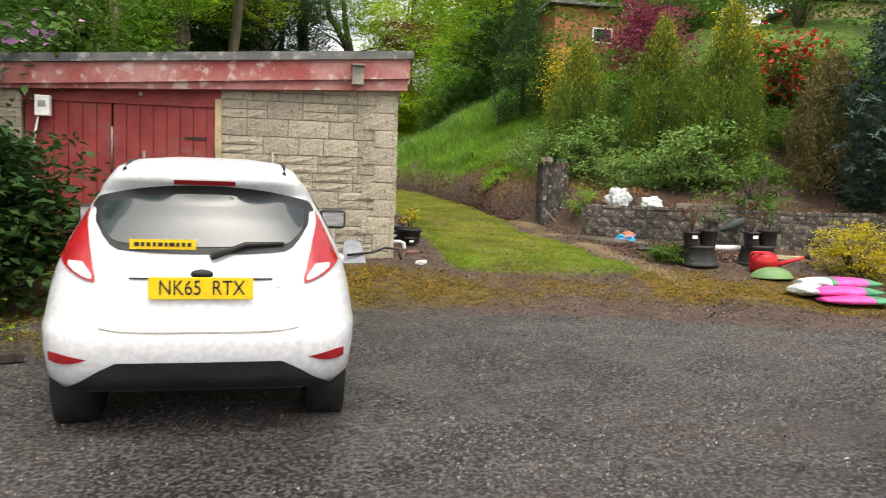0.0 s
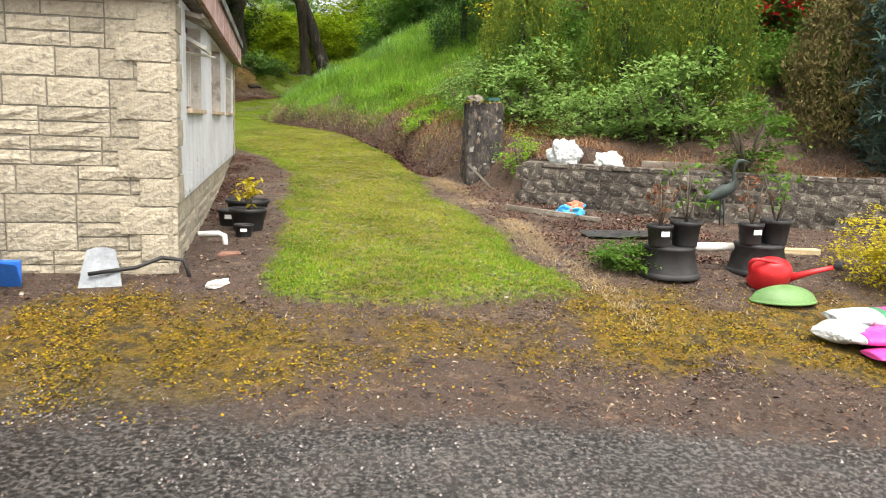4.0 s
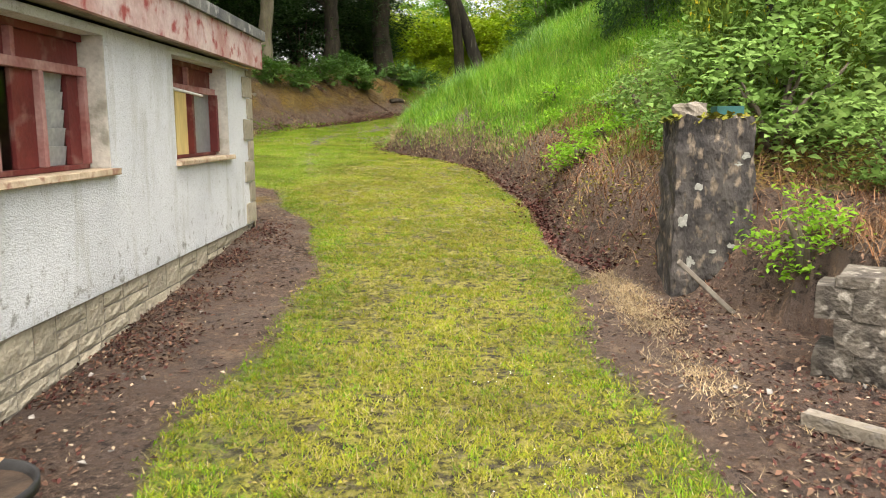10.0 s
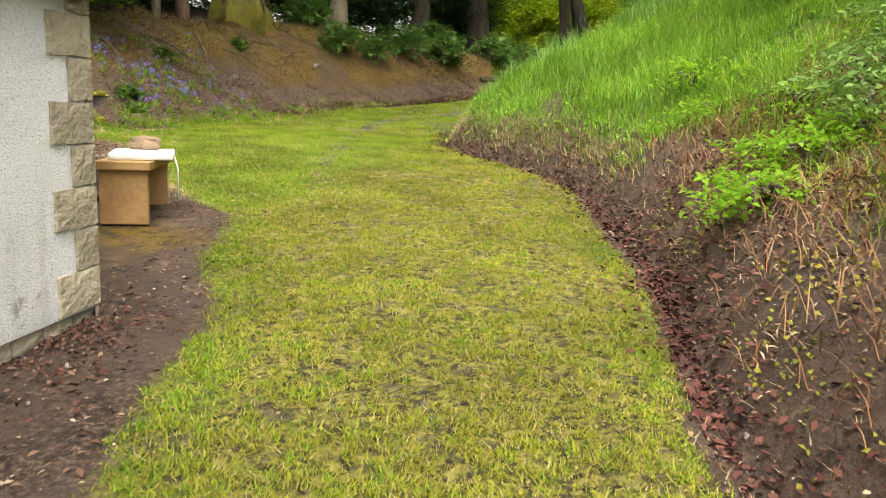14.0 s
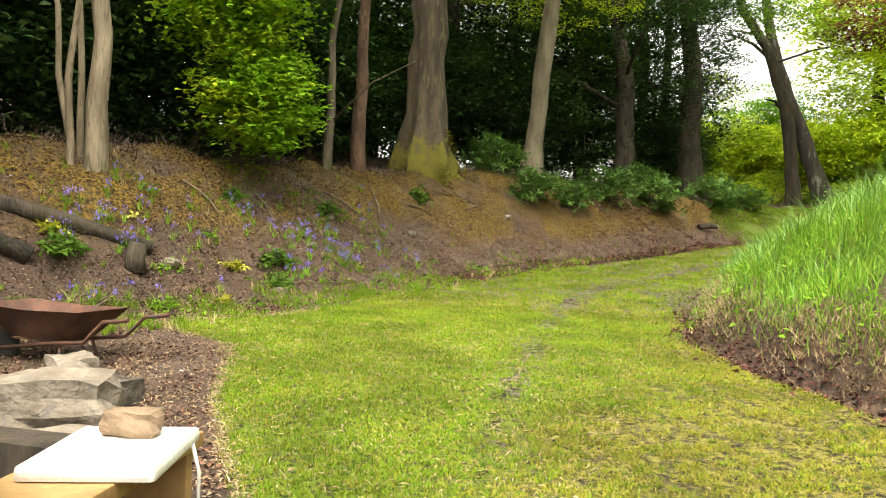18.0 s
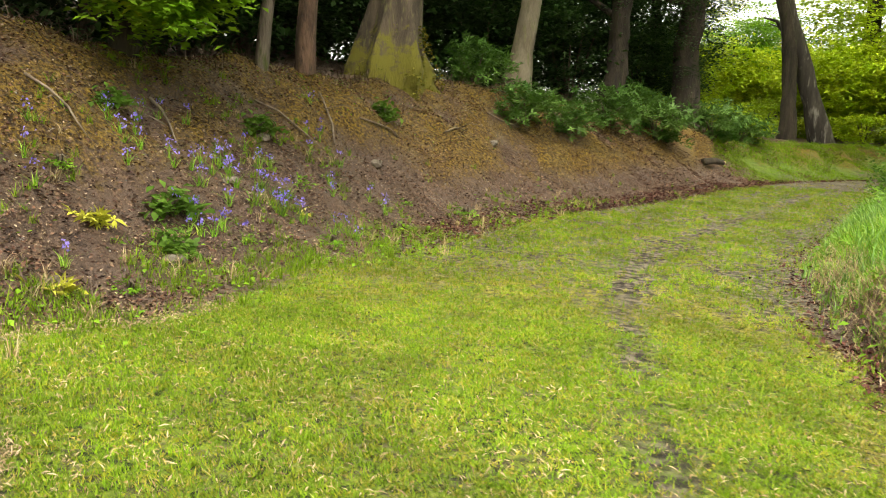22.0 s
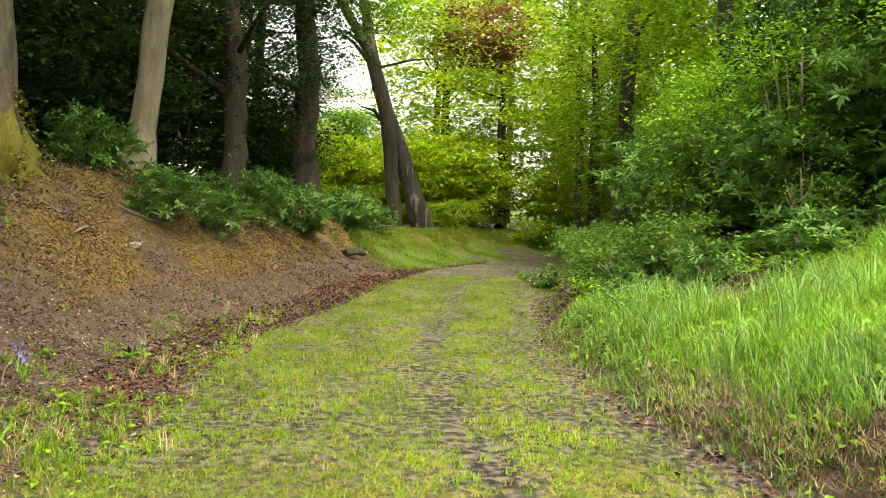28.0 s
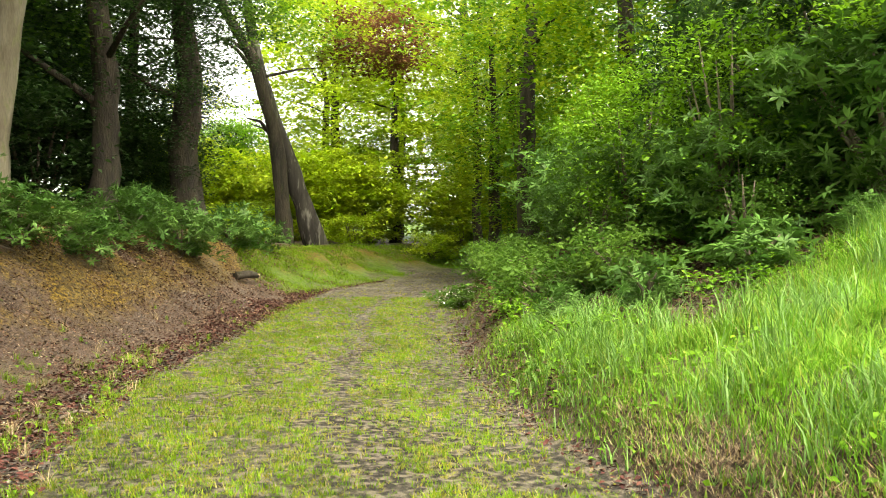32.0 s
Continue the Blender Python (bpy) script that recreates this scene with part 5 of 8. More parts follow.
# Low leaf clusters carry in their colour the light the canopy blocks.
tree("beech_sapling", -6.5, 22.0, up_path(5, (0.05, 0), 4, 0.1, 3), [0.1, 0.08, 0.06, 0.05, 0.03], BARK, "young beech with low branches brightened in leaf colour", [((0.45, -2.9, 0.85), (0.85, 0.8, 0.95), 150, 40, 0.2, 0.12, L_BRIGHT), ((0.4, -3.2, 1.0), (0.8, 0.6, 0.8), 50, 40, 0.18, 0.11, L_YELLOW), ((0.0, -3.1, 2.5), (1.15, 0.9, 1.0), 140, 40, 0.26, 0.12, L_BRIGHT), ((0.2, -3.3, 2.2), (0.95, 0.7, 0.8), 40, 40, 0.2, 0.11, L_YELLOW), ((0.7, -3.0, 3.8), (2.0, 1.0, 0.8), 110, 40, 0.32, 0.12, L_BRIGHT), ((0.3, 0, 5.2), (2.4, 2, 1.6), 70, 60, 0.4, 0.11, L_BRIGHT)], 3, limbs=2)
tree("pine_tree", -6.45, 23.2, up_path(12, (0.01, 0), 5, 0.08, 4), [0.16, 0.11, 0.1, 0.095, 0.1, 0.08], mat("red_bark", (0.06, 0.036, 0.025), (0.15, 0.09, 0.06), 6, 0.95, 1, 28, c3=(0.04, 0.03, 0.022), dist=0.03, stretch=0.3), "thin reddish trunk on the bank", [((0, 1.5, 9), (3, 3, 3), 60, 60, 0.5, 0.12, L_MID)], 4)
big = tree("beech_tree", -6.22, 26.5, up_path(16, (0.0, 0.01), 6, 0.08, 5), [0.5, 0.42, 0.4, 0.38, 0.35, 0.3, 0.2], MOSSYBARK, "great grey beech trunk with mossy buttress roots", [((1, -1, 9), (5, 5, 2.4), 170, 70, 0.6, 0.13, L_BEECH), ((0, 0, 14), (6, 6, 4), 110, 70, 0.8, 0.16, L_MID)], 5, moss_foot=True, limbs=1, seg=40, flare=7, base=at(-6.22, 26.5, 0.18))
# The yellow and bright clusters put side light into the leaf colour.
tree("beech_tree", -4.75, 30.8, [(0, 0, 0), (0.1, 0, 1), (0.55, 0, 5), (1.0, 0, 9), (1.4, 0, 14)], [0.38, 0.25, 0.22, 0.2, 0.14], GREYBARK, "smooth grey trunk leaning over the track", [((2, -1, 9), (4.5, 4.5, 2.6), 130, 70, 0.6, 0.13, L_BEECH), ((0.6, 1.8, 6.0), (3.4, 2, 1.1), 90, 44, 0.32, 0.11, L_YELLOW), ((-1.5, -0.5, 7.4), (3.2, 2, 1.0), 70, 44, 0.32, 0.11, L_BRIGHT), ((1, 0, 13.5), (5, 5, 3), 90, 60, 0.8, 0.16, L_MID)], 7, limbs=1, seg=16)
tree("yew_tree", -3.2, 37.9, up_path(11, (-0.02, 0), 5, 0.2, 8), [0.42, 0.33, 0.3, 0.25, 0.2, 0.12], DARKBARK, "dark evergreen trunk in the shade of the wood", [((0, 0, 6.5), (3.2, 3.2, 4), 170, 80, 0.5, 0.11, L_DARK), ((1.6, 0.5, 8.5), (2.4, 2.4, 2.6), 110, 60, 0.5, 0.13, L_DARK)], 8, limbs=4)
tree("yew_tree", -0.8, 40.6, up_path(12, (-0.02, 0), 5, 0.25, 9), [0.6, 0.42, 0.38, 0.3, 0.24, 0.15], DARKBARK, "dark ivy-clad trunk beside the track bend", [((-0.6, 0, 6.0), (2.6, 3.0, 4.0), 140, 80, 0.45, 0.11, L_DARK), ((-0.3, 0, 2.4), (0.9, 0.9, 1.6), 40, 60, 0.25, 0.09, L_DARK), ((1.4, 1.0, 8.8), (2.2, 2.2, 2.2), 90, 50, 0.5, 0.14, L_MID)], 9, limbs=3)
tree("oak_tree", 3.0, 46.6, [(0, 0, 0), (-0.1, 0, 2), (-0.35, 0, 4.2), (-1.2, 0, 7.2), (-2.3, 0, 9.0), (-3, 0, 13)], [0.36, 0.28, 0.25, 0.2, 0.17, 0.1], DARKBARK, "dark trunk that bends over the track", [((-2.0, -1, 10.4), (4.2, 4, 1.5), 110, 60, 0.45, 0.13, L_BEECH), ((1.0, -1, 8.6), (2.0, 2.5, 1.2), 60, 60, 0.4, 0.13, L_YELLOW), ((-3.4, 0, 5.4), (1.1, 1.5, 1.0), 40, 50, 0.3, 0.12, L_YELLOW), ((-0.5, -3, 7.6), (2.6, 1.5, 0.8), 44, 30, 0.35, 0.16, L_BEECH), ((2.4, -2, 7.0), (1.8, 1.4, 1.2), 40, 30, 0.35, 0.17, L_YELLOW)], 10, limbs=4, seg=14)
tree("oak_tree", 4.4, 47.5, [(0, 0, 0), (-0.7, 0, 2.2), (-1.7, 0, 5.0), (-2.5, 0, 8.0), (-3.0, 0, 12)], [0.46, 0.34, 0.28, 0.22, 0.12], mat("split_bark", (0.028, 0.024, 0.021), (0.07, 0.06, 0.05), 3, 0.95, 1, 24, c3=(0.2, 0.185, 0.165), stretch=0.15), "leaning dark trunk with a torn pale flank", [((-1, 1, 12), (4, 4, 2), 60, 60, 0.6, 0.14, L_YELLOW)], 11, limbs=2, seg=14)
tree("copper_beech", 10.2, 44.5, up_path(13, (0, 0), 5, 0.1, 12), [0.2, 0.17, 0.15, 0.12, 0.1, 0.05], DARKBARK, "slim tree with a hanging bough of coppery leaves", [((-4.3, -1, 8.4), (1.7, 1.4, 1.5), 70, 46, 0.4, 0.17, L_COPPER), ((-0.5, 0, 13.5), (3, 3, 1.5), 50, 60, 0.5, 0.12, L_YELLOW)], 12)


def copse(spots, proto_label, material, name, seed, h, spread, bark, leaf=0.16, clump=90, per=70, group="far trees", low=0.25):
    """Trees alike: one built, then copied with other turns and sizes."""
    rng = np.random.RandomState(seed)
    x, y = spots[0]
    proto = tree(name, x, y, up_path(h, (0, 0), 5, 0.2, seed), [0.3, 0.24, 0.21, 0.17, 0.12, 0.05], bark, proto_label, [((0, 0, h * 0.62), (spread, spread, h * (0.62 - low)), clump, per, 0.55, leaf, material)], seed, limbs=5, group=group)
    for x, y in spots[1:]:
        s = rng.uniform(0.8, 1.25)
        m = Matrix.Translation(at(x, y, -0.05)) @ Matrix.Rotation(rng.uniform(0, 6.28), 4, "Z")
        c = copy_thing(proto, m)
        c.scale = (s, s, s * rng.uniform(0.9, 1.15))
    return proto


copse([(-12, 21.5), (-12.5, 26), (-11, 31), (-9, 35), (-13, 37), (-5.5, 42), (-15, 16), (-16, 30), (-9, 44), (-4, 49), (-2.6, 46.5), (-6.5, 47), (-8, 40)], "dark evergreen in the depth of the wood", L_DARK, "conifer_tree", 30, 13, 3.2, DARKBARK, 0.2, 190, 90, "dark wood trees", 0.02)
copse([(-11.5, 18), (-10.5, 28), (-6.5, 38.5), (-12, 11), (-9.5, 12), (-17, 14), (-8, 6), (-11, 1), (-7.5, -3)], "green broadleaf tree in the wood", L_MID, "broadleaf_tree", 31, 11, 3.4, BARK, 0.16, 190, 85, "wood trees", 0.1)
copse([(9.5, 53), (8.0, 58.5), (12, 50.5), (15, 54), (8, 61), (18, 49), (20, 56), (12, 60)], "young yellow-green tree behind the track bend", L_YELLOW, "sycamore_tree", 32, 12, 3.8, DARKBARK, 0.27, 190, 46, "yellow-green trees", 0.0)
copse([(9.5, 33), (8.6, 39.5), (12.2, 45), (11, 28)], "sunlit yellow-green tree over the track", L_YELLOW, "beech_tree", 34, 11, 3.0, DARKBARK, 0.17, 190, 50, "sunlit trees", 0.1)
copse([(8.5, 37), (11, 42), (13, 36), (9.8, 31.5), (14, 30), (12.5, 25), (16, 43)], "leafy tree above the shrub bank", L_BEECH, "lime_tree", 33, 12, 3.6, DARKBARK, 0.19, 180, 52, "bank trees", 0.02)


def thicket(spots, material, label, seed, h, r, leaf, group):
    rng = np.random.RandomState(seed)
    proto = None
    for x, y in spots:
        if proto is None:
            proto = shrub("thicket", x, y, h, r, material, label, seed, leaf, 170, 60, 5, 0.4, group=group)
        else:
            c = copy_thing(proto, Matrix.Translation(at(x, y, -0.1)) @ Matrix.Rotation(rng.uniform(0, 6.28), 4, "Z"))
            c.scale = [rng.uniform(0.85, 1.2)] * 3


def shrub(name, x, y, h, r, material, label, seed, leaf=0.08, n=60, per=50, stems=6, spread=0.2, extra=None, group="", sink=0.1, category="shrub", whorl=0):
    rng = np.random.RandomState(seed)
    t = thing(name, at(x, y, -sink), label, category, group)
    for k in range(stems):
        a = rng.uniform(0, 6.28)
        q = Vector((math.cos(a) * r * 0.5, math.sin(a) * r * 0.5, h * rng.uniform(0.5, 0.85)))
        part("stem", tube([(0, 0, 0), q * 0.5 + Vector((0, 0, 0.1)), q], [0.02 + 0.01 * h, 0.015 + 0.006 * h, 0.006], 6, 0.1), BARK, t)
    p = clumps(rng, (0, 0, h * 0.52), (r, r, h * 0.5), n, per, spread, 0.45)
    part("foliage", rosettes("foliage", p[::whorl], leaf, material, rng) if whorl else leaves("foliage", p, leaf, material, rng, 0.55, 0.5), material, t)
    if extra:
        m2, frac, size = extra
        q = p[rng.rand(len(p)) < frac]
        part("blossom", leaves("blossom", q + rng.normal(size=q.shape) * 0.03, size, m2, rng, 0.9), m2, t)
    return t


def shrubs(name, spots, h, r, material, label, seed, group, **kw):
    rng = np.random.RandomState(seed)
    proto = shrub(name, *spots[0], h, r, material, label, seed, group=group, **kw)
    for x, y in spots[1:]:
        s = rng.uniform(0.75, 1.3)
        c = copy_thing(proto, Matrix.Translation(at(x, y, -0.1)) @ Matrix.Rotation(rng.uniform(0, 6.28), 4, "Z"))
        c.scale = (s, s, s * rng.uniform(0.85, 1.2))
    return proto


def cypress(name, x, y, h, r, material, tip, label, seed, leaf=0.075, n=480, per=44, group="garden conifers", whorl=0):
    """A spire of upright sprays, broad low down, with paler tips."""
    rng = np.random.RandomState(seed)
    t = thing(name, at(x, y, -0.1), label, "conifer", group)
    part("trunk", tube([(0, 0, 0), (0, 0, h * 0.5), (0, 0, h * 0.9)], [0.09, 0.06, 0.02], 7), DARKBARK, t)
    u = rng.uniform(0, 1, n) ** 1.15
    prof = np.interp(u, [0, 0.15, 0.5, 0.8, 1], [0.85, 1.0, 0.9, 0.52, 0.06]) * r
    a = rng.uniform(0, 6.28, n)
    rr = prof * rng.uniform(0.55, 1.05, n)
    c = np.stack([np.cos(a) * rr, np.sin(a) * rr, u * h], 1)
    p = np.repeat(c, per, 0) + rng.normal(size=(n * per, 3)) * np.array([0.09, 0.09, 0.17]) * (0.6 + r * 0.3)
    part("foliage", rosettes("foliage", p[::whorl], leaf, material, rng, 7, 0.28) if whorl else leaves("foliage", p, leaf, material, rng, 0.26, -0.2, -0.8), material, t)
    if tip:
        far = rng.rand(len(p)) < 0.06 + 0.16 * (p[:, 2] > h * 0.68)
        part("tip_spray", leaves("tip_spray", p[far] + np.array([0, 0, 0.05]), leaf, tip, rng, 0.26, -0.2, -0.8), tip, t, "golden growing tips")
    return t
# Garden conifers on the terrace.
cypress("cypress", 4.9, 7.6, 2.6, 0.72, L_CONIFER, L_GOLD, "bushy cypress with yellow-gold tips behind the stone wall", 41)
cypress("cypress", 6.25, 6.4, 3.1, 0.6, L_CONIFER, L_GOLD, "tall cypress with yellow-gold tips behind the stone wall", 42)
cypress("cypress", 7.0, 5.0, 3.2, 0.68, L_CONIFER, L_GOLD, "broad olive cypress with gold tips behind the stone wall", 43)
cypress("cypress", 5.4, 14.0, 3.6, 0.9, L_DARK, None, "dark green cypress at the edge of the grass hill", 44)
cypress("cypress", 8.75, 4.35, 2.4, 0.85, mat("brown_conifer", (0.1, 0.08, 0.025), (0.16, 0.13, 0.04), 3, 0.8, 0, 9, island=0.3), None, "browned conifer in the terrace hedge", 45)
cypress("cypress", 7.9, 7.0, 1.9, 0.7, L_CONIFER, None, "olive conifer in the terrace hedge", 46)
cypress("cypress", 9.3, 4.8, 2.3, 0.9, L_MID, None, "green conifer in the terrace hedge", 47)
cypress("spruce", 9.5, 2.4, 4.6, 1.7, L_BLUE, None, "large blue-grey spruce at the end of the wall", 48, 0.13, 620, 46, whorl=6)
cypress("spruce", 11.6, 0.6, 3.8, 1.8, L_BLUE, None, "dark blue-green conifer beside the yard", 49, 0.13, 360, 40, whorl=6)
shrub("japanese_maple", 7.75, 10.4, 2.6, 1.15, L_PURPLE, "purple-leaved maple on the garden slope", 50, 0.1, 130, 60, spread=0.26)
shrub("rhododendron", 9.5, 7.0, 2.0, 1.0, L_MID, "red-flowering rhododendron on the garden slope", 51, 0.11, 80, 45, extra=(L_RED, 0.22, 0.13))
shrub("golden_conifer", 6.0, 11.5, 2.2, 0.7, L_GOLD, "golden shrub behind the cypresses", 52, 0.09, 50, 50)
shrub("golden_conifer", 9.2, 8.6, 1.8, 0.5, L_GOLD, "golden shrub beside the red blossom", 53, 0.09, 50, 50)
shrubs("garden_shrub", [(12.8, 6), (10.8, 5.6), (14, 9), (13, 12), (16, 6), (15, 3.5), (9.6, 14), (6.5, 14), (11, 15), (18, 10), (17, 14)], 2.6, 1.6, L_MID, "mixed green garden shrub on the slope", 54, "garden shrubs", leaf=0.11, n=80, per=45, spread=0.3)
shrubs("elder_shrub", [(4.6, 6.7), (5.3, 6.0), (5.9, 5.2), (4.7, 7.6), (6.5, 4.6), (5.6, 5.7), (5.0, 7.1), (4.5, 8.4), (6.1, 4.9)], 1.05, 0.6, L_ELDER, "bushy pale green shrub with rounded leaves on the terrace edge", 55, "terrace shrubs", leaf=0.085, n=58, per=24, spread=0.12)
shrubs("hedge_shrub", [(5.5, 8.4), (6.7, 7.6), (7.7, 6.6), (8.9, 6.0), (5.9, 9.8), (7.4, 8.8), (8.6, 8.0)], 0.95, 0.8, L_MID, "green shrub filling the garden hedge", 181, "hedge shrubs", leaf=0.075, n=80, per=45, spread=0.18)
shrub("spirea", 4.2, 5.1, 0.72, 0.36, L_BRIGHT, "low yellow-green shrub beside the stone gatepost", 56, 0.05, 34, 26, spread=0.09, sink=0.2)
shrub("golden_shrub", 5.75, -0.45, 0.75, 0.62, L_GOLD, "bright yellow low shrub at the yard edge", 57, 0.035, 110, 60, spread=0.07)
shrub("rose_bush", 6.4, 2.95, 1.15, 0.5, L_MID, "fresh green shrub above the stone wall", 58, 0.07, 36, 40, spread=0.1)
shrub("rhododendron", -3.75, -2.1, 1.75, 0.75, L_DARK, "dark evergreen shrub beside the red garage doors", 59, 0.11, 120, 60, spread=0.18)
shrub("rhododendron", -5.4, 0.6, 4.4, 1.8, L_LAUREL, "tall rhododendron with pink blossom behind the garage", 60, 0.12, 130, 55, spread=0.28, extra=(L_PINK, 0.05, 0.16))
shrub("potentilla", -3.6, -3.2, 0.55, 0.42, L_YELLOW, "low yellowish shrub by the yard edge", 61, 0.05, 40, 40, spread=0.1)
# Shrub bank on the right of the track.
shrubs("laurel", [(5.2, 24.4), (5.8, 26.2), (6.2, 27.6), (6.0, 29), (7.2, 31.5), (6.3, 23), (7.6, 26), (9, 28.5), (8.8, 33.5), (10.5, 36), (8.4, 22.8), (9.8, 25.4)], 2.2, 1.3, L_LAUREL, "glossy laurel on the steep bank", 62, "bank laurels", leaf=0.14, n=170, per=36, spread=0.24, whorl=6)
shrubs("rhododendron", [(6.6, 25.2), (8.2, 28), (7.4, 21.4), (10.5, 30), (11, 23)], 4.6, 1.9, L_DARK, "tall dark rhododendron on the bank", 63, "bank rhododendrons", leaf=0.17, n=230, per=40, spread=0.3, whorl=6)
shrubs("ivy_bank", [(3.2, 26.2), (3.9, 28.2), (5.0, 31), (6.3, 33.6), (3.6, 24.8), (7.6, 36), (5.4, 33)], 0.9, 0.95, L_MID, "low leafy ground cover along the track", 64, "bank ground cover", leaf=0.09, n=55, per=45, spread=0.16)
shrubs("bramble", [(4.1, 7.4), (4.3, 8.3), (4.6, 9.0), (4.4, 10.1), (4.6, 10.8), (5.1, 9.6), (5.2, 11.6), (4.9, 8.2), (5.6, 10.6)], 0.5, 0.5, mat("bramble_leaf", (0.1, 0.2, 0.04), (0.2, 0.32, 0.09), 1.2, 0.55, 0, 9, island=0.2, translucent=0.35, spec=0.15), "arching bramble with pale green leaves on the grass bank", 65, "bank brambles", leaf=0.055, n=34, per=26, spread=0.1)
shrubs("bank_shrub", [(2.9, 23.3), (2.5, 24.5), (3.7, 22.5), (4.7, 23.2), (3.4, 25.6), (4.4, 26.6), (5.0, 22.2)], 0.6, 0.42, L_LAUREL, "small rhododendron with whorled leaves on the brown bank", 69, "bank shrubs", leaf=0.12, n=60, per=12, spread=0.1, whorl=6)
shrubs("bank_herb", [(2.0, 23.6), (2.4, 23.0), (3.2, 24.3), (2.6, 25.5), (3.9, 24.0), (3.0, 26.8), (3.7, 28.0), (4.5, 29.6), (3.3, 22.3), (4.3, 21.8)], 0.34, 0.4, L_BEECH, "fresh low herbs at the foot of the bank", 174, "bank herbs", leaf=0.05, n=34, per=20, spread=0.08, stems=4, sink=0.03, category="plant")
shrubs("bright_weed", [(3.8, 10.13), (3.48, 9.26), (3.91, 9.73), (4.19, 10.02), (3.43, 12.67), (3.76, 12.2), (3.76, 13.27), (4.16, 12.6), (4.18, 11.02)], 0.26, 0.34, L_BRIGHT, "bright leafy weed on the brown bank beside the lawn", 175, "lawn bank weeds", leaf=0.05, n=34, per=18, spread=0.08, stems=4, sink=0.03, category="weed")
shrubs("hellebore", [(-5.78, 14.92), (-6.1, 18.39), (-4.61, 17.46), (-5.0, 17.9), (-5.6, 20.4), (-5.4, 24.0)], 0.26, 0.22, L_MID, "low leafy clump on the soil bank", 76, "bank clumps", leaf=0.1, n=22, per=12, spread=0.06, stems=4, sink=0.02)
shrubs("primula", [(-4.97, 16.9), (-4.49, 15.98), (-6.17, 15.12)], 0.12, 0.14, PRIMULA, "pale yellow-green rosette on the soil bank", 75, "bank primulas", leaf=0.1, n=8, per=5, spread=0.03, stems=3, sink=0.02, category="plant", whorl=2)
shrubs("beech_bough", [(5.6, 27.5), (7.2, 30.2), (8.3, 34), (7.0, 24.2), (9.2, 38), (5.2, 24.6)], 3.6, 1.2, L_BEECH, "young beech with bright translucent leaves over the bank", 168, "bank beeches", leaf=0.09, n=110, per=50, spread=0.3)
shrubs("weed_clump", [(-4.6, 15.2), (-5.2, 15.9), (-4.4, 16.6), (-4.5, 18.4), (-5.6, 17.2), (-4.1, 19.4), (-4.9, 20.2), (-3.9, 20.9), (-4.3, 22.2), (-5.8, 15.0), (-6.2, 16.6), (-3.7, 23.2)], 0.17, 0.2, L_BEECH, "bright green weed on the soil bank", 169, "bank weeds", leaf=0.05, n=26, per=9, spread=0.05, stems=3, sink=0.03, category="weed")
shrubs("bank_sapling", [(4.4, 23.4), (3.8, 25.2), (4.9, 27.6), (6.4, 30.6), (7.3, 33.4), (5.9, 22.6)], 1.5, 0.55, L_MID, "thin young shrub with pale leaves on the bank", 172, "bank saplings", leaf=0.06, n=46, per=30, spread=0.14)
def fern(x, y, ln, seed):
    """A shuttlecock of arching fronds, each with pairs of tapering leaflets."""
    rng = np.random.RandomState(seed)
    t = thing("fern", at(x, y, -0.02), "bright green fern on the brown bank", "fern", "bank ferns")
    for k in range(9):
        a, size = 2 * math.pi * k / 9 + rng.uniform(-0.25, 0.25), ln * rng.uniform(0.75, 1.15)
        out, side_v = np.array([math.cos(a), math.sin(a), 0]), np.array([-math.sin(a), math.cos(a), 0])
        u = np.linspace(0.12, 1, 20)
        spine = out * (size * 0.85 * u)[:, None] + np.array([0, 0, 1.0]) * (size * (0.95 * u - 0.75 * u ** 2.2))[:, None]
        wide = size * 0.24 * np.sin(np.pi * np.clip(u * 0.95 + 0.05, 0, 1)) ** 0.8 + 0.004
        v, step = [], np.gradient(spine, axis=0) * 0.42
        for s_ in (-1, 1):
            tip = spine + side_v * (s_ * wide)[:, None] + step * 1.4 - np.array([0, 0, 1.0]) * (wide * 0.25)[:, None]
            v.append(np.stack([spine - step, spine + step, tip], 1))
        part("frond", mesh_from("frond", np.concatenate(v).reshape(-1, 3), np.arange(120).reshape(40, 3), L_BEECH, False), L_BEECH, t)
    return t


for k, (x, y, ln) in enumerate(((4.6, 23.2, 0.7), (5.2, 23.9, 0.8), (5.9, 24.8, 0.75), (4.3, 24.6, 0.6), (5.4, 25.6, 0.8), (4.0, 22.6, 0.55), (6.4, 23.4, 0.7), (4.9, 26.9, 0.7), (5.6, 22.7, 0.6))):
    fern(x, y, ln, 300 + k)
tree("beech_tree", 8.4, 21.6, up_path(9, (0.02, 0), 4, 0.2, 61), [0.2, 0.16, 0.13, 0.1, 0.05], BARK, "young beech whose bright sprays hang over the track bank", [((-4.0, 0.9, 1.9), (0.9, 0.6, 0.35), 26, 26, 0.16, 0.075, L_BRIGHT), ((-3.2, 0.6, 1.3), (0.8, 0.6, 0.3), 24, 26, 0.16, 0.075, L_BRIGHT), ((-4.6, 1.2, 2.7), (1.2, 0.8, 0.4), 34, 26, 0.18, 0.075, L_BRIGHT), ((-3.0, 2.0, 3.6), (1.8, 1.4, 0.7), 60, 30, 0.25, 0.09, L_BEECH)], 61, limbs=6)
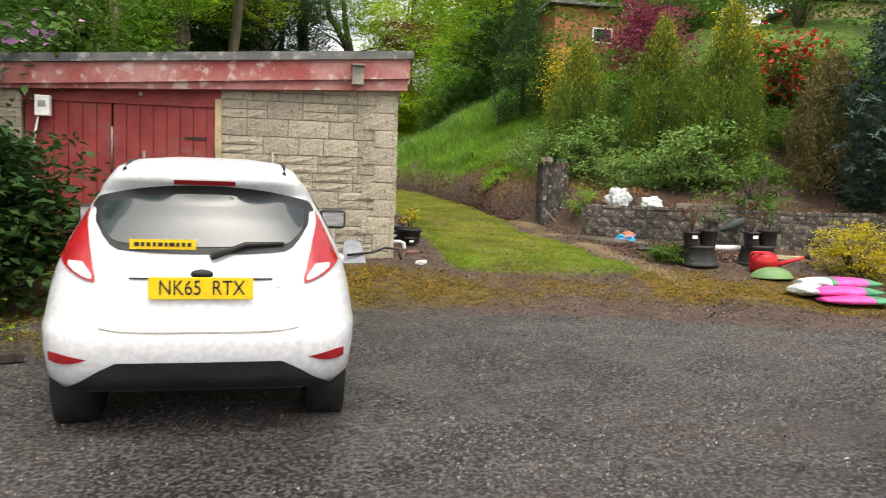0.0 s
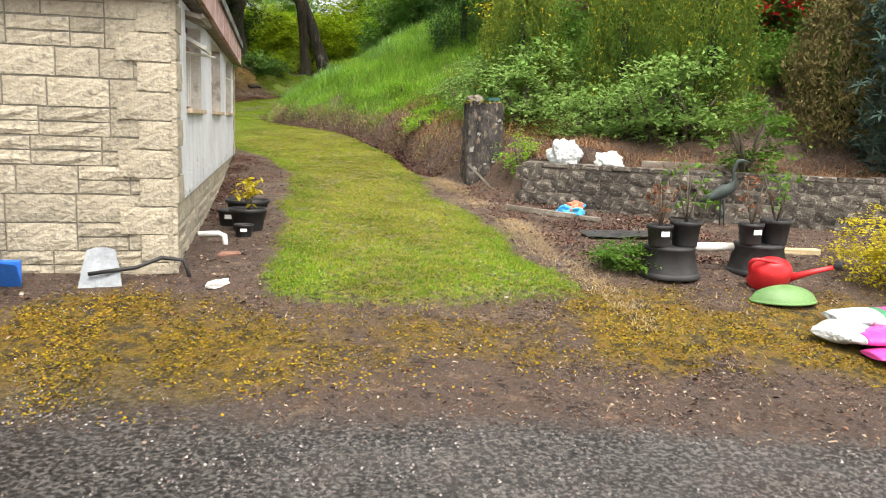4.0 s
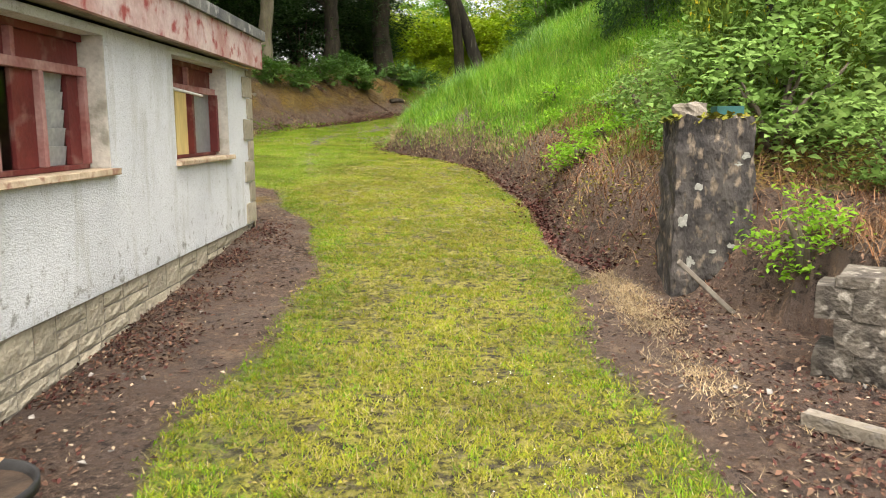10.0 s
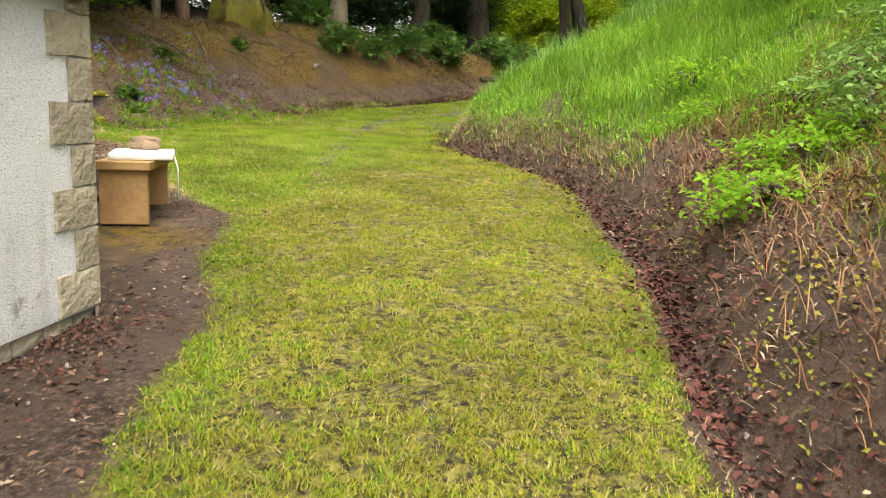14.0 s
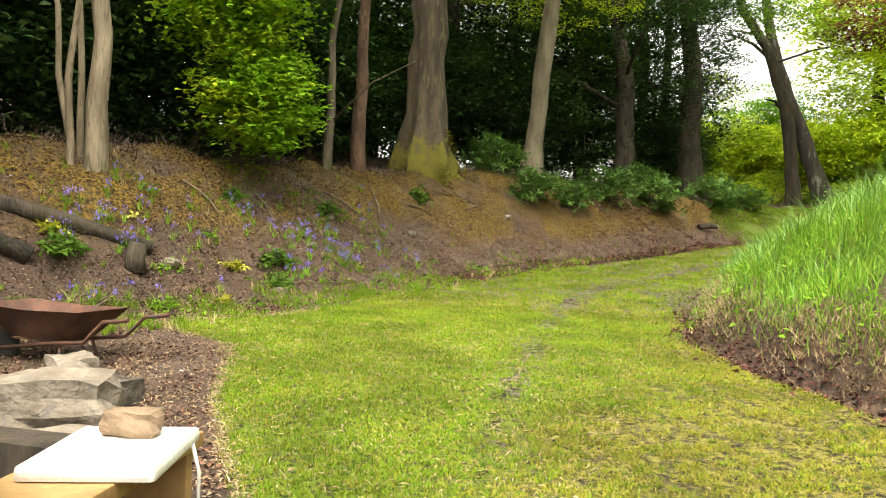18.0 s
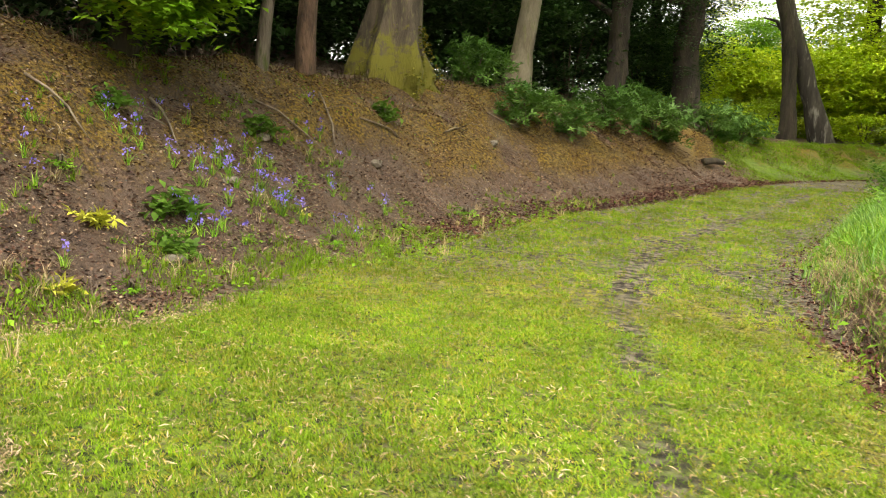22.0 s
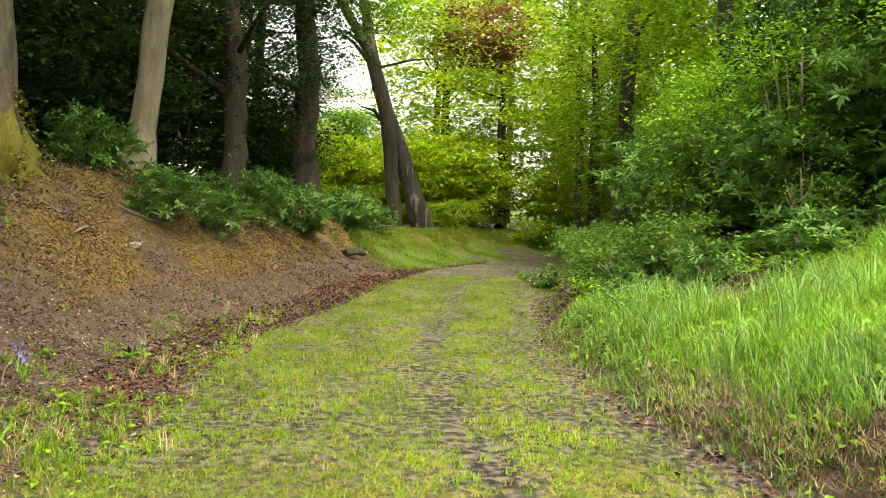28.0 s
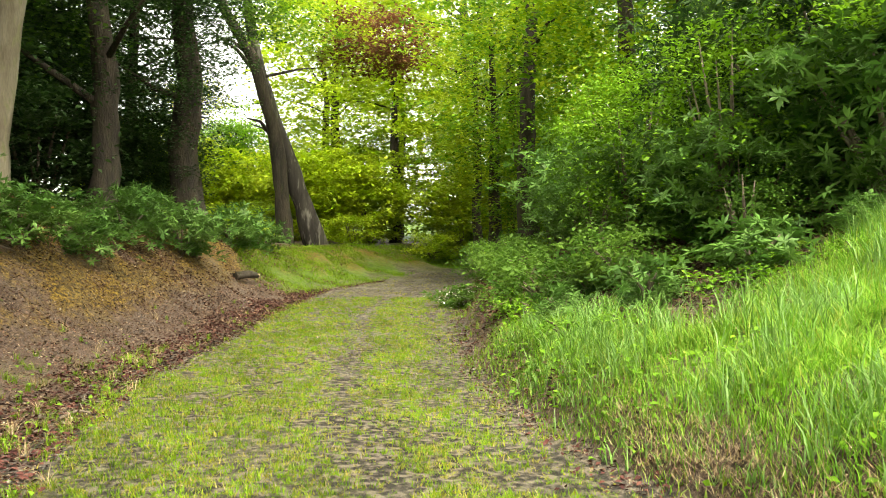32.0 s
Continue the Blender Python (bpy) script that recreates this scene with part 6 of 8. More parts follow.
# Undergrowth below the trees on the left bank.
shrubs("undergrowth", [(-3.9, 28.2), (-3.2, 29.4), (-2.6, 31.5), (-1.5, 33.5), (-5.2, 28.8), (-2.2, 35.5), (0.0, 37.6), (0.9, 40)], 0.9, 0.8, L_LAUREL, "low rhododendron with whorled leaves on the bank top", 66, "bank undergrowth", leaf=0.13, n=60, per=24, spread=0.16, whorl=4)
shrubs("undergrowth", [(-0.5, 43), (2, 48.5), (6, 48), (-3, 43), (4.5, 50), (9, 46.5), (1, 45)], 1.6, 1.3, L_YELLOW, "yellow-green bushes at the bend", 67, "bend bushes", leaf=0.13, n=60, per=45, spread=0.25)
shrub("white_flowering_garlic", 4.2, 31.6, 0.55, 0.8, L_MID, "low clump with white blossom beside the track", 68, 0.09, 40, 45, spread=0.1, extra=(WHITEPAINT, 0.12, 0.05))


# Dark thicket that closes the wood behind the trunks.
thicket([(-10.5, 15), (-11, 19), (-10.6, 23), (-9.8, 27), (-8.8, 31.5), (-6.8, 35), (-4.8, 39.5), (-2.5, 44), (-11.5, 13), (-10.5, 17), (-10.5, 25), (-10.2, 29), (-9.5, 33.5), (-8, 38), (-13, 17), (-14, 25), (-14, 34), (-12, 21), (-12, 30), (-10.5, 37), (-7.5, 42.5)], L_DARK, "dark evergreen thicket under the trees", 90, 4.6, 2.3, 0.17, "wood thicket")
thicket([(-2.5, 50), (0.5, 54), (3.5, 54.5), (2.4, 60), (5.4, 51.5), (-2, 58), (7.5, 50.5), (11, 48), (14.5, 47.5), (18, 46), (6, 57)], L_YELLOW, "bright leafy thicket behind the bend", 91, 4.5, 2.4, 0.24, "bend thicket")
thicket([(1.7, 56.5), (3.3, 58.5), (0.0, 60.0)], L_BEECH, "tall leafy saplings against the sky behind the bend", 94, 6.6, 1.9, 0.16, "bend saplings")
thicket([(-6.3, 8.5), (-7.5, 3.5), (-9.5, 9), (-8.5, -1), (-10, -5), (-12, 6)], L_MID, "green thicket behind the garage", 92, 5.0, 2.2, 0.15, "garage thicket")
thicket([(12.5, 20), (16, 24), (9.5, 21), (19, 19), (13, 17.5), (22, 14), (21, 8)], L_MID, "mixed hedge at the top of the hill", 93, 4.2, 2.2, 0.16, "hilltop hedge")


# ---- grass and litter ----
def scatter(n, x0, x1, y0, y1, seed, keep):
    rng = np.random.RandomState(seed)
    px, py = rng.uniform(x0, x1, n), rng.uniform(y0, y1, n)
    k = rng.rand(n) < keep(px, py)
    px, py = px[k], py[k]
    return np.stack([px, py, height(px, py)], 1), rng


def lawn_keep(px, py):
    lawn, _, _, track, _, lush = masks(px, py)[:6]
    patchy = np.clip(2.2 * vnoise(px, py, 0.09) + 0.9 * vnoise(px, py, 0.4) - 0.95, 0.08, 1)
    patchy = np.maximum(patchy, 0.75 * lush)
    return lawn * np.clip(1 - 1.05 * track, 0.1, 1) * patchy


def tufts(name, label, n, area, seed, keep, material, size, width, per=6, spread=0.016, lean=1.2):
    """Grass in small tufts, one object for the sward."""
    p, r = scatter(n, *area, seed, keep)
    q = np.repeat(p, per, 0) + r.normal(size=(len(p) * per, 3)) * np.array([spread, spread, 0.002])
    set_scatter(name, label, "grass", short_blades(name, q, size, material, r, width, lean))


tufts("lawn_grass", "short patchy yellow-green lawn grass", 330000, (-5, 4, -1.2, 30), 70, lambda px, py: lawn_keep(px, py) * (1 - 0.7 * masks(px, py)[5]), GRASS, 0.022, 0.0026, 9, 0.018, 1.7)
p, r = scatter(330000, -5, 4, -1.2, 30, 71, lambda px, py: masks(px, py)[0] * np.clip(1 - 1.1 * masks(px, py)[3], 0.12, 1) * np.clip(1.8 * vnoise(px + 3, py, 0.11) + 0.6 * vnoise(px, py, 0.6) - 0.6, 0.1, 1))
set_scatter("lawn_moss", "flat moss and small leaves in the lawn", "moss", leaves("lawn_moss", p + np.array([0, 0, 0.004]), 0.02, LAWNMOSS, r, 0.75, 0.8))
p, r = scatter(2400, 0.7, 3.2, -0.8, 5, 75, lambda px, py: masks(px, py)[0] * np.clip(2 * vnoise(px, py, 0.5) - 1.1, 0, 1))
set_scatter("daisies", "tiny white daisies in the lawn", "flowers", leaves("daisies", p + np.array([0, 0, 0.02]), 0.009, PRIMROSE_WHITE, r, 0.9, 1.0))
tufts("lush_grass", "fresh green grass in the lawn", 330000, (-5, 4, -1.2, 30), 170, lambda px, py: lawn_keep(px, py) * np.clip(0.14 + 0.8 * masks(px, py)[5], 0, 1), LUSH, 0.025, 0.0026, 9, 0.018, 1.5)


def tuft_keep(px, py):
    lawn, right = masks(px, py)[0], -side(px, py, RIGHT_FOOT)
    return lawn * smooth(17, 21, py) * (1 - 0.93 * ruts(px, py)) * np.clip(2.6 * vnoise(px, py, 0.13) + 1.2 * vnoise(px, py, 0.7) - 1.3, 0.05, 1) * smooth(0.0, -0.7, right)


tufts("track_tufts", "small grass tufts on the earth track", 50000, (-5, 6, 17, 34), 178, tuft_keep, LUSH, 0.048, 0.0034, 7, 0.018, 0.9)
tufts("track_dry_tufts", "yellowish grass tufts on the earth track", 22000, (-5, 6, 17, 34), 179, tuft_keep, GRASS, 0.042, 0.0034, 7, 0.02, 1.0)
tufts("track_grass", "thin grass on the earth track", 26000, (0, 14, 26, 48), 77, lambda px, py: masks(px, py)[0] * np.clip(1 - 1.2 * masks(px, py)[3], 0.1, 1), GRASS, 0.05, 0.006, 5, 0.03)


tufts("straw_edge", "matted pale straw along the lawn edge", 30000, (2.7, 3.9, -1.2, 6.4), 177, lambda px, py: np.exp(-((px - np.interp(py, (-1, 1, 3, 6), (3.05, 3.15, 3.35, 3.2))) / 0.14) ** 2) * 0.7 * np.clip(2 * vnoise(px, py, 0.5) - 0.55, 0, 1), DRYGRASS, 0.026, 0.0026, 6, 0.035, 2.2)


def verge_keep(px, py):
    d = -side(px, py, RIGHT_FOOT)
    return smooth(-0.45, 0.05, d) * smooth(1.0, 0.4, d) * smooth(15, 17, py) * np.clip(2.2 * vnoise(px, py, 0.4) - 0.55, 0.05, 1)


tufts("bend_verge", "yellow-green grass on the low verge at the bend", 26000, (0, 12, 34, 48), 181, lambda px, py: smooth(-0.5, 0.1, side(px, py, LEFT_FOOT)) * smooth(4, 2.5, side(px, py, LEFT_FOOT)) * smooth(34.5, 37, py), LUSH, 0.11, 0.006, 5, 0.04, 1.0)
tufts("foot_grass", "fresh long grass along the foot of the soil bank", 22000, (-5.5, -1.5, 14, 26), 182, lambda px, py: smooth(-0.3, 0.1, side(px, py, LEFT_FOOT)) * smooth(0.9, 0.4, side(px, py, LEFT_FOOT)) * np.clip(2.2 * vnoise(px, py, 0.7) - 0.75, 0.02, 1) * smooth(22, 19, py), LUSH, 0.085, 0.0036, 7, 0.025, 0.9)
tufts("bank_straw", "pale matted straw under the tall grass of the bank", 26000, (0.3, 3.6, 12.3, 21), 183, lambda px, py: np.exp(-((-side(px, py, RIGHT_FOOT) - 0.3) / 0.14) ** 2) * np.clip(0.3 + 1.2 * vnoise(px, py, 0.4), 0, 1), DRYGRASS, 0.07, 0.003, 7, 0.03, 1.6)
tufts("verge_weeds", "low weeds and fresh grass along the track edge", 26000, (0, 12, 15, 44), 176, verge_keep, LUSH, 0.08, 0.004, 6, 0.03, 0.9)


def tall_keep(px, py):
    d = -side(px, py, RIGHT_FOOT)
    near = np.where(py > 17, smooth(-0.05, 0.35, d), smooth(0.12, 0.4, d)) * smooth(11.5, 13.5, py)
    end = np.maximum(smooth(1.0, -0.8, py - 20.7 - 0.3 * d), smooth(26.5, 24.0, py) * smooth(2.2, 1.2, d + 0.25 * (py - 21)))
    return near * end * smooth(9, 6, d) + 0.5 * smooth(0.5, 1.3, d) * np.clip(2.2 * vnoise(px, py, 0.7) - 0.4, 0.1, 1) * (py <= 13.5) * (py > 7) * (px < 8)


def tall_size(p, low, high):
    """Short at the foot of the bank, longer up the slope."""
    return low + (high - low) * smooth(0.1, 1.3, -side(p[:, 0], p[:, 1], RIGHT_FOOT)) * (0.6 + 0.8 * vnoise(p[:, 0], p[:, 1], 0.5))


p, r = scatter(300000, 0.4, 9, 8, 27, 71, lambda px, py: tall_keep(px, py) * np.clip(2.4 * vnoise(px, py, 0.35) + 0.7 * vnoise(px, py, 0.12) - 0.65, 0.08, 1))
set_scatter("tall_grass", "long fresh green grass on the bank", "grass", blades("tall_grass", p, tall_size(p, 0.09, 0.22), TALLGRASS, r, 0.0034, 1.1))
p, r = scatter(8000, 0.4, 7, 15, 25, 172, lambda px, py: tall_keep(px, py) * np.clip(2.6 * vnoise(px, py, 0.5) - 1.1, 0, 1) * smooth(15, 17, py))
q = np.repeat(p, 5, 0) + r.normal(size=(len(p) * 5, 3)) * np.array([0.02, 0.02, 0])
set_scatter("coarse_grass", "tall coarse blue-green grass in tussocks on the bank", "grass", blades("coarse_grass", q, tall_size(q, 0.14, 0.34), COARSE, r, 0.005, 1.0))
p, r = scatter(45000, 0.4, 9, 8, 27, 171, lambda px, py: tall_keep(px, py) * np.clip(1.8 * vnoise(px, py, 0.6) - 0.3, 0, 1))
set_scatter("bank_weeds", "broad-leaved weeds among the bank grass", "weeds", leaves("bank_weeds", p + np.array([0, 0, 0.07]) * r.uniform(0.2, 1.4, len(p))[:, None], 0.07, L_BEECH, r, 0.55, 0.6))


def dry_keep(px, py):
    edge = np.exp(-((side(px, py, RIGHT_FOOT) + 0.1) / 0.2) ** 2) * 0.9 * (py > 5)
    front = 0.6 * np.exp(-((py + 0.75) / 0.22) ** 2) * (px > 0.4) * (px < 4) + 0.06 * (1 - masks(px, py)[2]) * (py < 0)
    return edge + front + 0.5 * np.exp(-((px - 3.22) / 0.16) ** 2) * np.clip(1.8 * vnoise(px, py, 0.4) - 0.4, 0, 1) * (py < 6) * (py > -1)


p, r = scatter(230000, -3, 8, -3.5, 27, 72, dry_keep)
set_scatter("dry_grass", "pale dry straw along the lawn edge", "grass", short_blades("dry_grass", p, 0.026, DRYGRASS, r, 0.002, 2.2))


def weed_keep(px, py):
    d = side(px, py, LEFT_FOOT)
    low = np.exp(-((d - 0.15) / 0.5) ** 2) * np.clip(2.2 * vnoise(px, py, 0.6) - 0.6, 0, 1) * np.interp(py, (13, 20, 23, 30), (1, 1, 0.5, 0.25))
    high = 0.6 * smooth(0.4, 0.9, d) * smooth(3.8, 2.2, d) * np.clip(2.6 * vnoise(px, py, 0.45) - 1.35, 0, 1) * smooth(24, 20, py)
    return (low + high) * (py > 12) * smooth(34, 26, py)


p, r = scatter(17000, -9, 2, 12, 34, 73, weed_keep)
q = np.repeat(p, 16, 0) + r.normal(size=(len(p) * 16, 3)) * np.array([0.018, 0.018, 0])
set_scatter("weeds", "arching grass tufts on the foot of the bank", "weeds", blades("weeds", q, 0.085, LUSH, r, 0.0024, 1.3))
p, r = scatter(2600, -9, 2, 12, 30, 174, weed_keep)
q = np.repeat(p, 18, 0) + r.normal(size=(len(p) * 18, 3)) * np.array([0.02, 0.02, 0])
set_scatter("dry_tufts", "straw-coloured grass tufts on the foot of the bank", "weeds", blades("dry_tufts", q, 0.12, DRYGRASS, r, 0.003, 1.4))
p, r = scatter(26000, -9, 2, 12, 34, 78, weed_keep)
set_scatter("broad_weeds", "small broad-leaved weeds on the bank", "weeds", leaves("broad_weeds", p + np.array([0, 0, 0.04]), 0.055, L_BEECH, r, 0.6, 0.8))


def litter_keep(px, py):
    lawn, moss, asphalt, track, green = masks(px, py)[:5]
    return (1 - lawn) * (1 - asphalt) * np.where(side(px, py, LEFT_FOOT) > -0.6, 0.9, np.where(px > 2.6, 0.6, 0.4)) * (1 - green) * (1 - 0.7 * moss)


p, r = scatter(170000, -9, 9, -3, 36, 74, litter_keep)
set_scatter("leaf_litter", "brown dead leaves and needles on the soil", "leaf litter", leaves("leaf_litter", p + np.array([0, 0, 0.006]), 0.04, LITTER, r, 0.45, 1.0))
p, r = scatter(90000, -9, 9, -3, 30, 88, litter_keep)
set_scatter("pale_litter", "pale dry leaf fragments on the soil", "leaf litter", leaves("pale_litter", p + np.array([0, 0, 0.008]), 0.028, PALELITTER, r, 0.5, 0.7))


def slope_keep(px, py):
    d = side(px, py, LEFT_FOOT)
    return smooth(-0.2, 0.3, d) * smooth(4.5, 3.5, d) * np.clip(1.5 * vnoise(px, py, 0.4) + 0.6 * vnoise(px, py, 0.15) - 0.35, 0.08, 1)


for k, (name, label, material, size, n) in enumerate((("bank_litter", "brown beech leaves on the soil bank", LITTER, 0.04, 90000), ("bank_fragments", "pale dry fragments on the soil bank", PALELITTER, 0.03, 45000), ("bank_moss", "olive moss tufts on the soil bank", MOSS, 0.032, 60000), ("bank_seedlings", "tiny green seedlings on the soil bank", L_BEECH, 0.03, 22000))):
    p, r = scatter(n, -8.5, -0.5, 12.5, 32, 200 + k, (lambda px, py: slope_keep(px + 3.1, py + 1.7) * masks(px, py)[6]) if k == 2 else slope_keep if k < 2 else lambda px, py: slope_keep(px + 5.3, py + 9) * smooth(28, 22, py) * smooth(-0.1, 0.4, side(px, py, LEFT_FOOT)))
    set_scatter(name, label, "leaf litter" if k < 2 else "moss" if k == 2 else "weeds", leaves(name, p + np.array([0, 0, 0.008]), size, material, r, 0.6, 0.5))


def far_keep(px, py):
    d = side(px, py, LEFT_FOOT)
    return smooth(-0.5, 0.1, d) * smooth(5.5, 4.0, d) * np.clip(1.4 * vnoise(px, py, 0.5) + 0.6 * vnoise(px, py, 0.15) - 0.25, 0.1, 1)


for k, (name, label, category, material, size, n) in enumerate((("far_litter", "brown beech leaves on the bank by the bend", "leaf litter", LITTER, 0.055, 70000), ("far_fragments", "pale dry leaves on the bank by the bend", "leaf litter", PALELITTER, 0.045, 24000), ("far_weeds", "small green weeds on the bank by the bend", "weeds", L_BEECH, 0.055, 16000))):
    p, r = scatter(n, -7, 6, 30, 44, 230 + k, far_keep if k < 2 else lambda px, py: far_keep(px + 4.3, py + 2) * smooth(-0.3, 0.2, side(px, py, LEFT_FOOT)))
    set_scatter(name, label, category, leaves(name, p + np.array([0, 0, 0.01]), size, material, r, 0.6, 0.5))


def red_keep(px, py):
    d = side(px, py, LEFT_FOOT)
    e = side(px, py, RIGHT_FOOT)
    return 1.6 * smooth(-0.6, -0.25, d) * smooth(0.55, 0.15, d) * smooth(19, 23, py) + 0.8 * np.exp(-((e + 0.04) / 0.2) ** 2) * (py > 8) * np.interp(py, (8, 16, 20, 40), (1, 1, 0.5, 0.6))


p, r = scatter(300000, -5, 8, 8, 40, 89, red_keep)
set_scatter("red_litter", "reddish-brown beech leaf litter along the track edge", "leaf litter", leaves("red_litter", p + np.array([0, 0, 0.01]), 0.05, REDLITTER, r, 0.6, 0.6))
p, r = scatter(120000, 0.3, 3.6, 6.3, 18, 93, lambda px, py: np.exp(-((-side(px, py, RIGHT_FOOT) - 0.08) / 0.09) ** 2) * np.clip(0.35 + vnoise(px, py, 0.5), 0, 1))
set_scatter("gutter_leaves", "dark wet beech leaves in the gutter beside the lawn", "leaf litter", leaves("gutter_leaves", p + np.array([0, 0, 0.012]), 0.042, REDLITTER, r, 0.6, 0.4))
p, r = scatter(60000, 1, 10, 20, 36, 94, lambda px, py: smooth(0.1, 0.4, -side(px, py, RIGHT_FOOT)) * smooth(7, 4, -side(px, py, RIGHT_FOOT)) * smooth(20, 22, py + 0.3 * side(px, py, RIGHT_FOOT)))
set_scatter("bank_red_litter", "reddish dead leaves on the shrub bank", "leaf litter", leaves("bank_red_litter", p + np.array([0, 0, 0.012]), 0.06, LITTER, r, 0.6, 0.5))
for k, (name, label, material, n) in enumerate((("plinth_litter", "brown dead leaves and crumbs of earth along the plinth", LITTER, 9000), ("plinth_leaves", "reddish wet leaves along the plinth", REDLITTER, 4500))):
    p, r = scatter(n, 0, 0.9, 2.4, 8.6, 95 + k * 7, lambda px, py: smooth(0.75, 0.25, px + 0.2 * vnoise(px, py, 0.4)) * smooth(8.6, 7.8, py) * np.clip(1.8 * vnoise(px, py, 0.3) - 0.4, 0.06, 1))
    set_scatter(name, label, "leaf litter", leaves(name, p + np.array([0, 0, 0.01]), 0.03, material, r, 0.5, 0.15))
for k, (name, label, material, n) in enumerate((("wall_litter", "brown leaves and bark on the soil before the garden wall", LITTER, 10000), ("wall_leaves", "reddish leaves on the soil before the garden wall", REDLITTER, 6000))):
    p, r = scatter(n, 3.1, 5.4, 0.2, 6.4, 96 + k * 7, lambda px, py: smooth(3.1, 3.5, px) * np.clip(1.9 * vnoise(px, py, 0.4) - 0.5, 0.05, 1))
    set_scatter(name, label, "leaf litter", leaves(name, p + np.array([0, 0, 0.01]), 0.034, material, r, 0.5, 0.25))


def fringe_keep(px, py):
    lawn = masks(px, py)[0]
    return smooth(10.5, 11.5, py) * smooth(17.5, 15, py) * (smooth(0.95, 0.5, lawn) * smooth(-0.01, 0.06, lawn) + 0.12 * smooth(-4.6, -3.6, px)) * np.clip(0.3 + vnoise(px, py, 0.3), 0, 1) * (px < 0.6)


p, r = scatter(160000, -5.2, 0.6, 10.5, 17.5, 120, fringe_keep)
set_scatter("straw_fringe", "pale dry grass along the ragged edge of the lawn", "dry grass", leaves("straw_fringe", p + np.array([0, 0, 0.012]), 0.045, DRYGRASS, r, 0.14, 0.6))
p, r = scatter(30000, -6, -1, 10.8, 17, 121, lambda px, py: smooth(0.3, 0.0, masks(px, py)[0]) * np.clip(1.6 * vnoise(px, py, 0.35) - 0.4, 0.04, 1))
set_scatter("soil_litter", "brown leaves and bark crumbs on the soil beside the lawn", "leaf litter", leaves("soil_litter", p + np.array([0, 0, 0.01]), 0.034, LITTER, r, 0.6, 0.3))


def cut_bank(px, py):
    right = -side(px, py, RIGHT_FOOT)
    return smooth(0.05, 0.25, right) * smooth(2.6, 1.8, right) * smooth(5.8, 6.6, py) * smooth(12.5, 10.5, py)


for k, (name, label, category, material, size, n, thin, up) in enumerate((("cut_bank_litter", "dark reddish dead leaves on the cut bank", "leaf litter", REDLITTER, 0.045, 22000, 0.5, 0.5), ("cut_bank_straw", "dry bracken and grass stalks on the cut bank", "dry grass", DRYGRASS, 0.075, 16000, 0.1, 0.9), ("cut_bank_moss", "olive moss on the cut bank", "moss", MOSS, 0.03, 26000, 0.8, 0.3))):
    p, r = scatter(n, 1, 6, 5.8, 12.5, 130 + k, lambda px, py: cut_bank(px, py) * np.clip(2.0 * vnoise(px + 3.7 * k, py, 0.5) - 0.6, 0.03, 1))
    set_scatter(name, label, category, leaves(name, p + np.array([0, 0, 0.014]), size, material, r, thin, up))
p, r = scatter(9000, -8, 5, -1, 34, 91, lambda px, py: litter_keep(px, py) * 0.8)
set_scatter("pebbles", "small stones and crumbs of earth on the soil", "pebbles", leaves("pebbles", p + np.array([0, 0, 0.008]), 0.035, GRAVEL, r, 0.9, 0.2))
p, r = scatter(30000, -9, 6, -3, 36, 79, litter_keep)
set_scatter("straw_litter", "pale stalks and dry leaves on the soil", "leaf litter", leaves("straw_litter", p + np.array([0, 0, 0.01]), 0.034, DRYGRASS, r, 0.2, 1.0))


def bank_keep(px, py):
    d = side(px, py, LEFT_FOOT)
    return smooth(0.2, 0.7, d) * smooth(2.7, 1.6, d) * smooth(13.2, 14.5, py) * smooth(22.5, 20.0, py) * np.clip(2.4 * vnoise(px, py, 0.5) - 0.9, 0, 1)


def flower_bed(name, label, material, n, size, stalk, seed, keep, area):
    """Small plants: a rosette of arching strap leaves, thin stalks and nodding heads of blossom, one object for the bed."""
    p, r = scatter(n, *area, seed, keep)
    k = 12
    head = np.repeat(p + np.array([0, 0, 1.0]) * (stalk * r.uniform(0.8, 1.2, len(p)))[:, None], k, 0)
    set_scatter(name, label, "flowers", leaves(name, head + r.normal(size=(len(p) * k, 3)) * np.array([0.024, 0.024, 0.022]), size, material, r, 0.7, -0.2, 0.6))
    q = np.repeat(p, 13, 0) + r.normal(size=(len(p) * 13, 3)) * np.array([0.014, 0.014, 0])
    set_scatter(name + "_foliage", "strap leaves of the " + label.split()[-1], "weeds", blades(name + "_foliage", q, stalk * 0.75, TALLGRASS, r, 0.004, 1.5))
    q = np.repeat(p, 2, 0)
    set_scatter(name + "_stalks", "pale stalks of the " + label.split()[-1], "weeds", blades(name + "_stalks", q, stalk, TALLGRASS, r, 0.0025, 0.12))


flower_bed("bluebells", "violet-blue clumps of bluebells", BLUEBELL, 1900, 0.028, 0.18, 81, bank_keep, (-8, -2, 13, 24))
flower_bed("primroses", "pale yellow primroses", PRIMROSE, 120, 0.05, 0.07, 82, bank_keep, (-8, -2, 13, 22))
p, r = scatter(9000, -9, 3, 11, 36, 83, lambda px, py: smooth(0.2, 1, side(px, py, LEFT_FOOT)) * smooth(5, 3, side(px, py, LEFT_FOOT)))
set_scatter("twigs", "thin dead twigs on the bank", "twigs", blades("twigs", p + np.array([0, 0, 0.01]), 0.1, TWIG, r, 0.004, 4.0))
p, r = scatter(5500, -9, -3, 14, 34, 84, lambda px, py: np.exp(-((side(px, py, LEFT_FOOT) - 3.5) / 0.5) ** 2))
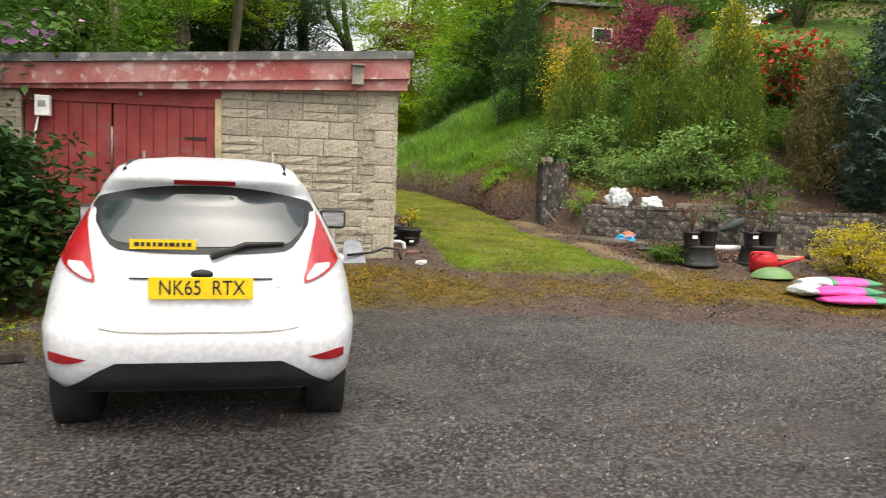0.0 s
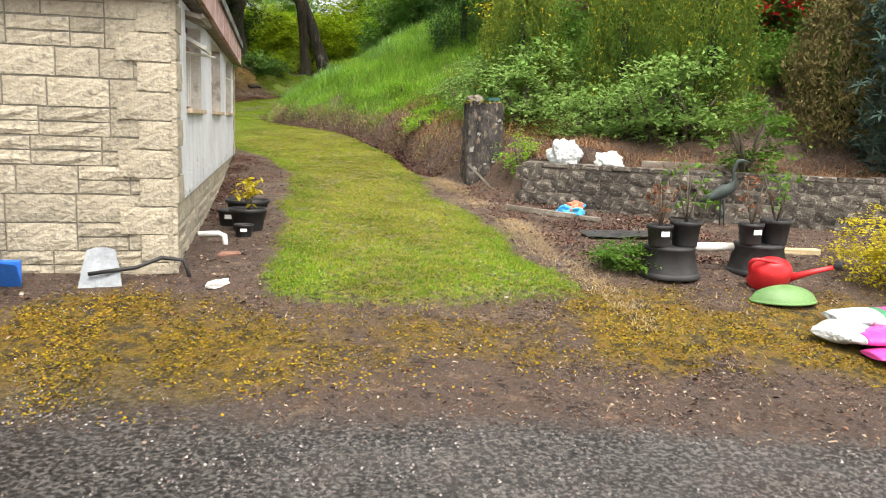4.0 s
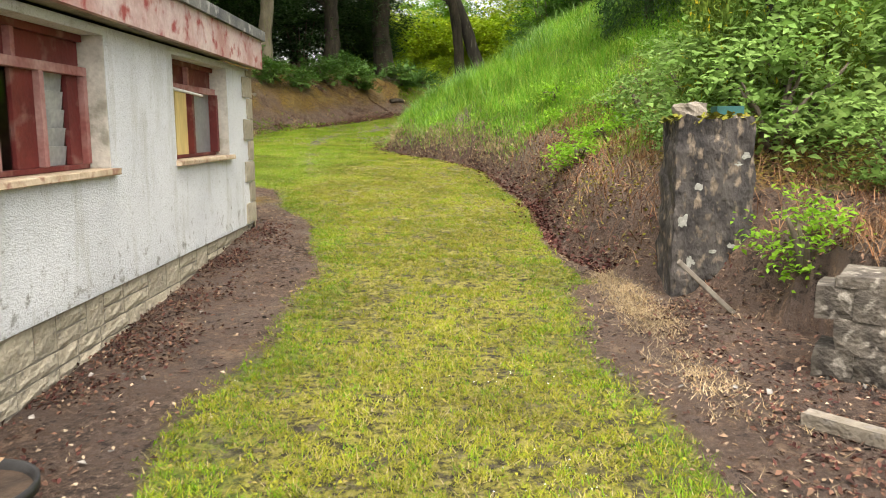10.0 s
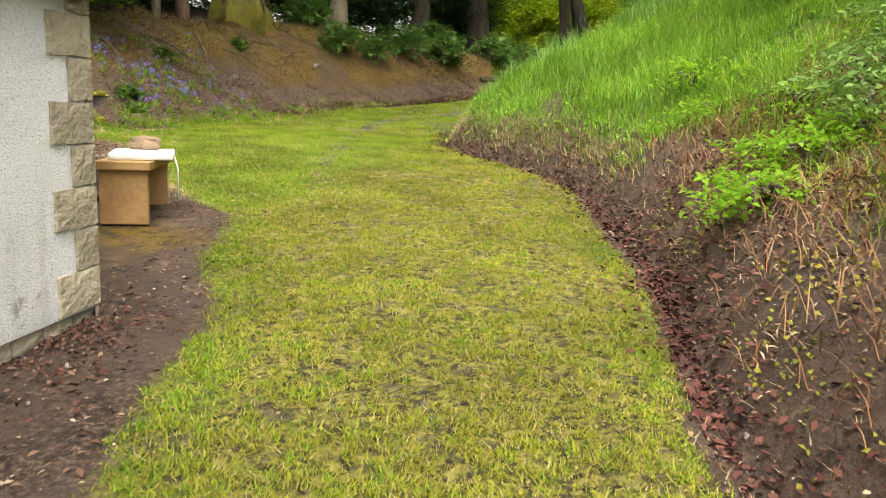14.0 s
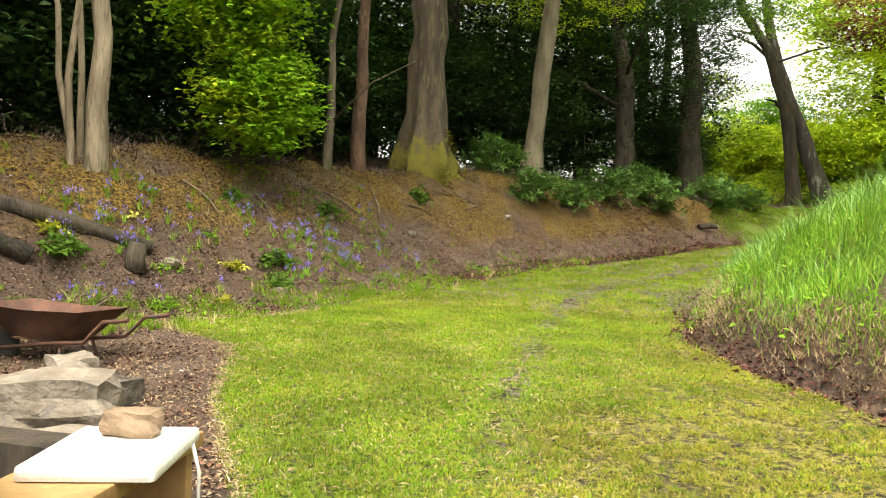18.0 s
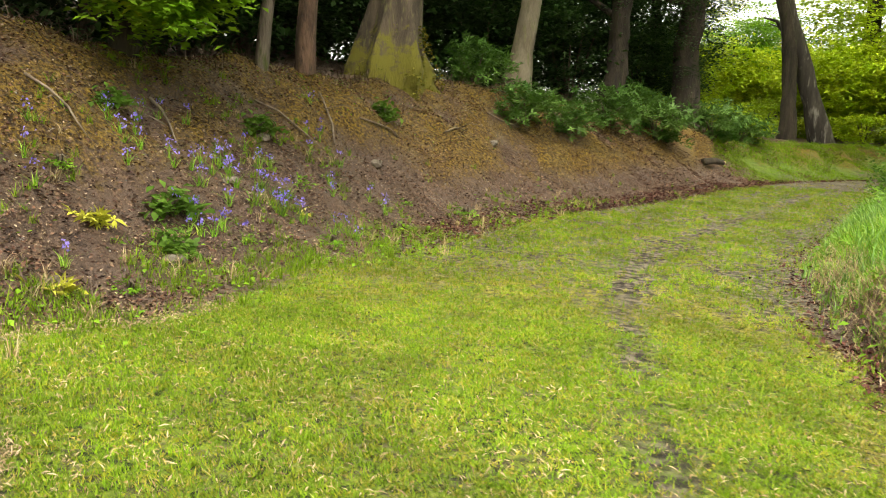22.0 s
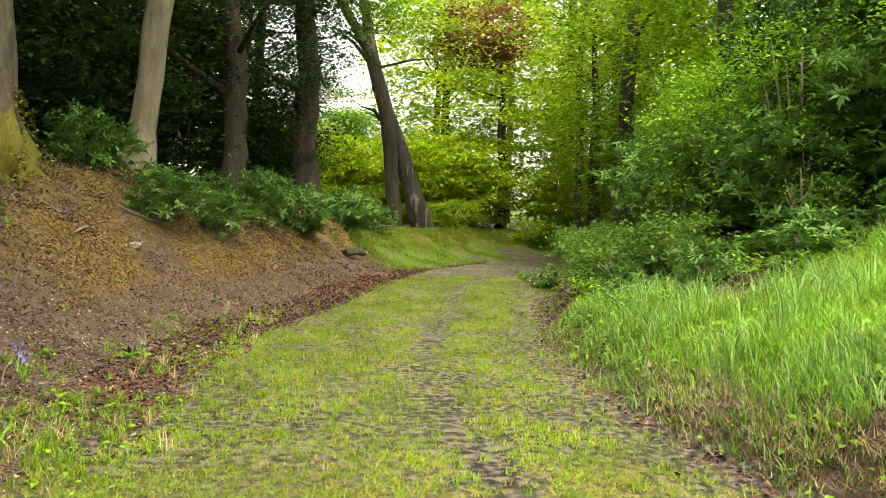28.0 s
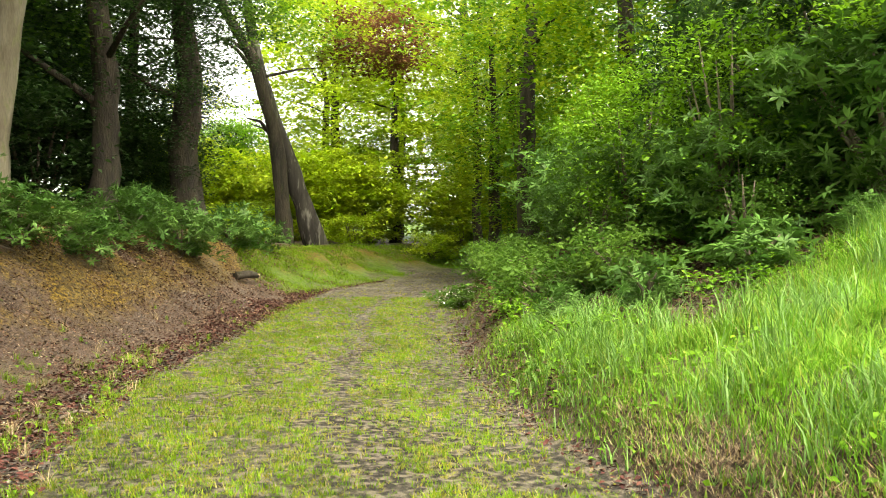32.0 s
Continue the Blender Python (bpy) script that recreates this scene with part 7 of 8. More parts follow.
set_scatter("brushwood", "tangled dead sticks along the bank top", "twigs", blades("brushwood", p, 0.24, TWIG, r, 0.005, 2.6))
p, r = scatter(210000, -5, 7, -8.5, 0, 85, lambda px, py: (0.25 + 0.5 * masks(px, py)[2]) * np.clip(1.7 * vnoise(px, py, 0.5) - 0.2, 0.1, 1) * smooth(-9, -5, py))
set_scatter("gravel", "loose grit and small stones on the yard", "gravel", leaves("gravel", p + np.array([0, 0, 0.002]), 0.014, GRIT, r, 0.9, 0.35))
p, r = scatter(150000, -4, 6, -3.6, 0.1, 87, lambda px, py: masks(px, py)[1] * np.clip(2.2 * vnoise(px, py, 0.2) - 0.4, 0.1, 1))
set_scatter("yard_moss", "orange and olive moss cushions on the yard edge", "moss", leaves("yard_moss", p + np.array([0, 0, 0.004]), 0.02, YARDMOSS, r, 0.8, 0.5))


def bracken_keep(px, py):
    b = side(px, py, WALL)
    return smooth(0.1, 0.3, b) * smooth(1.6, 0.8, b) * (px > 3.9) * (px < 9) * (py < 5.4) + 0.5 * smooth(0.1, 0.4, -side(px, py, RIGHT_FOOT)) * smooth(2.2, 1.2, -side(px, py, RIGHT_FOOT)) * (py > 5.5) * (py < 12.5)


p, r = scatter(70000, 2.5, 9, 0, 13, 86, bracken_keep)
set_scatter("dead_bracken", "rust-brown dead bracken stalks on the bank", "bracken", blades("dead_bracken", p, 0.13, BRACKEN, r, 0.0026, 2.2))


# ---- stone wall and gatepost ----
DARKSTONE = mat("weathered_stone", (0.045, 0.038, 0.032), (0.12, 0.105, 0.085), 7, 0.95, 0.9, 40, c3=(0.22, 0.2, 0.17), rnd=0.4, dist=0.02)
POSTSTONE = mat("sooty_stone", (0.02, 0.018, 0.018), (0.075, 0.066, 0.06), 7, 0.95, 0.9, 34, c3=(0.17, 0.135, 0.1), dist=0.03, stretch=0.55)
LICHEN = mat("white_lichen", (0.196, 0.196, 0.175), (0.294, 0.294, 0.266), 9, 0.95, 0.4, 60)
ROCK = mat("pale_rock", (0.133, 0.113, 0.0858), (0.25, 0.218, 0.179), 5, 0.95, 0.9, 30, c3=(0.156, 0.14, 0.125), dist=0.02)
TWIGWOOD = mat("dead_wood", (0.1, 0.075, 0.055), (0.2, 0.16, 0.12), 6, 0.9, 0.6, 40)
SLATE = mat("slate", (0.1, 0.11, 0.12), (0.2, 0.21, 0.22), 5, 0.7, 0.6, 40)


def rock(sx, sy, sz, seed, cuts=3, rough=0.3, ball=0.62):
    """A lump of rock: a cube cut fine, pulled towards a ball and dented."""
    bm = bmesh.new()
    bmesh.ops.create_cube(bm, size=2)
    bmesh.ops.subdivide_edges(bm, edges=bm.edges, cuts=cuts, use_grid_fill=True)
    off = Vector((seed * 3.7, seed * 1.3, seed * 2.1))
    for v in bm.verts:
        n = v.co.normalized()
        v.co = v.co.lerp(n * 1.25, ball)
        v.co *= 1 + rough * noise.noise(v.co * 1.1 + off) + 0.5 * rough * noise.noise(v.co * 2.7 + off)
        v.co = Vector((v.co.x * sx / 2, v.co.y * sy / 2, v.co.z * sz / 2))
    return bm


def stone_thing(name, x, y, sx, sy, sz, material, label, seed, turn=0, tilt=0, up=None, category="rock", group=""):
    me = bpy.data.meshes.new(name)
    bm = rock(sx, sy, sz, seed)
    bm.to_mesh(me)
    bm.free()
    me.materials.append(material)
    ob = new(name, me)
    z = float(height(x, y)) + sz * 0.36 if up is None else up
    ob.matrix_world = Matrix.Translation((x, y, z)) @ Euler((radians(tilt), 0, radians(turn))).to_matrix().to_4x4()
    return tagged(ob, label, category, group)


random.seed(21)
wall_garden = tagged(new("wall_garden"), "low retaining wall of dark weathered stones", "wall", kind="structure")
WALL_MESH = {}
line = [Vector((x, y)) for x, y in WALL[1:7]]
for a, b in zip(line[:-1], line[1:]):
    ln = (b - a).length
    d = (b - a) / ln
    ang = math.degrees(math.atan2(d.y, d.x))
    for row, (z0, h) in enumerate(((-0.14, 0.16), (0.02, 0.18), (0.2, 0.17), (0.37, 0.15))):
        u = -0.1 * (row % 2)
        while u < min(ln, 4.2):
            w = random.choice((0.18, 0.24, 0.3, 0.38))
            key = (w, h, random.randrange(3))
            if key not in WALL_MESH:
                me = bpy.data.meshes.new("stone")
                bm = rock(w * 1.1, 0.3, h * 1.12, random.random() * 9, 2, 0.1, 0.22)
                bm.to_mesh(me)
                bm.free()
                me.materials.append(DARKSTONE)
                WALL_MESH[key] = me
            p = a + d * (u + w / 2)
            ob = new("stone", WALL_MESH[key])
            ob.parent = wall_garden
            ob.matrix_world = pose(p.x + d.y * -0.02, p.y + d.x * 0.04, z0 + h / 2 + 0.05, 0, 0, ang + random.uniform(-4, 4))
            u += w
    u = 0
    while u < min(ln, 4.2):
        w = random.choice((0.4, 0.5, 0.62))
        p = a + d * (u + w / 2)
        part("coping", box(w - 0.02, 0.34, 0.06, bevel=0.012, jitter=0.006), DARKSTONE, wall_garden).matrix_world = pose(p.x, p.y + 0.06, 0.6 + random.uniform(-0.01, 0.01), random.uniform(-2, 2), 0, ang)
        u += w


def gatepost():
    t = thing("gatepost", (3.8, 5.85, 0.15), "blackened square stone gatepost with lichen and a mossy top", "gatepost")
    bm = bmesh.new()
    bmesh.ops.create_cube(bm, size=1)
    bmesh.ops.subdivide_edges(bm, edges=bm.edges, cuts=15, use_grid_fill=True)
    for v in bm.verts:
        n = 0.05 * noise.noise(Vector((v.co.x * 4, v.co.y * 4, v.co.z * 8))) + 0.02 * noise.noise(Vector((v.co.x * 9, v.co.y * 9, v.co.z * 20)))
        k = 1 - 0.08 * (v.co.z + 0.5)
        v.co = Vector((v.co.x * (0.56 * k + n), v.co.y * (0.4 * k + n), (v.co.z + 0.5) * 1.32 - 0.05 + n * 0.8))
    part("shaft", bm, POSTSTONE, t)
    rng = random.Random(4)
    for k in range(9):
        x, z = rng.uniform(-0.24, 0.24), rng.uniform(0.2, 1.15)
        part("lichen", rock(rng.uniform(0.02, 0.05), 0.006, rng.uniform(0.015, 0.07), k, 3, 1.1, 0.8), LICHEN, t).matrix_basis = Matrix.Translation((x, -0.2 + 0.018 * z, z))
    rg = np.random.RandomState(8)
    n = 500
    p = np.stack([rg.uniform(-0.27, 0.27, n), rg.uniform(-0.18, 0.18, n), np.full(n, 1.25) + rg.uniform(0, 0.03, n)], 1)
    part("moss", leaves("moss", p, 0.05, MOSS, rg, 0.8), MOSS, t, "brown-green moss cap")
    return t


gatepost()
stone_thing("rock", 3.66, 5.82, 0.2, 0.16, 0.12, ROCK, "pale stone lying on the gatepost", 3, 30, up=1.47)
TEAL = mat("teal_plastic", (0.012, 0.075, 0.07), (0.02, 0.1, 0.095), 5, 0.5, 0.1)
crate = thing("crate", Matrix.Translation((3.98, 6.0, 1.41)) @ Matrix.Scale(0.7, 4), "small teal plastic crate on the gatepost", "crate")
for sx in (-1, 1):
    part("crate_side", box(0.012, 0.2, 0.14, sx * 0.13, 0, 0.07, 0.003), TEAL, crate)
    part("crate_end", box(0.25, 0.012, 0.14, 0, sx * 0.1, 0.07, 0.003), TEAL, crate)
part("crate_floor", box(0.25, 0.19, 0.01, 0, 0, 0.01), TEAL, crate)
me = bpy.data.meshes.new("stake")
bm = box(0.03, 0.025, 0.55, bevel=0.005)
bm.to_mesh(me)
bm.free()
me.materials.append(GREYWOOD)
stake = tagged(new("stake", me), "weathered timber stake leaning beside the gatepost", "timber stake")
stake.matrix_world = pose(3.62, 5.2, 0.36, 12, -48, 0)


# ---- pots, cans, bags ----
BLACKPOT = mat("black_pot_plastic", (0.012, 0.012, 0.013), (0.034, 0.033, 0.033), 6, 0.6, 0.15, 60)
SOIL = mat("compost", (0.03, 0.02, 0.013), (0.07, 0.045, 0.03), 12, 0.95, 0.8, 60)
REDPLASTIC = mat("red_plastic", (0.5, 0.015, 0.02), (0.58, 0.03, 0.035), 4, 0.35, 0.05)
GREENPLASTIC = mat("green_plastic", (0.09, 0.19, 0.06), (0.14, 0.26, 0.09), 4, 0.45, 0.2, 40)
PINKBAG = mat("pink_bag", (0.62, 0.05, 0.28), (0.72, 0.1, 0.38), 4, 0.3, 0.5, 14, dist=0.03)
WHITEBAG = mat("white_bag", (0.42, 0.46, 0.47), (0.68, 0.71, 0.71), 9, 0.35, 1.0, 22, dist=0.05)
GREENBAG = mat("green_bag", (0.04, 0.2, 0.1), (0.08, 0.27, 0.14), 4, 0.35, 0.5, 14, dist=0.03)
BLUEPLASTIC = mat("blue_plastic", (0.02, 0.12, 0.45), (0.03, 0.16, 0.55), 4, 0.4, 0.2)
CYANBAG = mat("cyan_bag", (0.03, 0.3, 0.6), (0.06, 0.4, 0.7), 4, 0.4, 0.5, 16, dist=0.02)
ORANGEBAG = mat("orange_wrapper", (0.6, 0.12, 0.06), (0.7, 0.22, 0.12), 5, 0.4, 0.4)


def pot(x, y, r, h, label, z=None, upside=False, name="plant_pot", tag=False, seed=0, plant=None):
    """A ribbed plastic pot with a rolled rim and compost; upside down if asked."""
    t = thing(name, (x, y, (float(height(x, y)) - 0.01) if z is None else z), label, "plant pot")
    if upside:
        prof = [(r, 0), (r * 1.01, h * 0.02), (r, h * 0.13), (r * 0.95, h * 0.15), (r * 0.94, h * 0.17), (r * 0.77, h * 0.86), (r * 0.8, h * 0.88), (r * 0.79, h * 0.97), (r * 0.74, h), (0.001, h)]
    else:
        prof = [(0.001, 0), (r * 0.76, 0), (r * 0.8, h * 0.05), (r * 0.95, h * 0.82), (r * 1.04, h * 0.84), (r * 1.05, h), (r * 0.99, h), (r * 0.95, h * 0.86)]
    part("shell", lathe(prof, 28), BLACKPOT, t)
    if not upside:
        part("compost", lathe([(0.001, h * 0.87), (r * 0.5, h * 0.88), (r * 0.955, h * 0.86)], 20), SOIL, t)
    if tag:
        part("label_tag", box(r * 0.7, 0.004, h * 0.24, 0, -r * 1.0, h * 0.62, 0.001), WHITEPAINT, t, "white plant label")
    if plant:
        material, ph, pr, leaf = plant
        rng = np.random.RandomState(seed)
        for k in range(5):
            a = rng.uniform(0, 6.28)
            q = Vector((math.cos(a) * pr * 0.6, math.sin(a) * pr * 0.6, h * 0.86 + ph * rng.uniform(0.6, 1)))
            part("stem", tube([(0, 0, h * 0.8), q * 0.5 + Vector((0, 0, h * 0.5)), q], [0.007, 0.005, 0.003], 6), BARK, t)
        p = clumps(rng, (0, 0, h * 0.9 + ph * 0.6), (pr, pr, ph * 0.45), 10, 9, pr * 0.2, 0.3)
        part("foliage", leaves("foliage", p, leaf, material, rng, 0.5), material, t)
    return t


for x, y in ((3.78, -0.15), (4.6, -0.12)):
    base = pot(x, y, 0.25, 0.25, "large black pot standing upside down as a plinth", upside=True)
    top = base.matrix_world.translation.z + 0.25
    pot(x - 0.13, y - 0.06, 0.1, 0.17, "small black pot with a white label on the upturned pot", top, tag=True, seed=int(x * 10), plant=(L_COPPER, 0.4, 0.16, 0.05))
    pot(x + 0.1, y - 0.05, 0.12, 0.2, "small black pot with a leggy shrub on the upturned pot", top, seed=int(x * 20), plant=(L_MID, 0.5, 0.22, 0.06))
me = bpy.data.meshes.new("white_pipe")
bm = tube([(3.95, -0.05, 0.17), (4.4, -0.05, 0.17)], [0.035, 0.035], 12)
bm.to_mesh(me)
bm.free()
me.materials.append(WHITEPAINT)
tagged(new("drain_pipe", me), "white plastic pipe laid across two upturned pots", "pipe")


def watering_can(x, y, material, label, turn, roll, rose):
    m = Matrix.Translation((x, y, float(height(x, y)) + 0.13)) @ Euler((radians(roll), 0, radians(turn))).to_matrix().to_4x4()
    t = thing("watering_can", m, label, "watering can")
    part("tank", lathe([(0.001, -0.12), (0.11, -0.12), (0.125, -0.09), (0.12, 0.05), (0.1, 0.1), (0.06, 0.115), (0.055, 0.13), (0.001, 0.125)], 24, m=Matrix.Diagonal((1.3, 0.9, 1, 1))), material, t)
    part("spout", tube([(0.13, 0, -0.06), (0.3, 0, 0.03), (0.46, 0, 0.1)], [0.034, 0.022, 0.017], 10), material, t)
    part("handle", tube([(-0.13 + 0.2 * u - 0.14 * math.sin(math.pi * u), 0, -0.05 + 0.15 * u + 0.12 * math.sin(math.pi * u)) for u in [k / 12 for k in range(13)]], [0.014] * 13, 8), material, t)
    part("rose", lathe([(0.017, 0.0), (0.045, 0.05), (0.045, 0.06), (0.001, 0.065)], 16, m=Matrix.Translation((0.45, 0, 0.1)) @ Matrix.Rotation(radians(65), 4, "Y")), rose, t)
    return t


watering_can(4.45, -0.52, REDPLASTIC, "red plastic watering can with a black rose, lying against the pots", -14, 38, BLACKPOT)


def lid():
    t = thing("trug", (4.4, -0.78, float(height(4.4, -0.78)) + 0.0), "green plastic leaf-shaped trug lying on the soil", "garden trug")
    rings = []
    for k in range(13):
        u = k / 12
        x = -0.36 + 0.72 * u
        w = 0.17 * math.sin(math.pi * min(1, max(0.02, u))) ** 0.7
        rings.append([(x, -w, 0.02), (x, -w * 0.75, 0.11 * math.sin(math.pi * u) ** 0.5 + 0.03), (x, 0, 0.15 * math.sin(math.pi * u) ** 0.5 + 0.03), (x, w * 0.75, 0.11 * math.sin(math.pi * u) ** 0.5 + 0.03), (x, w, 0.02)])
    part("shell", loft(rings), GREENPLASTIC, t)
    for s in (-1, 1):
        part("rim", tube([(r[0 if s < 0 else 4][0], r[0 if s < 0 else 4][1], 0.022) for r in rings], [0.012] * 13, 6), GREENPLASTIC, t)
    t.rotation_euler = (0, 0, radians(-8))
    t.scale = (0.72, 0.8, 0.8)
    return t


lid()


def sack(x, y, ln, wd, ht, z, turn, bands, label, seed, name="compost_bag"):
    """A slumped plastic sack with crimped ends; bands: (end share, material)."""
    t = thing(name, Matrix.Translation((x, y, z)) @ Matrix.Rotation(radians(turn), 4, "Z"), label, "bag")
    n, start = 18, 0.0
    for share, material in bands:
        rings = []
        for k in range(n + 1):
            u = start + (share - start) * k / n
            s = max(0.03, math.sin(math.pi * min(0.985, max(0.015, u))) ** 0.4)
            ring = []
            for j in range(16):
                a = 2 * math.pi * j / 16
                w = 1 + 0.13 * noise.noise(Vector((u * 6 + seed, math.cos(a) * 1.5, math.sin(a) * 1.5)))
                zz = math.sin(a) * ht / 2 * s * w
                ring.append(((u - 0.5) * ln, math.cos(a) * wd / 2 * (0.55 + 0.45 * s) * w, ht / 2 + max(zz, -ht / 2 + 0.01)))
            rings.append(ring)
        part("sack_panel", loft(rings, True), material, t)
        start = share
    return t


gz = float(height(4.75, -1.7))
sack(4.78, -1.76, 0.82, 0.3, 0.1, gz, -4, ((0.66, PINKBAG), (1.0, GREENBAG)), "pink and green plastic compost sack lying flat", 1)
sack(4.74, -1.56, 0.86, 0.34, 0.12, gz + 0.06, -3, ((0.1, WHITEBAG), (0.72, PINKBAG), (1.0, GREENBAG)), "pink and green compost sack on the pile", 2)
sack(4.84, -1.36, 0.9, 0.34, 0.13, gz + 0.13, -8, ((0.34, WHITEBAG), (0.4, GREENBAG), (0.8, PINKBAG), (1.0, GREENBAG)), "pink and white compost sack on top of the pile", 3)
sack(4.42, -1.42, 0.42, 0.34, 0.15, gz + 0.05, 24, ((0.7, WHITEBAG), (1.0, GREENBAG)), "white and green compost sack at the end of the pile", 4)


def soft_bag(x, y, z, r, material, label, seed, flat=0.7):
    t = thing("plastic_bag", (x, y, z), label, "bag")
    bm = bmesh.new()
    bmesh.ops.create_icosphere(bm, subdivisions=4, radius=1)
    off = Vector((seed, seed * 2, 0))
    for v in bm.verts:
        k = 1 + 0.45 * noise.noise(v.co * 1.5 + off) + 0.22 * noise.noise(v.co * 3.5 + off) + 0.1 * (0.5 - abs(noise.noise(v.co * 5 + off))) + 0.06 * noise.noise(v.co * 11 + off)
        v.co = Vector((v.co.x * r * k, v.co.y * r * 0.8 * k, max(-0.55, v.co.z) * r * flat * k + r * flat * 0.5))
    for f in bm.faces:
        f.smooth = True
    part("bag_body", bm, material, t)
    part("knot", tube([(r * 0.4, 0, r * 0.6), (r * 0.75, 0, r * 0.8), (r * 0.95, 0, r * 0.55)], [0.05, 0.02, 0.04], 8, 0.4), material, t)
    return t


soft_bag(4.42, 4.0, 0.62, 0.2, WHITEBAG, "bulging white plastic bag on the stone wall", 5, 1.1)
soft_bag(4.92, 3.72, 0.62, 0.17, mat("clear_bag", (0.5, 0.56, 0.52), (0.68, 0.72, 0.7), 5, 0.3, 0.8, 14, dist=0.03), "crumpled greenish clear bag on the stone wall", 7, 0.7)
soft_bag(4.28, 3.3, float(height(4.28, 3.3)), 0.17, CYANBAG, "bright blue carrier bag on the soil", 9, 0.5)
soft_bag(4.3, 3.26, float(height(4.28, 3.3)) + 0.06, 0.1, ORANGEBAG, "orange wrapper in the blue carrier bag", 11, 0.7)


def plank(name, a, b, w, h, material, label, lift=0.0, category="plank"):
    a, b = Vector(at(*a, h / 2 + lift)), Vector(at(*b, h / 2 + lift))
    bm = box((b - a).length, w, h, bevel=0.006, jitter=0.004)
    me = bpy.data.meshes.new(name)
    bm.to_mesh(me)
    bm.free()
    me.materials.append(material)
    ob = new(name, me)
    ob.matrix_world = Matrix.Translation((a + b) / 2) @ (b - a).to_track_quat("X", "Z").to_matrix().to_4x4()
    return tagged(ob, label, category)


plank("plank", (-3.9, -3.9), (-2.9, -3.6), 0.14, 0.06, DARKBARK, "dark rotten board at the yard edge")
plank("plank", (-4.0, -4.4), (-3.0, -4.6), 0.12, 0.05, GREYWOOD, "grey board at the yard edge")
plank("kerb_stone", (3.55, 3.62), (4.2, 2.98), 0.1, 0.06, ROCK, "narrow concrete kerb lying in the soil", category="kerb")
plank("kerb_stone", (4.24, 2.93), (4.45, 2.78), 0.1, 0.05, ROCK, "short piece of kerb in the soil", category="kerb")
plank("plank", (5.25, -2.3), (6.4, -0.4), 0.11, 0.04, GREYWOOD, "grey weathered plank on the ground")
plank("plank", (5.5, -2.5), (6.9, -0.2), 0.12, 0.05, DARKBARK, "dark rotten plank on the ground")
plank("sleeper", (5.4, 3.75), (6.6, 3.2), 0.1, 0.1, GREYWOOD, "grey timber sleeper on the terrace", 0.02)
plank("plank", (5.2, 0.8), (5.8, 0.7), 0.1, 0.05, PALEWOOD, "pale offcut of timber beside the yellow shrub")


def weed_mat():
    t = thing("plastic_sheet", at(4.35, 1.7, 0.0), "crumpled black plastic sheet on the soil", "plastic sheet")
    rings = []
    for j in range(9):
        ring = []
        for i in range(15):
            x, y = -0.55 + 1.1 * i / 14, -0.22 + 0.44 * j / 8
            z = float(height(4.35 + x, 1.7 + y)) - float(height(4.35, 1.7)) + 0.03 + 0.045 * noise.noise(Vector((x * 9, y * 14, 2)))
            ring.append((x + 0.09 * noise.noise(Vector((j * 0.7, i * 0.4, 1))), y + 0.07 * noise.noise(Vector((i * 0.6, j * 0.5, 4))), z))
        rings.append(ring)
    part("sheet", loft(rings), BLACKPOT, t)
    return t


weed_mat()
shrub("heather", 3.5, 0.05, 0.26, 0.3, L_MID, "small low green heather clump", 80, 0.035, 60, 40, spread=0.05, stems=4, sink=0.03, category="plant")
HERON = mat("verdigris", (0.018, 0.028, 0.026), (0.045, 0.06, 0.055), 6, 0.7, 0.3)


def heron():
    t = bpy.data.meshes.new("bird_statue")
    bm = tube([(-0.3, 0, 0.36), (-0.15, 0, 0.42), (0.0, 0, 0.5), (0.12, 0, 0.56), (0.17, 0, 0.66), (0.13, 0, 0.78), (0.16, 0, 0.88), (0.2, 0, 0.93), (0.26, 0, 0.93), (0.36, 0, 0.91)], [0.015, 0.06, 0.095, 0.07, 0.035, 0.025, 0.024, 0.032, 0.022, 0.005], 12)
    tube([(0.0, 0.03, 0.46), (0.02, 0.03, 0.0)], [0.012, 0.01], 6, bm=bm)
    tube([(0.03, -0.03, 0.46), (0.05, -0.03, 0.0)], [0.012, 0.01], 6, bm=bm)
    bm.to_mesh(t)
    bm.free()
    t.materials.append(HERON)
    ob = tagged(new("bird_statue", t), "green-grey metal wading bird statue before the wall", "statue")
    ob.matrix_world = pose(*at(5.9, 2.62, -0.03), 0, 0, -10) @ Matrix.Scale(0.86, 4)


heron()

# Beside the garage corner.
for x, y, r, h, pl, lab in ((0.45, 1.9, 0.17, 0.22, (L_GOLD, 0.3, 0.16, 0.07), "black pot with a bright yellow-leaved shrub by the plinth"), (0.26, 2.2, 0.11, 0.17, None, "small black pot by the plinth"), (0.43, 2.62, 0.22, 0.22, (BRACKEN, 0.16, 0.1, 0.05), "wide black pot with a dead plant and white tags"), (0.42, 1.52, 0.085, 0.12, None, "empty black pot against the plinth")):
    pot(x, y, r, h, lab, seed=int(y * 10), plant=pl, tag=pl is None)
me = bpy.data.meshes.new("pipe_bend")
bm = tube([(0.05, 1.1, 0.1), (0.22, 1.14, 0.1), (0.27, 1.12, 0.08), (0.28, 1.09, 0.0)], [0.024, 0.024, 0.025, 0.024], 12)
bm.to_mesh(me)
bm.free()
me.materials.append(WHITEPAINT)
tagged(new("waste_pipe", me), "white plastic waste pipe elbow from the plinth", "pipe")
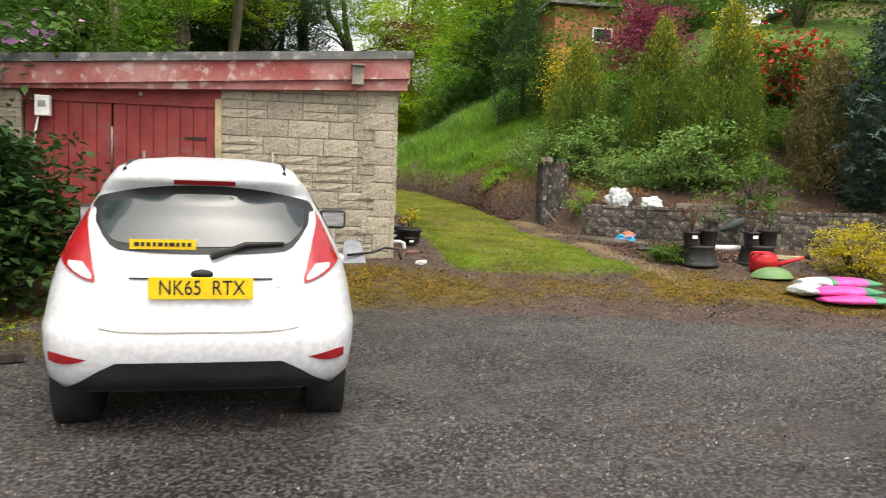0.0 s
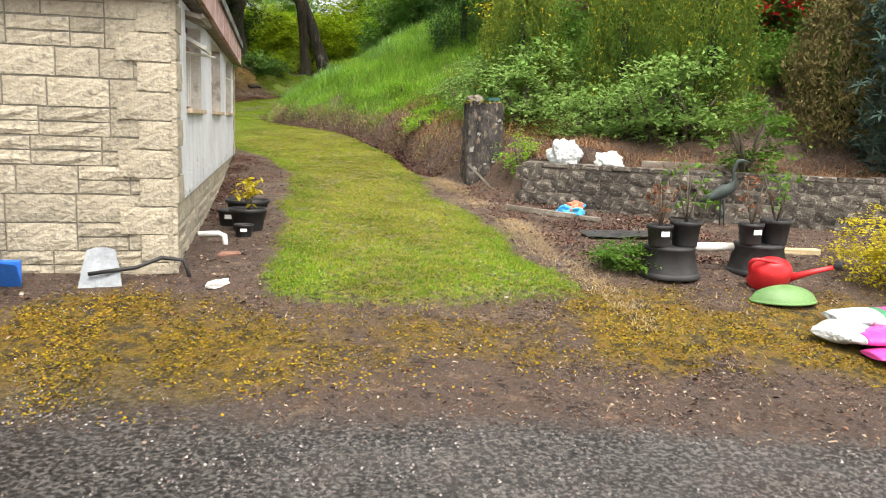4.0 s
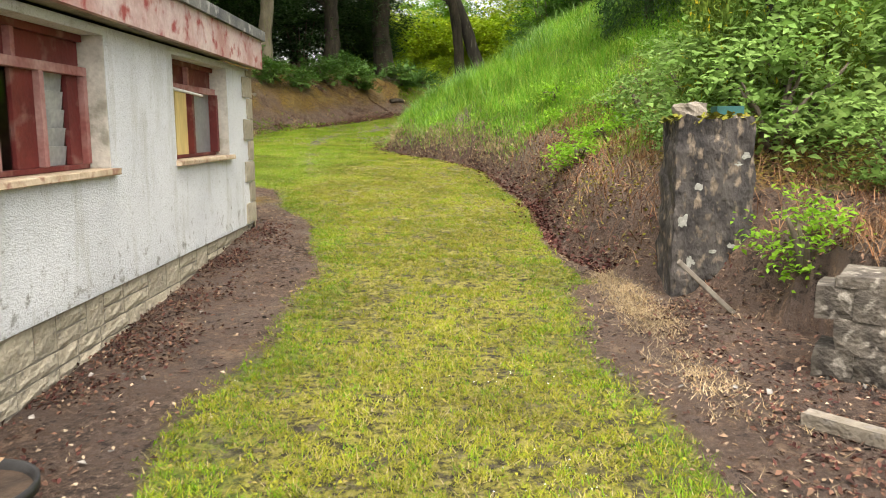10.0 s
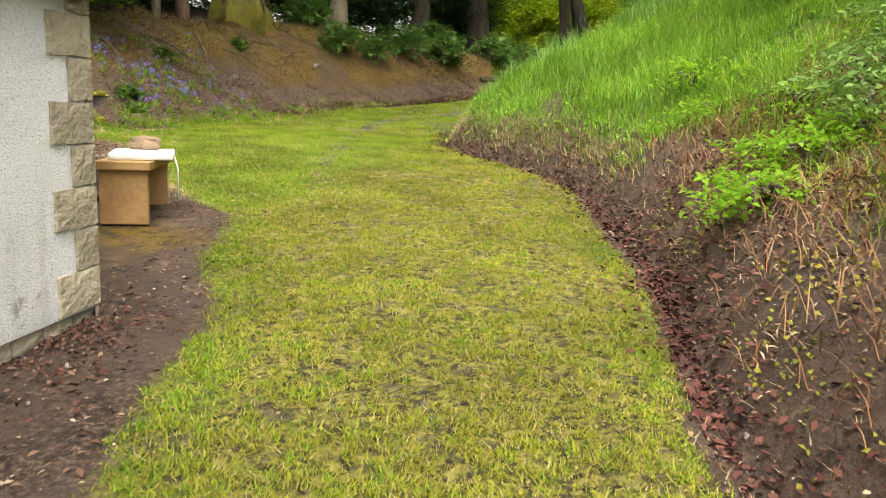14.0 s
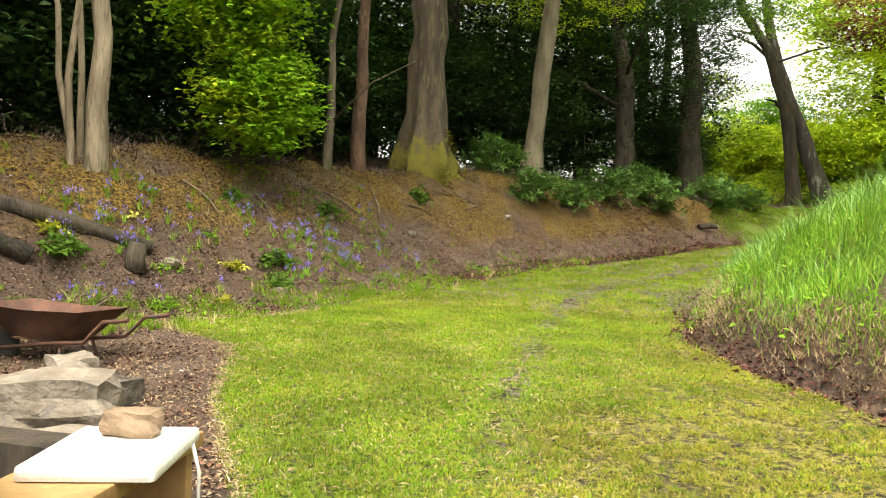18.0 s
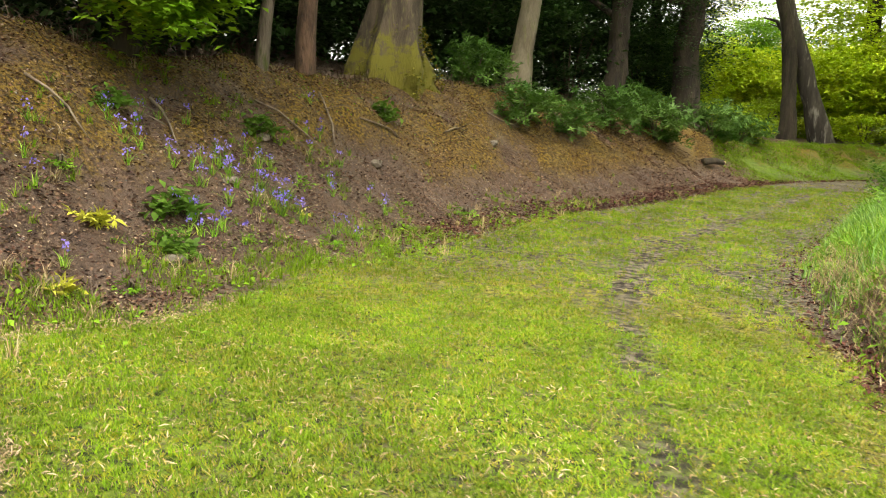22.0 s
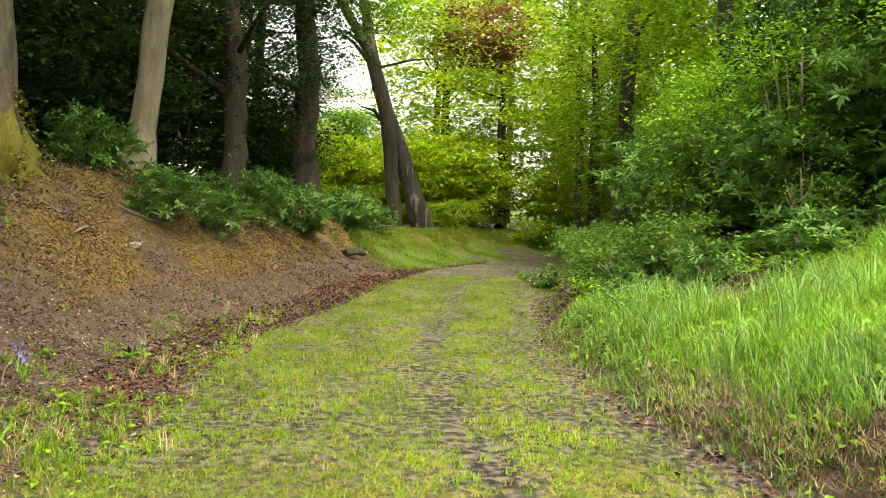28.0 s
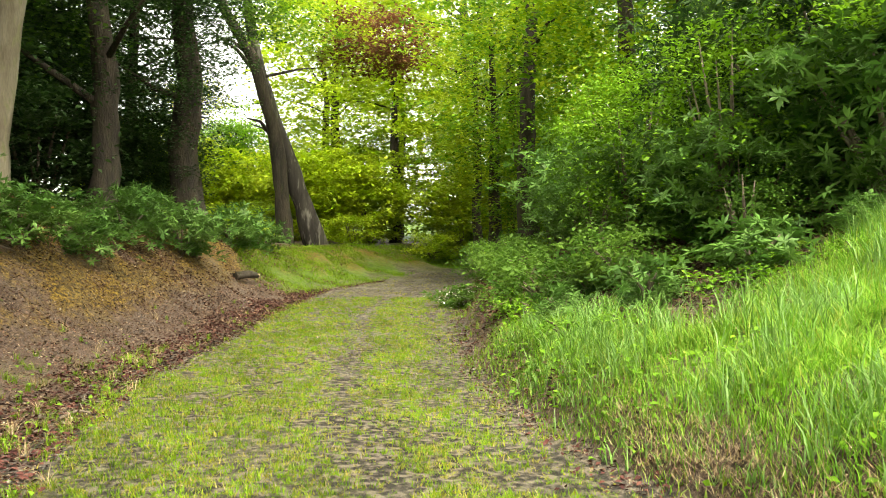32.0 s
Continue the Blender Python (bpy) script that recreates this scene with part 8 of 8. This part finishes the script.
stone_thing("pipe_offcut", 0.3, -0.3, 0.19, 0.055, 0.05, WHITEPAINT, "mossy white ceramic offcut on the ground", 6, 50, category="offcut")
stone_thing("brick_fragment", 0.33, 0.62, 0.16, 0.05, 0.04, mat("brick_red", (0.2, 0.1, 0.075), (0.28, 0.15, 0.11), 6, 0.9), "broken red brick fragment by the plinth", 8, 20, category="brick")
me = bpy.data.meshes.new("slate_sheet")
bm = loft([[(-0.14, 0, 0), (-0.05, 0, 0), (0.05, 0, 0), (0.14, 0, 0)], [(-0.12, 0.03, 0.14), (-0.04, 0.05, 0.14), (0.04, 0.05, 0.14), (0.12, 0.03, 0.14)], [(-0.09, 0.07, 0.28), (-0.03, 0.09, 0.3), (0.03, 0.09, 0.3), (0.09, 0.07, 0.28)]])
bm.to_mesh(me)
bm.free()
me.materials.append(mat("dull_zinc", (0.16, 0.18, 0.2), (0.26, 0.28, 0.3), 6, 0.5, 0.3, 40))
slate = tagged(new("metal_cowl", me), "dented grey metal sheet leaning on the garage wall", "metal sheet")
slate.matrix_world = pose(-0.47, -0.3, float(height(-0.47, -0.3)) - 0.01, -18, 0, 6)
me = bpy.data.meshes.new("cable")
bm = tube([(-0.55, -0.28, 0.02), (-0.25, -0.2, 0.05), (-0.1, -0.1, 0.1), (0.05, -0.08, 0.08), (0.09, -0.1, -0.04)], [0.014] * 5, 8)
bm.to_mesh(me)
bm.free()
me.materials.append(BLACKPOT)
tagged(new("hose", me), "black hose lying round the garage corner", "hose")
spade = thing("snow_shovel", (-1.16, -0.3, float(height(-1.16, -0.3))), "blue plastic snow shovel with a red grip leaning on the wall", "shovel")
rings = [[(-0.2 + 0.1 * i, 0.02 * abs(i - 2) - 0.06 * k, 0.02 + 0.09 * k - 0.02 * abs(i - 2)) for i in range(5)] for k in range(3)]
part("scoop", loft(rings), BLUEPLASTIC, spade, "blue scoop")
part("scoop_back", box(0.4, 0.03, 0.16, 0, 0.03, 0.1, 0.012), BLUEPLASTIC, spade)
part("shaft", tube([(0, 0.03, 0.14), (-0.06, 0.24, 0.78)], [0.017, 0.016], 10), BLUEPLASTIC, spade)
part("grip", tube([(-0.15, 0.22, 0.82), (-0.06, 0.25, 0.8), (0.0, 0.25, 0.79)], [0.024, 0.028, 0.022], 10), REDPLASTIC, spade, "red plastic grip")
me = bpy.data.meshes.new("stick")
bm = tube([(-1.38, -0.06, 0.1), (-1.4, -0.025, 1.15)], [0.013, 0.012], 8)
bm.to_mesh(me)
bm.free()
me.materials.append(STEEL)
tagged(new("metal_rod", me), "slim grey rod leaning upright against the stone wall", "rod")
birdbox = thing("bird_box", (-0.47, -0.17, 1.93), "weathered wooden bird box fixed to the fascia", "bird box")
part("box_body", box(0.13, 0.1, 0.2, 0, -0.05, 0.1, 0.004), GREYWOOD, birdbox)
part("box_roof", box(0.15, 0.14, 0.02, 0, -0.06, 0.215, 0.004, rot=None), GREYWOOD, birdbox)
part("hole", lathe([(0.001, 0), (0.018, 0), (0.018, 0.01)], 14, m=Matrix.Translation((0, -0.095, 0.15)) @ Matrix.Rotation(radians(90), 4, "X")), INK, birdbox)
meter = thing("meter_box", (-3.82, -0.02, 1.45), "white electricity meter box with a conduit by the garage doors", "meter box")
part("case", box(0.15, 0.1, 0.22, 0, 0, 0.11, 0.012), WHITEPAINT, meter)
part("dial", box(0.08, 0.01, 0.06, 0, -0.055, 0.13, 0.003), STEEL, meter)
part("conduit", tube([(-0.05, 0, 0.0), (-0.1, 0.02, -0.25), (-0.12, 0.05, -0.9)], [0.012] * 3, 8), WHITEPAINT, meter)
flood = thing("floodlight", (-4.25, -0.16, 1.78), "small grey floodlight under the roof edge", "floodlight")
part("lamp_body", box(0.16, 0.1, 0.12, 0, -0.06, 0.06, 0.015), STEEL, flood)
part("lamp_glass", box(0.13, 0.008, 0.09, 0, -0.114, 0.055, 0.002), CLEARLENS, flood)


# ---- behind the garage ----
def bench():
    t = thing("timber_bench", Matrix.Translation(at(-0.91, 10.48, -0.01)) @ Matrix.Rotation(radians(16), 4, "Z"), "rough new timber stool of thick boards", "bench")
    WOOD = mat("fresh_timber", (0.26, 0.15, 0.06), (0.38, 0.235, 0.1), 4, 0.7, 0.3, 25)
    part("seat", box(0.4, 0.95, 0.06, 0, 0, 0.43, 0.006), WOOD, t)
    part("leg_board", box(0.34, 0.06, 0.41, 0, -0.4, 0.2, 0.006), WOOD, t)
    part("leg_board", box(0.34, 0.06, 0.41, 0, 0.4, 0.2, 0.006), WOOD, t)
    part("rail", box(0.05, 0.74, 0.1, 0, 0, 0.12, 0.005), WOOD, t)
    top = thing("white_board", Matrix.Translation(at(-0.85, 10.49, 0.45)) @ Matrix.Rotation(radians(24), 4, "Z"), "thick white plastic board lying on the timber stool", "board")
    part("slab", box(0.46, 0.6, 0.055, 0, 0, 0.0275, 0.02), WHITEPAINT, top)
    part("cord", tube([(0.22, 0.2, 0.02), (0.25, 0.2, -0.1), (0.245, 0.21, -0.36)], [0.008] * 3, 6), WHITEPAINT, top, "hanging white cord")
    stone_thing("rock", -0.91, 10.63, 0.22, 0.14, 0.1, mat("tan_stone", (0.13, 0.09, 0.06), (0.25, 0.18, 0.12), 5, 0.9, 0.6), "flat brown stone holding down the white board", 12, 20, up=float(height(-0.78, 10.52)) + 0.55)


bench()


def fire_dish():
    t = thing("bird_bath", at(-0.96, 9.62, 0.0), "black iron dish on a slim twisted post", "bird bath")
    part("post", tube([(0, 0, 0), (0.01, 0, 0.42), (0.02, 0, 0.92)], [0.026, 0.024, 0.022], 10, 0.3), BLACKPLASTIC, t)
    part("foot", lathe([(0.001, 0.1), (0.06, 0.08), (0.075, 0.0)], 16), BLACKPLASTIC, t)
    part("dish", lathe([(0.001, 0.88), (0.12, 0.885), (0.24, 0.92), (0.3, 0.97), (0.31, 0.98), (0.29, 0.975), (0.18, 0.93), (0.001, 0.91)], 28), BLACKPLASTIC, t)
    return t


fire_dish()
for k, (x, y, sx, sy, sz, mtl, lab) in enumerate(((-0.72, 8.85, 0.42, 0.34, 0.3, ROCK, "grey boulder behind the garage corner"), (-2.5, 11.75, 0.66, 0.42, 0.4, ROCK, "large pale boulder in the rock pile"), (-3.05, 12.2, 0.62, 0.4, 0.26, ROCK, "flat pale rock on the pile"), (-2.9, 11.6, 0.5, 0.36, 0.2, SLATE, "dark slate slab in the rock pile"), (-3.3, 11.7, 0.55, 0.4, 0.24, SLATE, "grey slate slab in the rock pile"), (-2.0, 11.3, 0.36, 0.3, 0.22, ROCK, "pale rock beside the timber stool"), (-2.6, 11.0, 0.5, 0.36, 0.26, ROCK, "brownish rock in the pile"), (-2.65, 12.25, 0.5, 0.3, 0.22, DARKSTONE, "dark mossy rock at the lawn edge"), (-1.6, 10.2, 0.34, 0.24, 0.2, ROCK, "pale stone on the mossy soil"), (-3.4, 12.75, 0.4, 0.3, 0.22, ROCK, "pale rock under the wheelbarrow"))):
    stone_thing("rock", x, y, sx, sy, sz, mtl, lab, k + 20, k * 37, group="rock pile")
log = plank("log", (-3.6, 10.7), (-1.35, 10.9), 0.24, 0.22, DARKBARK, "black charred beam lying behind the timber stool", 0.1, "beam")


def barrow():
    RUST = mat("rusty_steel", (0.06, 0.025, 0.017), (0.12, 0.055, 0.036), 5, 0.75, 0.5, 40, c3=(0.05, 0.045, 0.042))
    t = thing("wheelbarrow", Matrix.Translation(at(-4.0, 13.15, -0.1)) @ Matrix.Rotation(radians(4), 4, "Z") @ Matrix.Scale(0.92, 4), "rusty steel wheelbarrow standing on the soil", "wheelbarrow")
    rings = []
    for z, x0, x1, w in ((0.3, -0.3, 0.26, 0.18), (0.42, -0.42, 0.38, 0.25), (0.56, -0.52, 0.52, 0.32), (0.575, -0.55, 0.55, 0.34)):
        rings.append([(x0, -w, z + 0.04), (0, -w, z), (x1, -w, z), (x1, 0, z), (x1, w, z), (0, w, z), (x0, w, z + 0.04), (x0, 0, z + 0.04)])
    part("tray", loft(rings, True, False), RUST, t, "rust-brown tray")
    part("tray_floor", box(0.54, 0.34, 0.012, -0.02, 0, 0.31), RUST, t)
    for s in (-1, 1):
        part("handle", tube([(-0.5, s * 0.1, 0.2), (0.1, s * 0.2, 0.28), (0.55, s * 0.26, 0.32), (0.75, s * 0.27, 0.5), (1.0, s * 0.27, 0.53)], [0.018] * 5, 8), RUST, t)
        part("leg", tube([(0.25, s * 0.2, 0.28), (0.3, s * 0.24, 0.0)], [0.015, 0.015], 8), RUST, t)
    part("wheel", lathe([(0.03, -0.03), (0.16, -0.03), (0.19, -0.035), (0.2, 0.0), (0.19, 0.035), (0.16, 0.03), (0.03, 0.03)], 24, m=Matrix.Translation((-0.58, 0, 0.2)) @ Matrix.Rotation(radians(90), 4, "X")), RUBBER, t)
    return t


barrow()
for k, (a, b, w, lab) in enumerate((((-6.7, 14.6), (-5.4, 15.9), 0.1, "dark fallen log on the soil bank"), ((-7.3, 13.3), (-5.9, 14.6), 0.12, "dark half-buried log on the soil bank"))):
    pa, pb = Vector(at(*a, w * 0.6)), Vector(at(*b, w * 0.6))
    t = thing("log", pa, lab, "log")
    part("log_trunk", tube([Vector((0, 0, 0)), (pb - pa) * 0.5 + Vector((0, 0, 0.04)), pb - pa], [w, w * 0.95, w * 0.8], 10, 0.3), DARKBARK, t)
stump = thing("tree_stump", at(-5.35, 15.55, -0.05), "short rotten stump on the soil bank", "stump")
part("stump_wood", tube([(0, 0, 0), (0.02, 0, 0.15), (0.05, 0.02, 0.32)], [0.16, 0.12, 0.1], 10, 0.5), DARKBARK, stump)
log = thing("log", at(-0.25, 34.6, 0.08), "broken log at the edge of the track", "log")
part("log_trunk", tube([(0, 0, -0.02), (0.3, 0.15, 0.03), (0.55, 0.3, 0.0)], [0.1, 0.085, 0.06], 10, 0.5), DARKBARK, log)
part("pale_end", tube([(0.52, 0.284, 0.004), (0.57, 0.311, -0.002)], [0.06, 0.05], 10), PALEWOOD, log, "pale split end")

for k, (x, y, d) in enumerate(((-5.2, 16.0, 0.12), (-5.0, 18.9, 0.09), (-4.9, 22.6, 0.13), (-5.5, 20.4, 0.1), (-4.5, 17.3, 0.1), (-5.9, 15.4, 0.1), (-4.1, 26.4, 0.12))):
    stone_thing("rock", x, y, d * 1.5, d, d * 0.8, ROCK, "small pale stone half buried in the soil bank", k + 40, k * 53, group="bank stones")
for k, (x, y, ln, a) in enumerate(((-5.6, 21.2, 0.9, 20), (-5.9, 19.0, 0.7, -30), (-5.2, 23.4, 0.8, 60), (-6.0, 17.6, 0.6, 10), (-4.6, 25.6, 0.9, 80), (-5.6, 22.3, 1.1, 130), (-4.2, 27.6, 0.8, 40), (-2.9, 23.4, 0.25, 15), (-5.0, 14.6, 0.6, 100))):
    dx, dy = math.cos(radians(a)) * ln / 2, math.sin(radians(a)) * ln / 2
    q = [Vector(at(x + dx * u, y + dy * u, 0.02 + 0.04 * (1 - u * u))) for u in (-1, -0.4, 0.2, 0.6, 1)]
    t = thing("branch", q[0], "dead crooked branch lying on the soil bank", "branch", "dead branches")
    part("branch_wood", tube([v - q[0] + Vector((0.03 * (i % 2), 0.04 * (i % 3), 0)) for i, v in enumerate(q)], [0.016, 0.015, 0.013, 0.01, 0.005], 7, 0.3), TWIGWOOD, t)
    part("side_twig", tube([q[2] - q[0], q[2] - q[0] + Vector((dy * 0.5, -dx * 0.5, 0.08)), q[2] - q[0] + Vector((dy, -dx * 0.8, 0.05))], [0.009, 0.007, 0.003], 6), TWIGWOOD, t)

# ---- buildings up the slope ----
def cabin(name, x, y, w, d, h, wall, label, turn, z):
    m = Matrix.Translation((x, y, z)) @ Matrix.Rotation(radians(turn), 4, "Z")
    t = thing(name, m, label, "shed")
    part("wall", box(w, d, h, 0, 0, h / 2), wall, t)
    for k in range(int(h / 0.15)):
        part("board", box(w + 0.02, 0.02, 0.135, 0, -d / 2 - 0.008, 0.08 + k * 0.15, 0.004), wall, t)
    part("roof", box(w + 0.5, d + 0.5, 0.12, 0, 0, h + 0.08, 0.01), FELT, t)
    win = part("window", box(0.7, 0.03, 0.5, w * 0.05, -d / 2 - 0.03, h * 0.55, 0.004), WHITEPAINT, t)
    part("pane", box(0.6, 0.01, 0.4, w * 0.05, -d / 2 - 0.05, h * 0.55), TINTED, win)
    return t


cabin("garden_shed", 8.6, 17.6, 3.0, 2.2, 2.0, mat("orange_timber", (0.3, 0.12, 0.04), (0.4, 0.18, 0.07), 4, 0.7, 0.3, 30), "orange-brown timber garden shed with a flat roof", 0, 5.1)
cabin("cabin", 16.3, 14.5, 3.6, 3.0, 2.3, PALEWOOD, "pale timber cabin at the top of the garden", -8, 4.7)
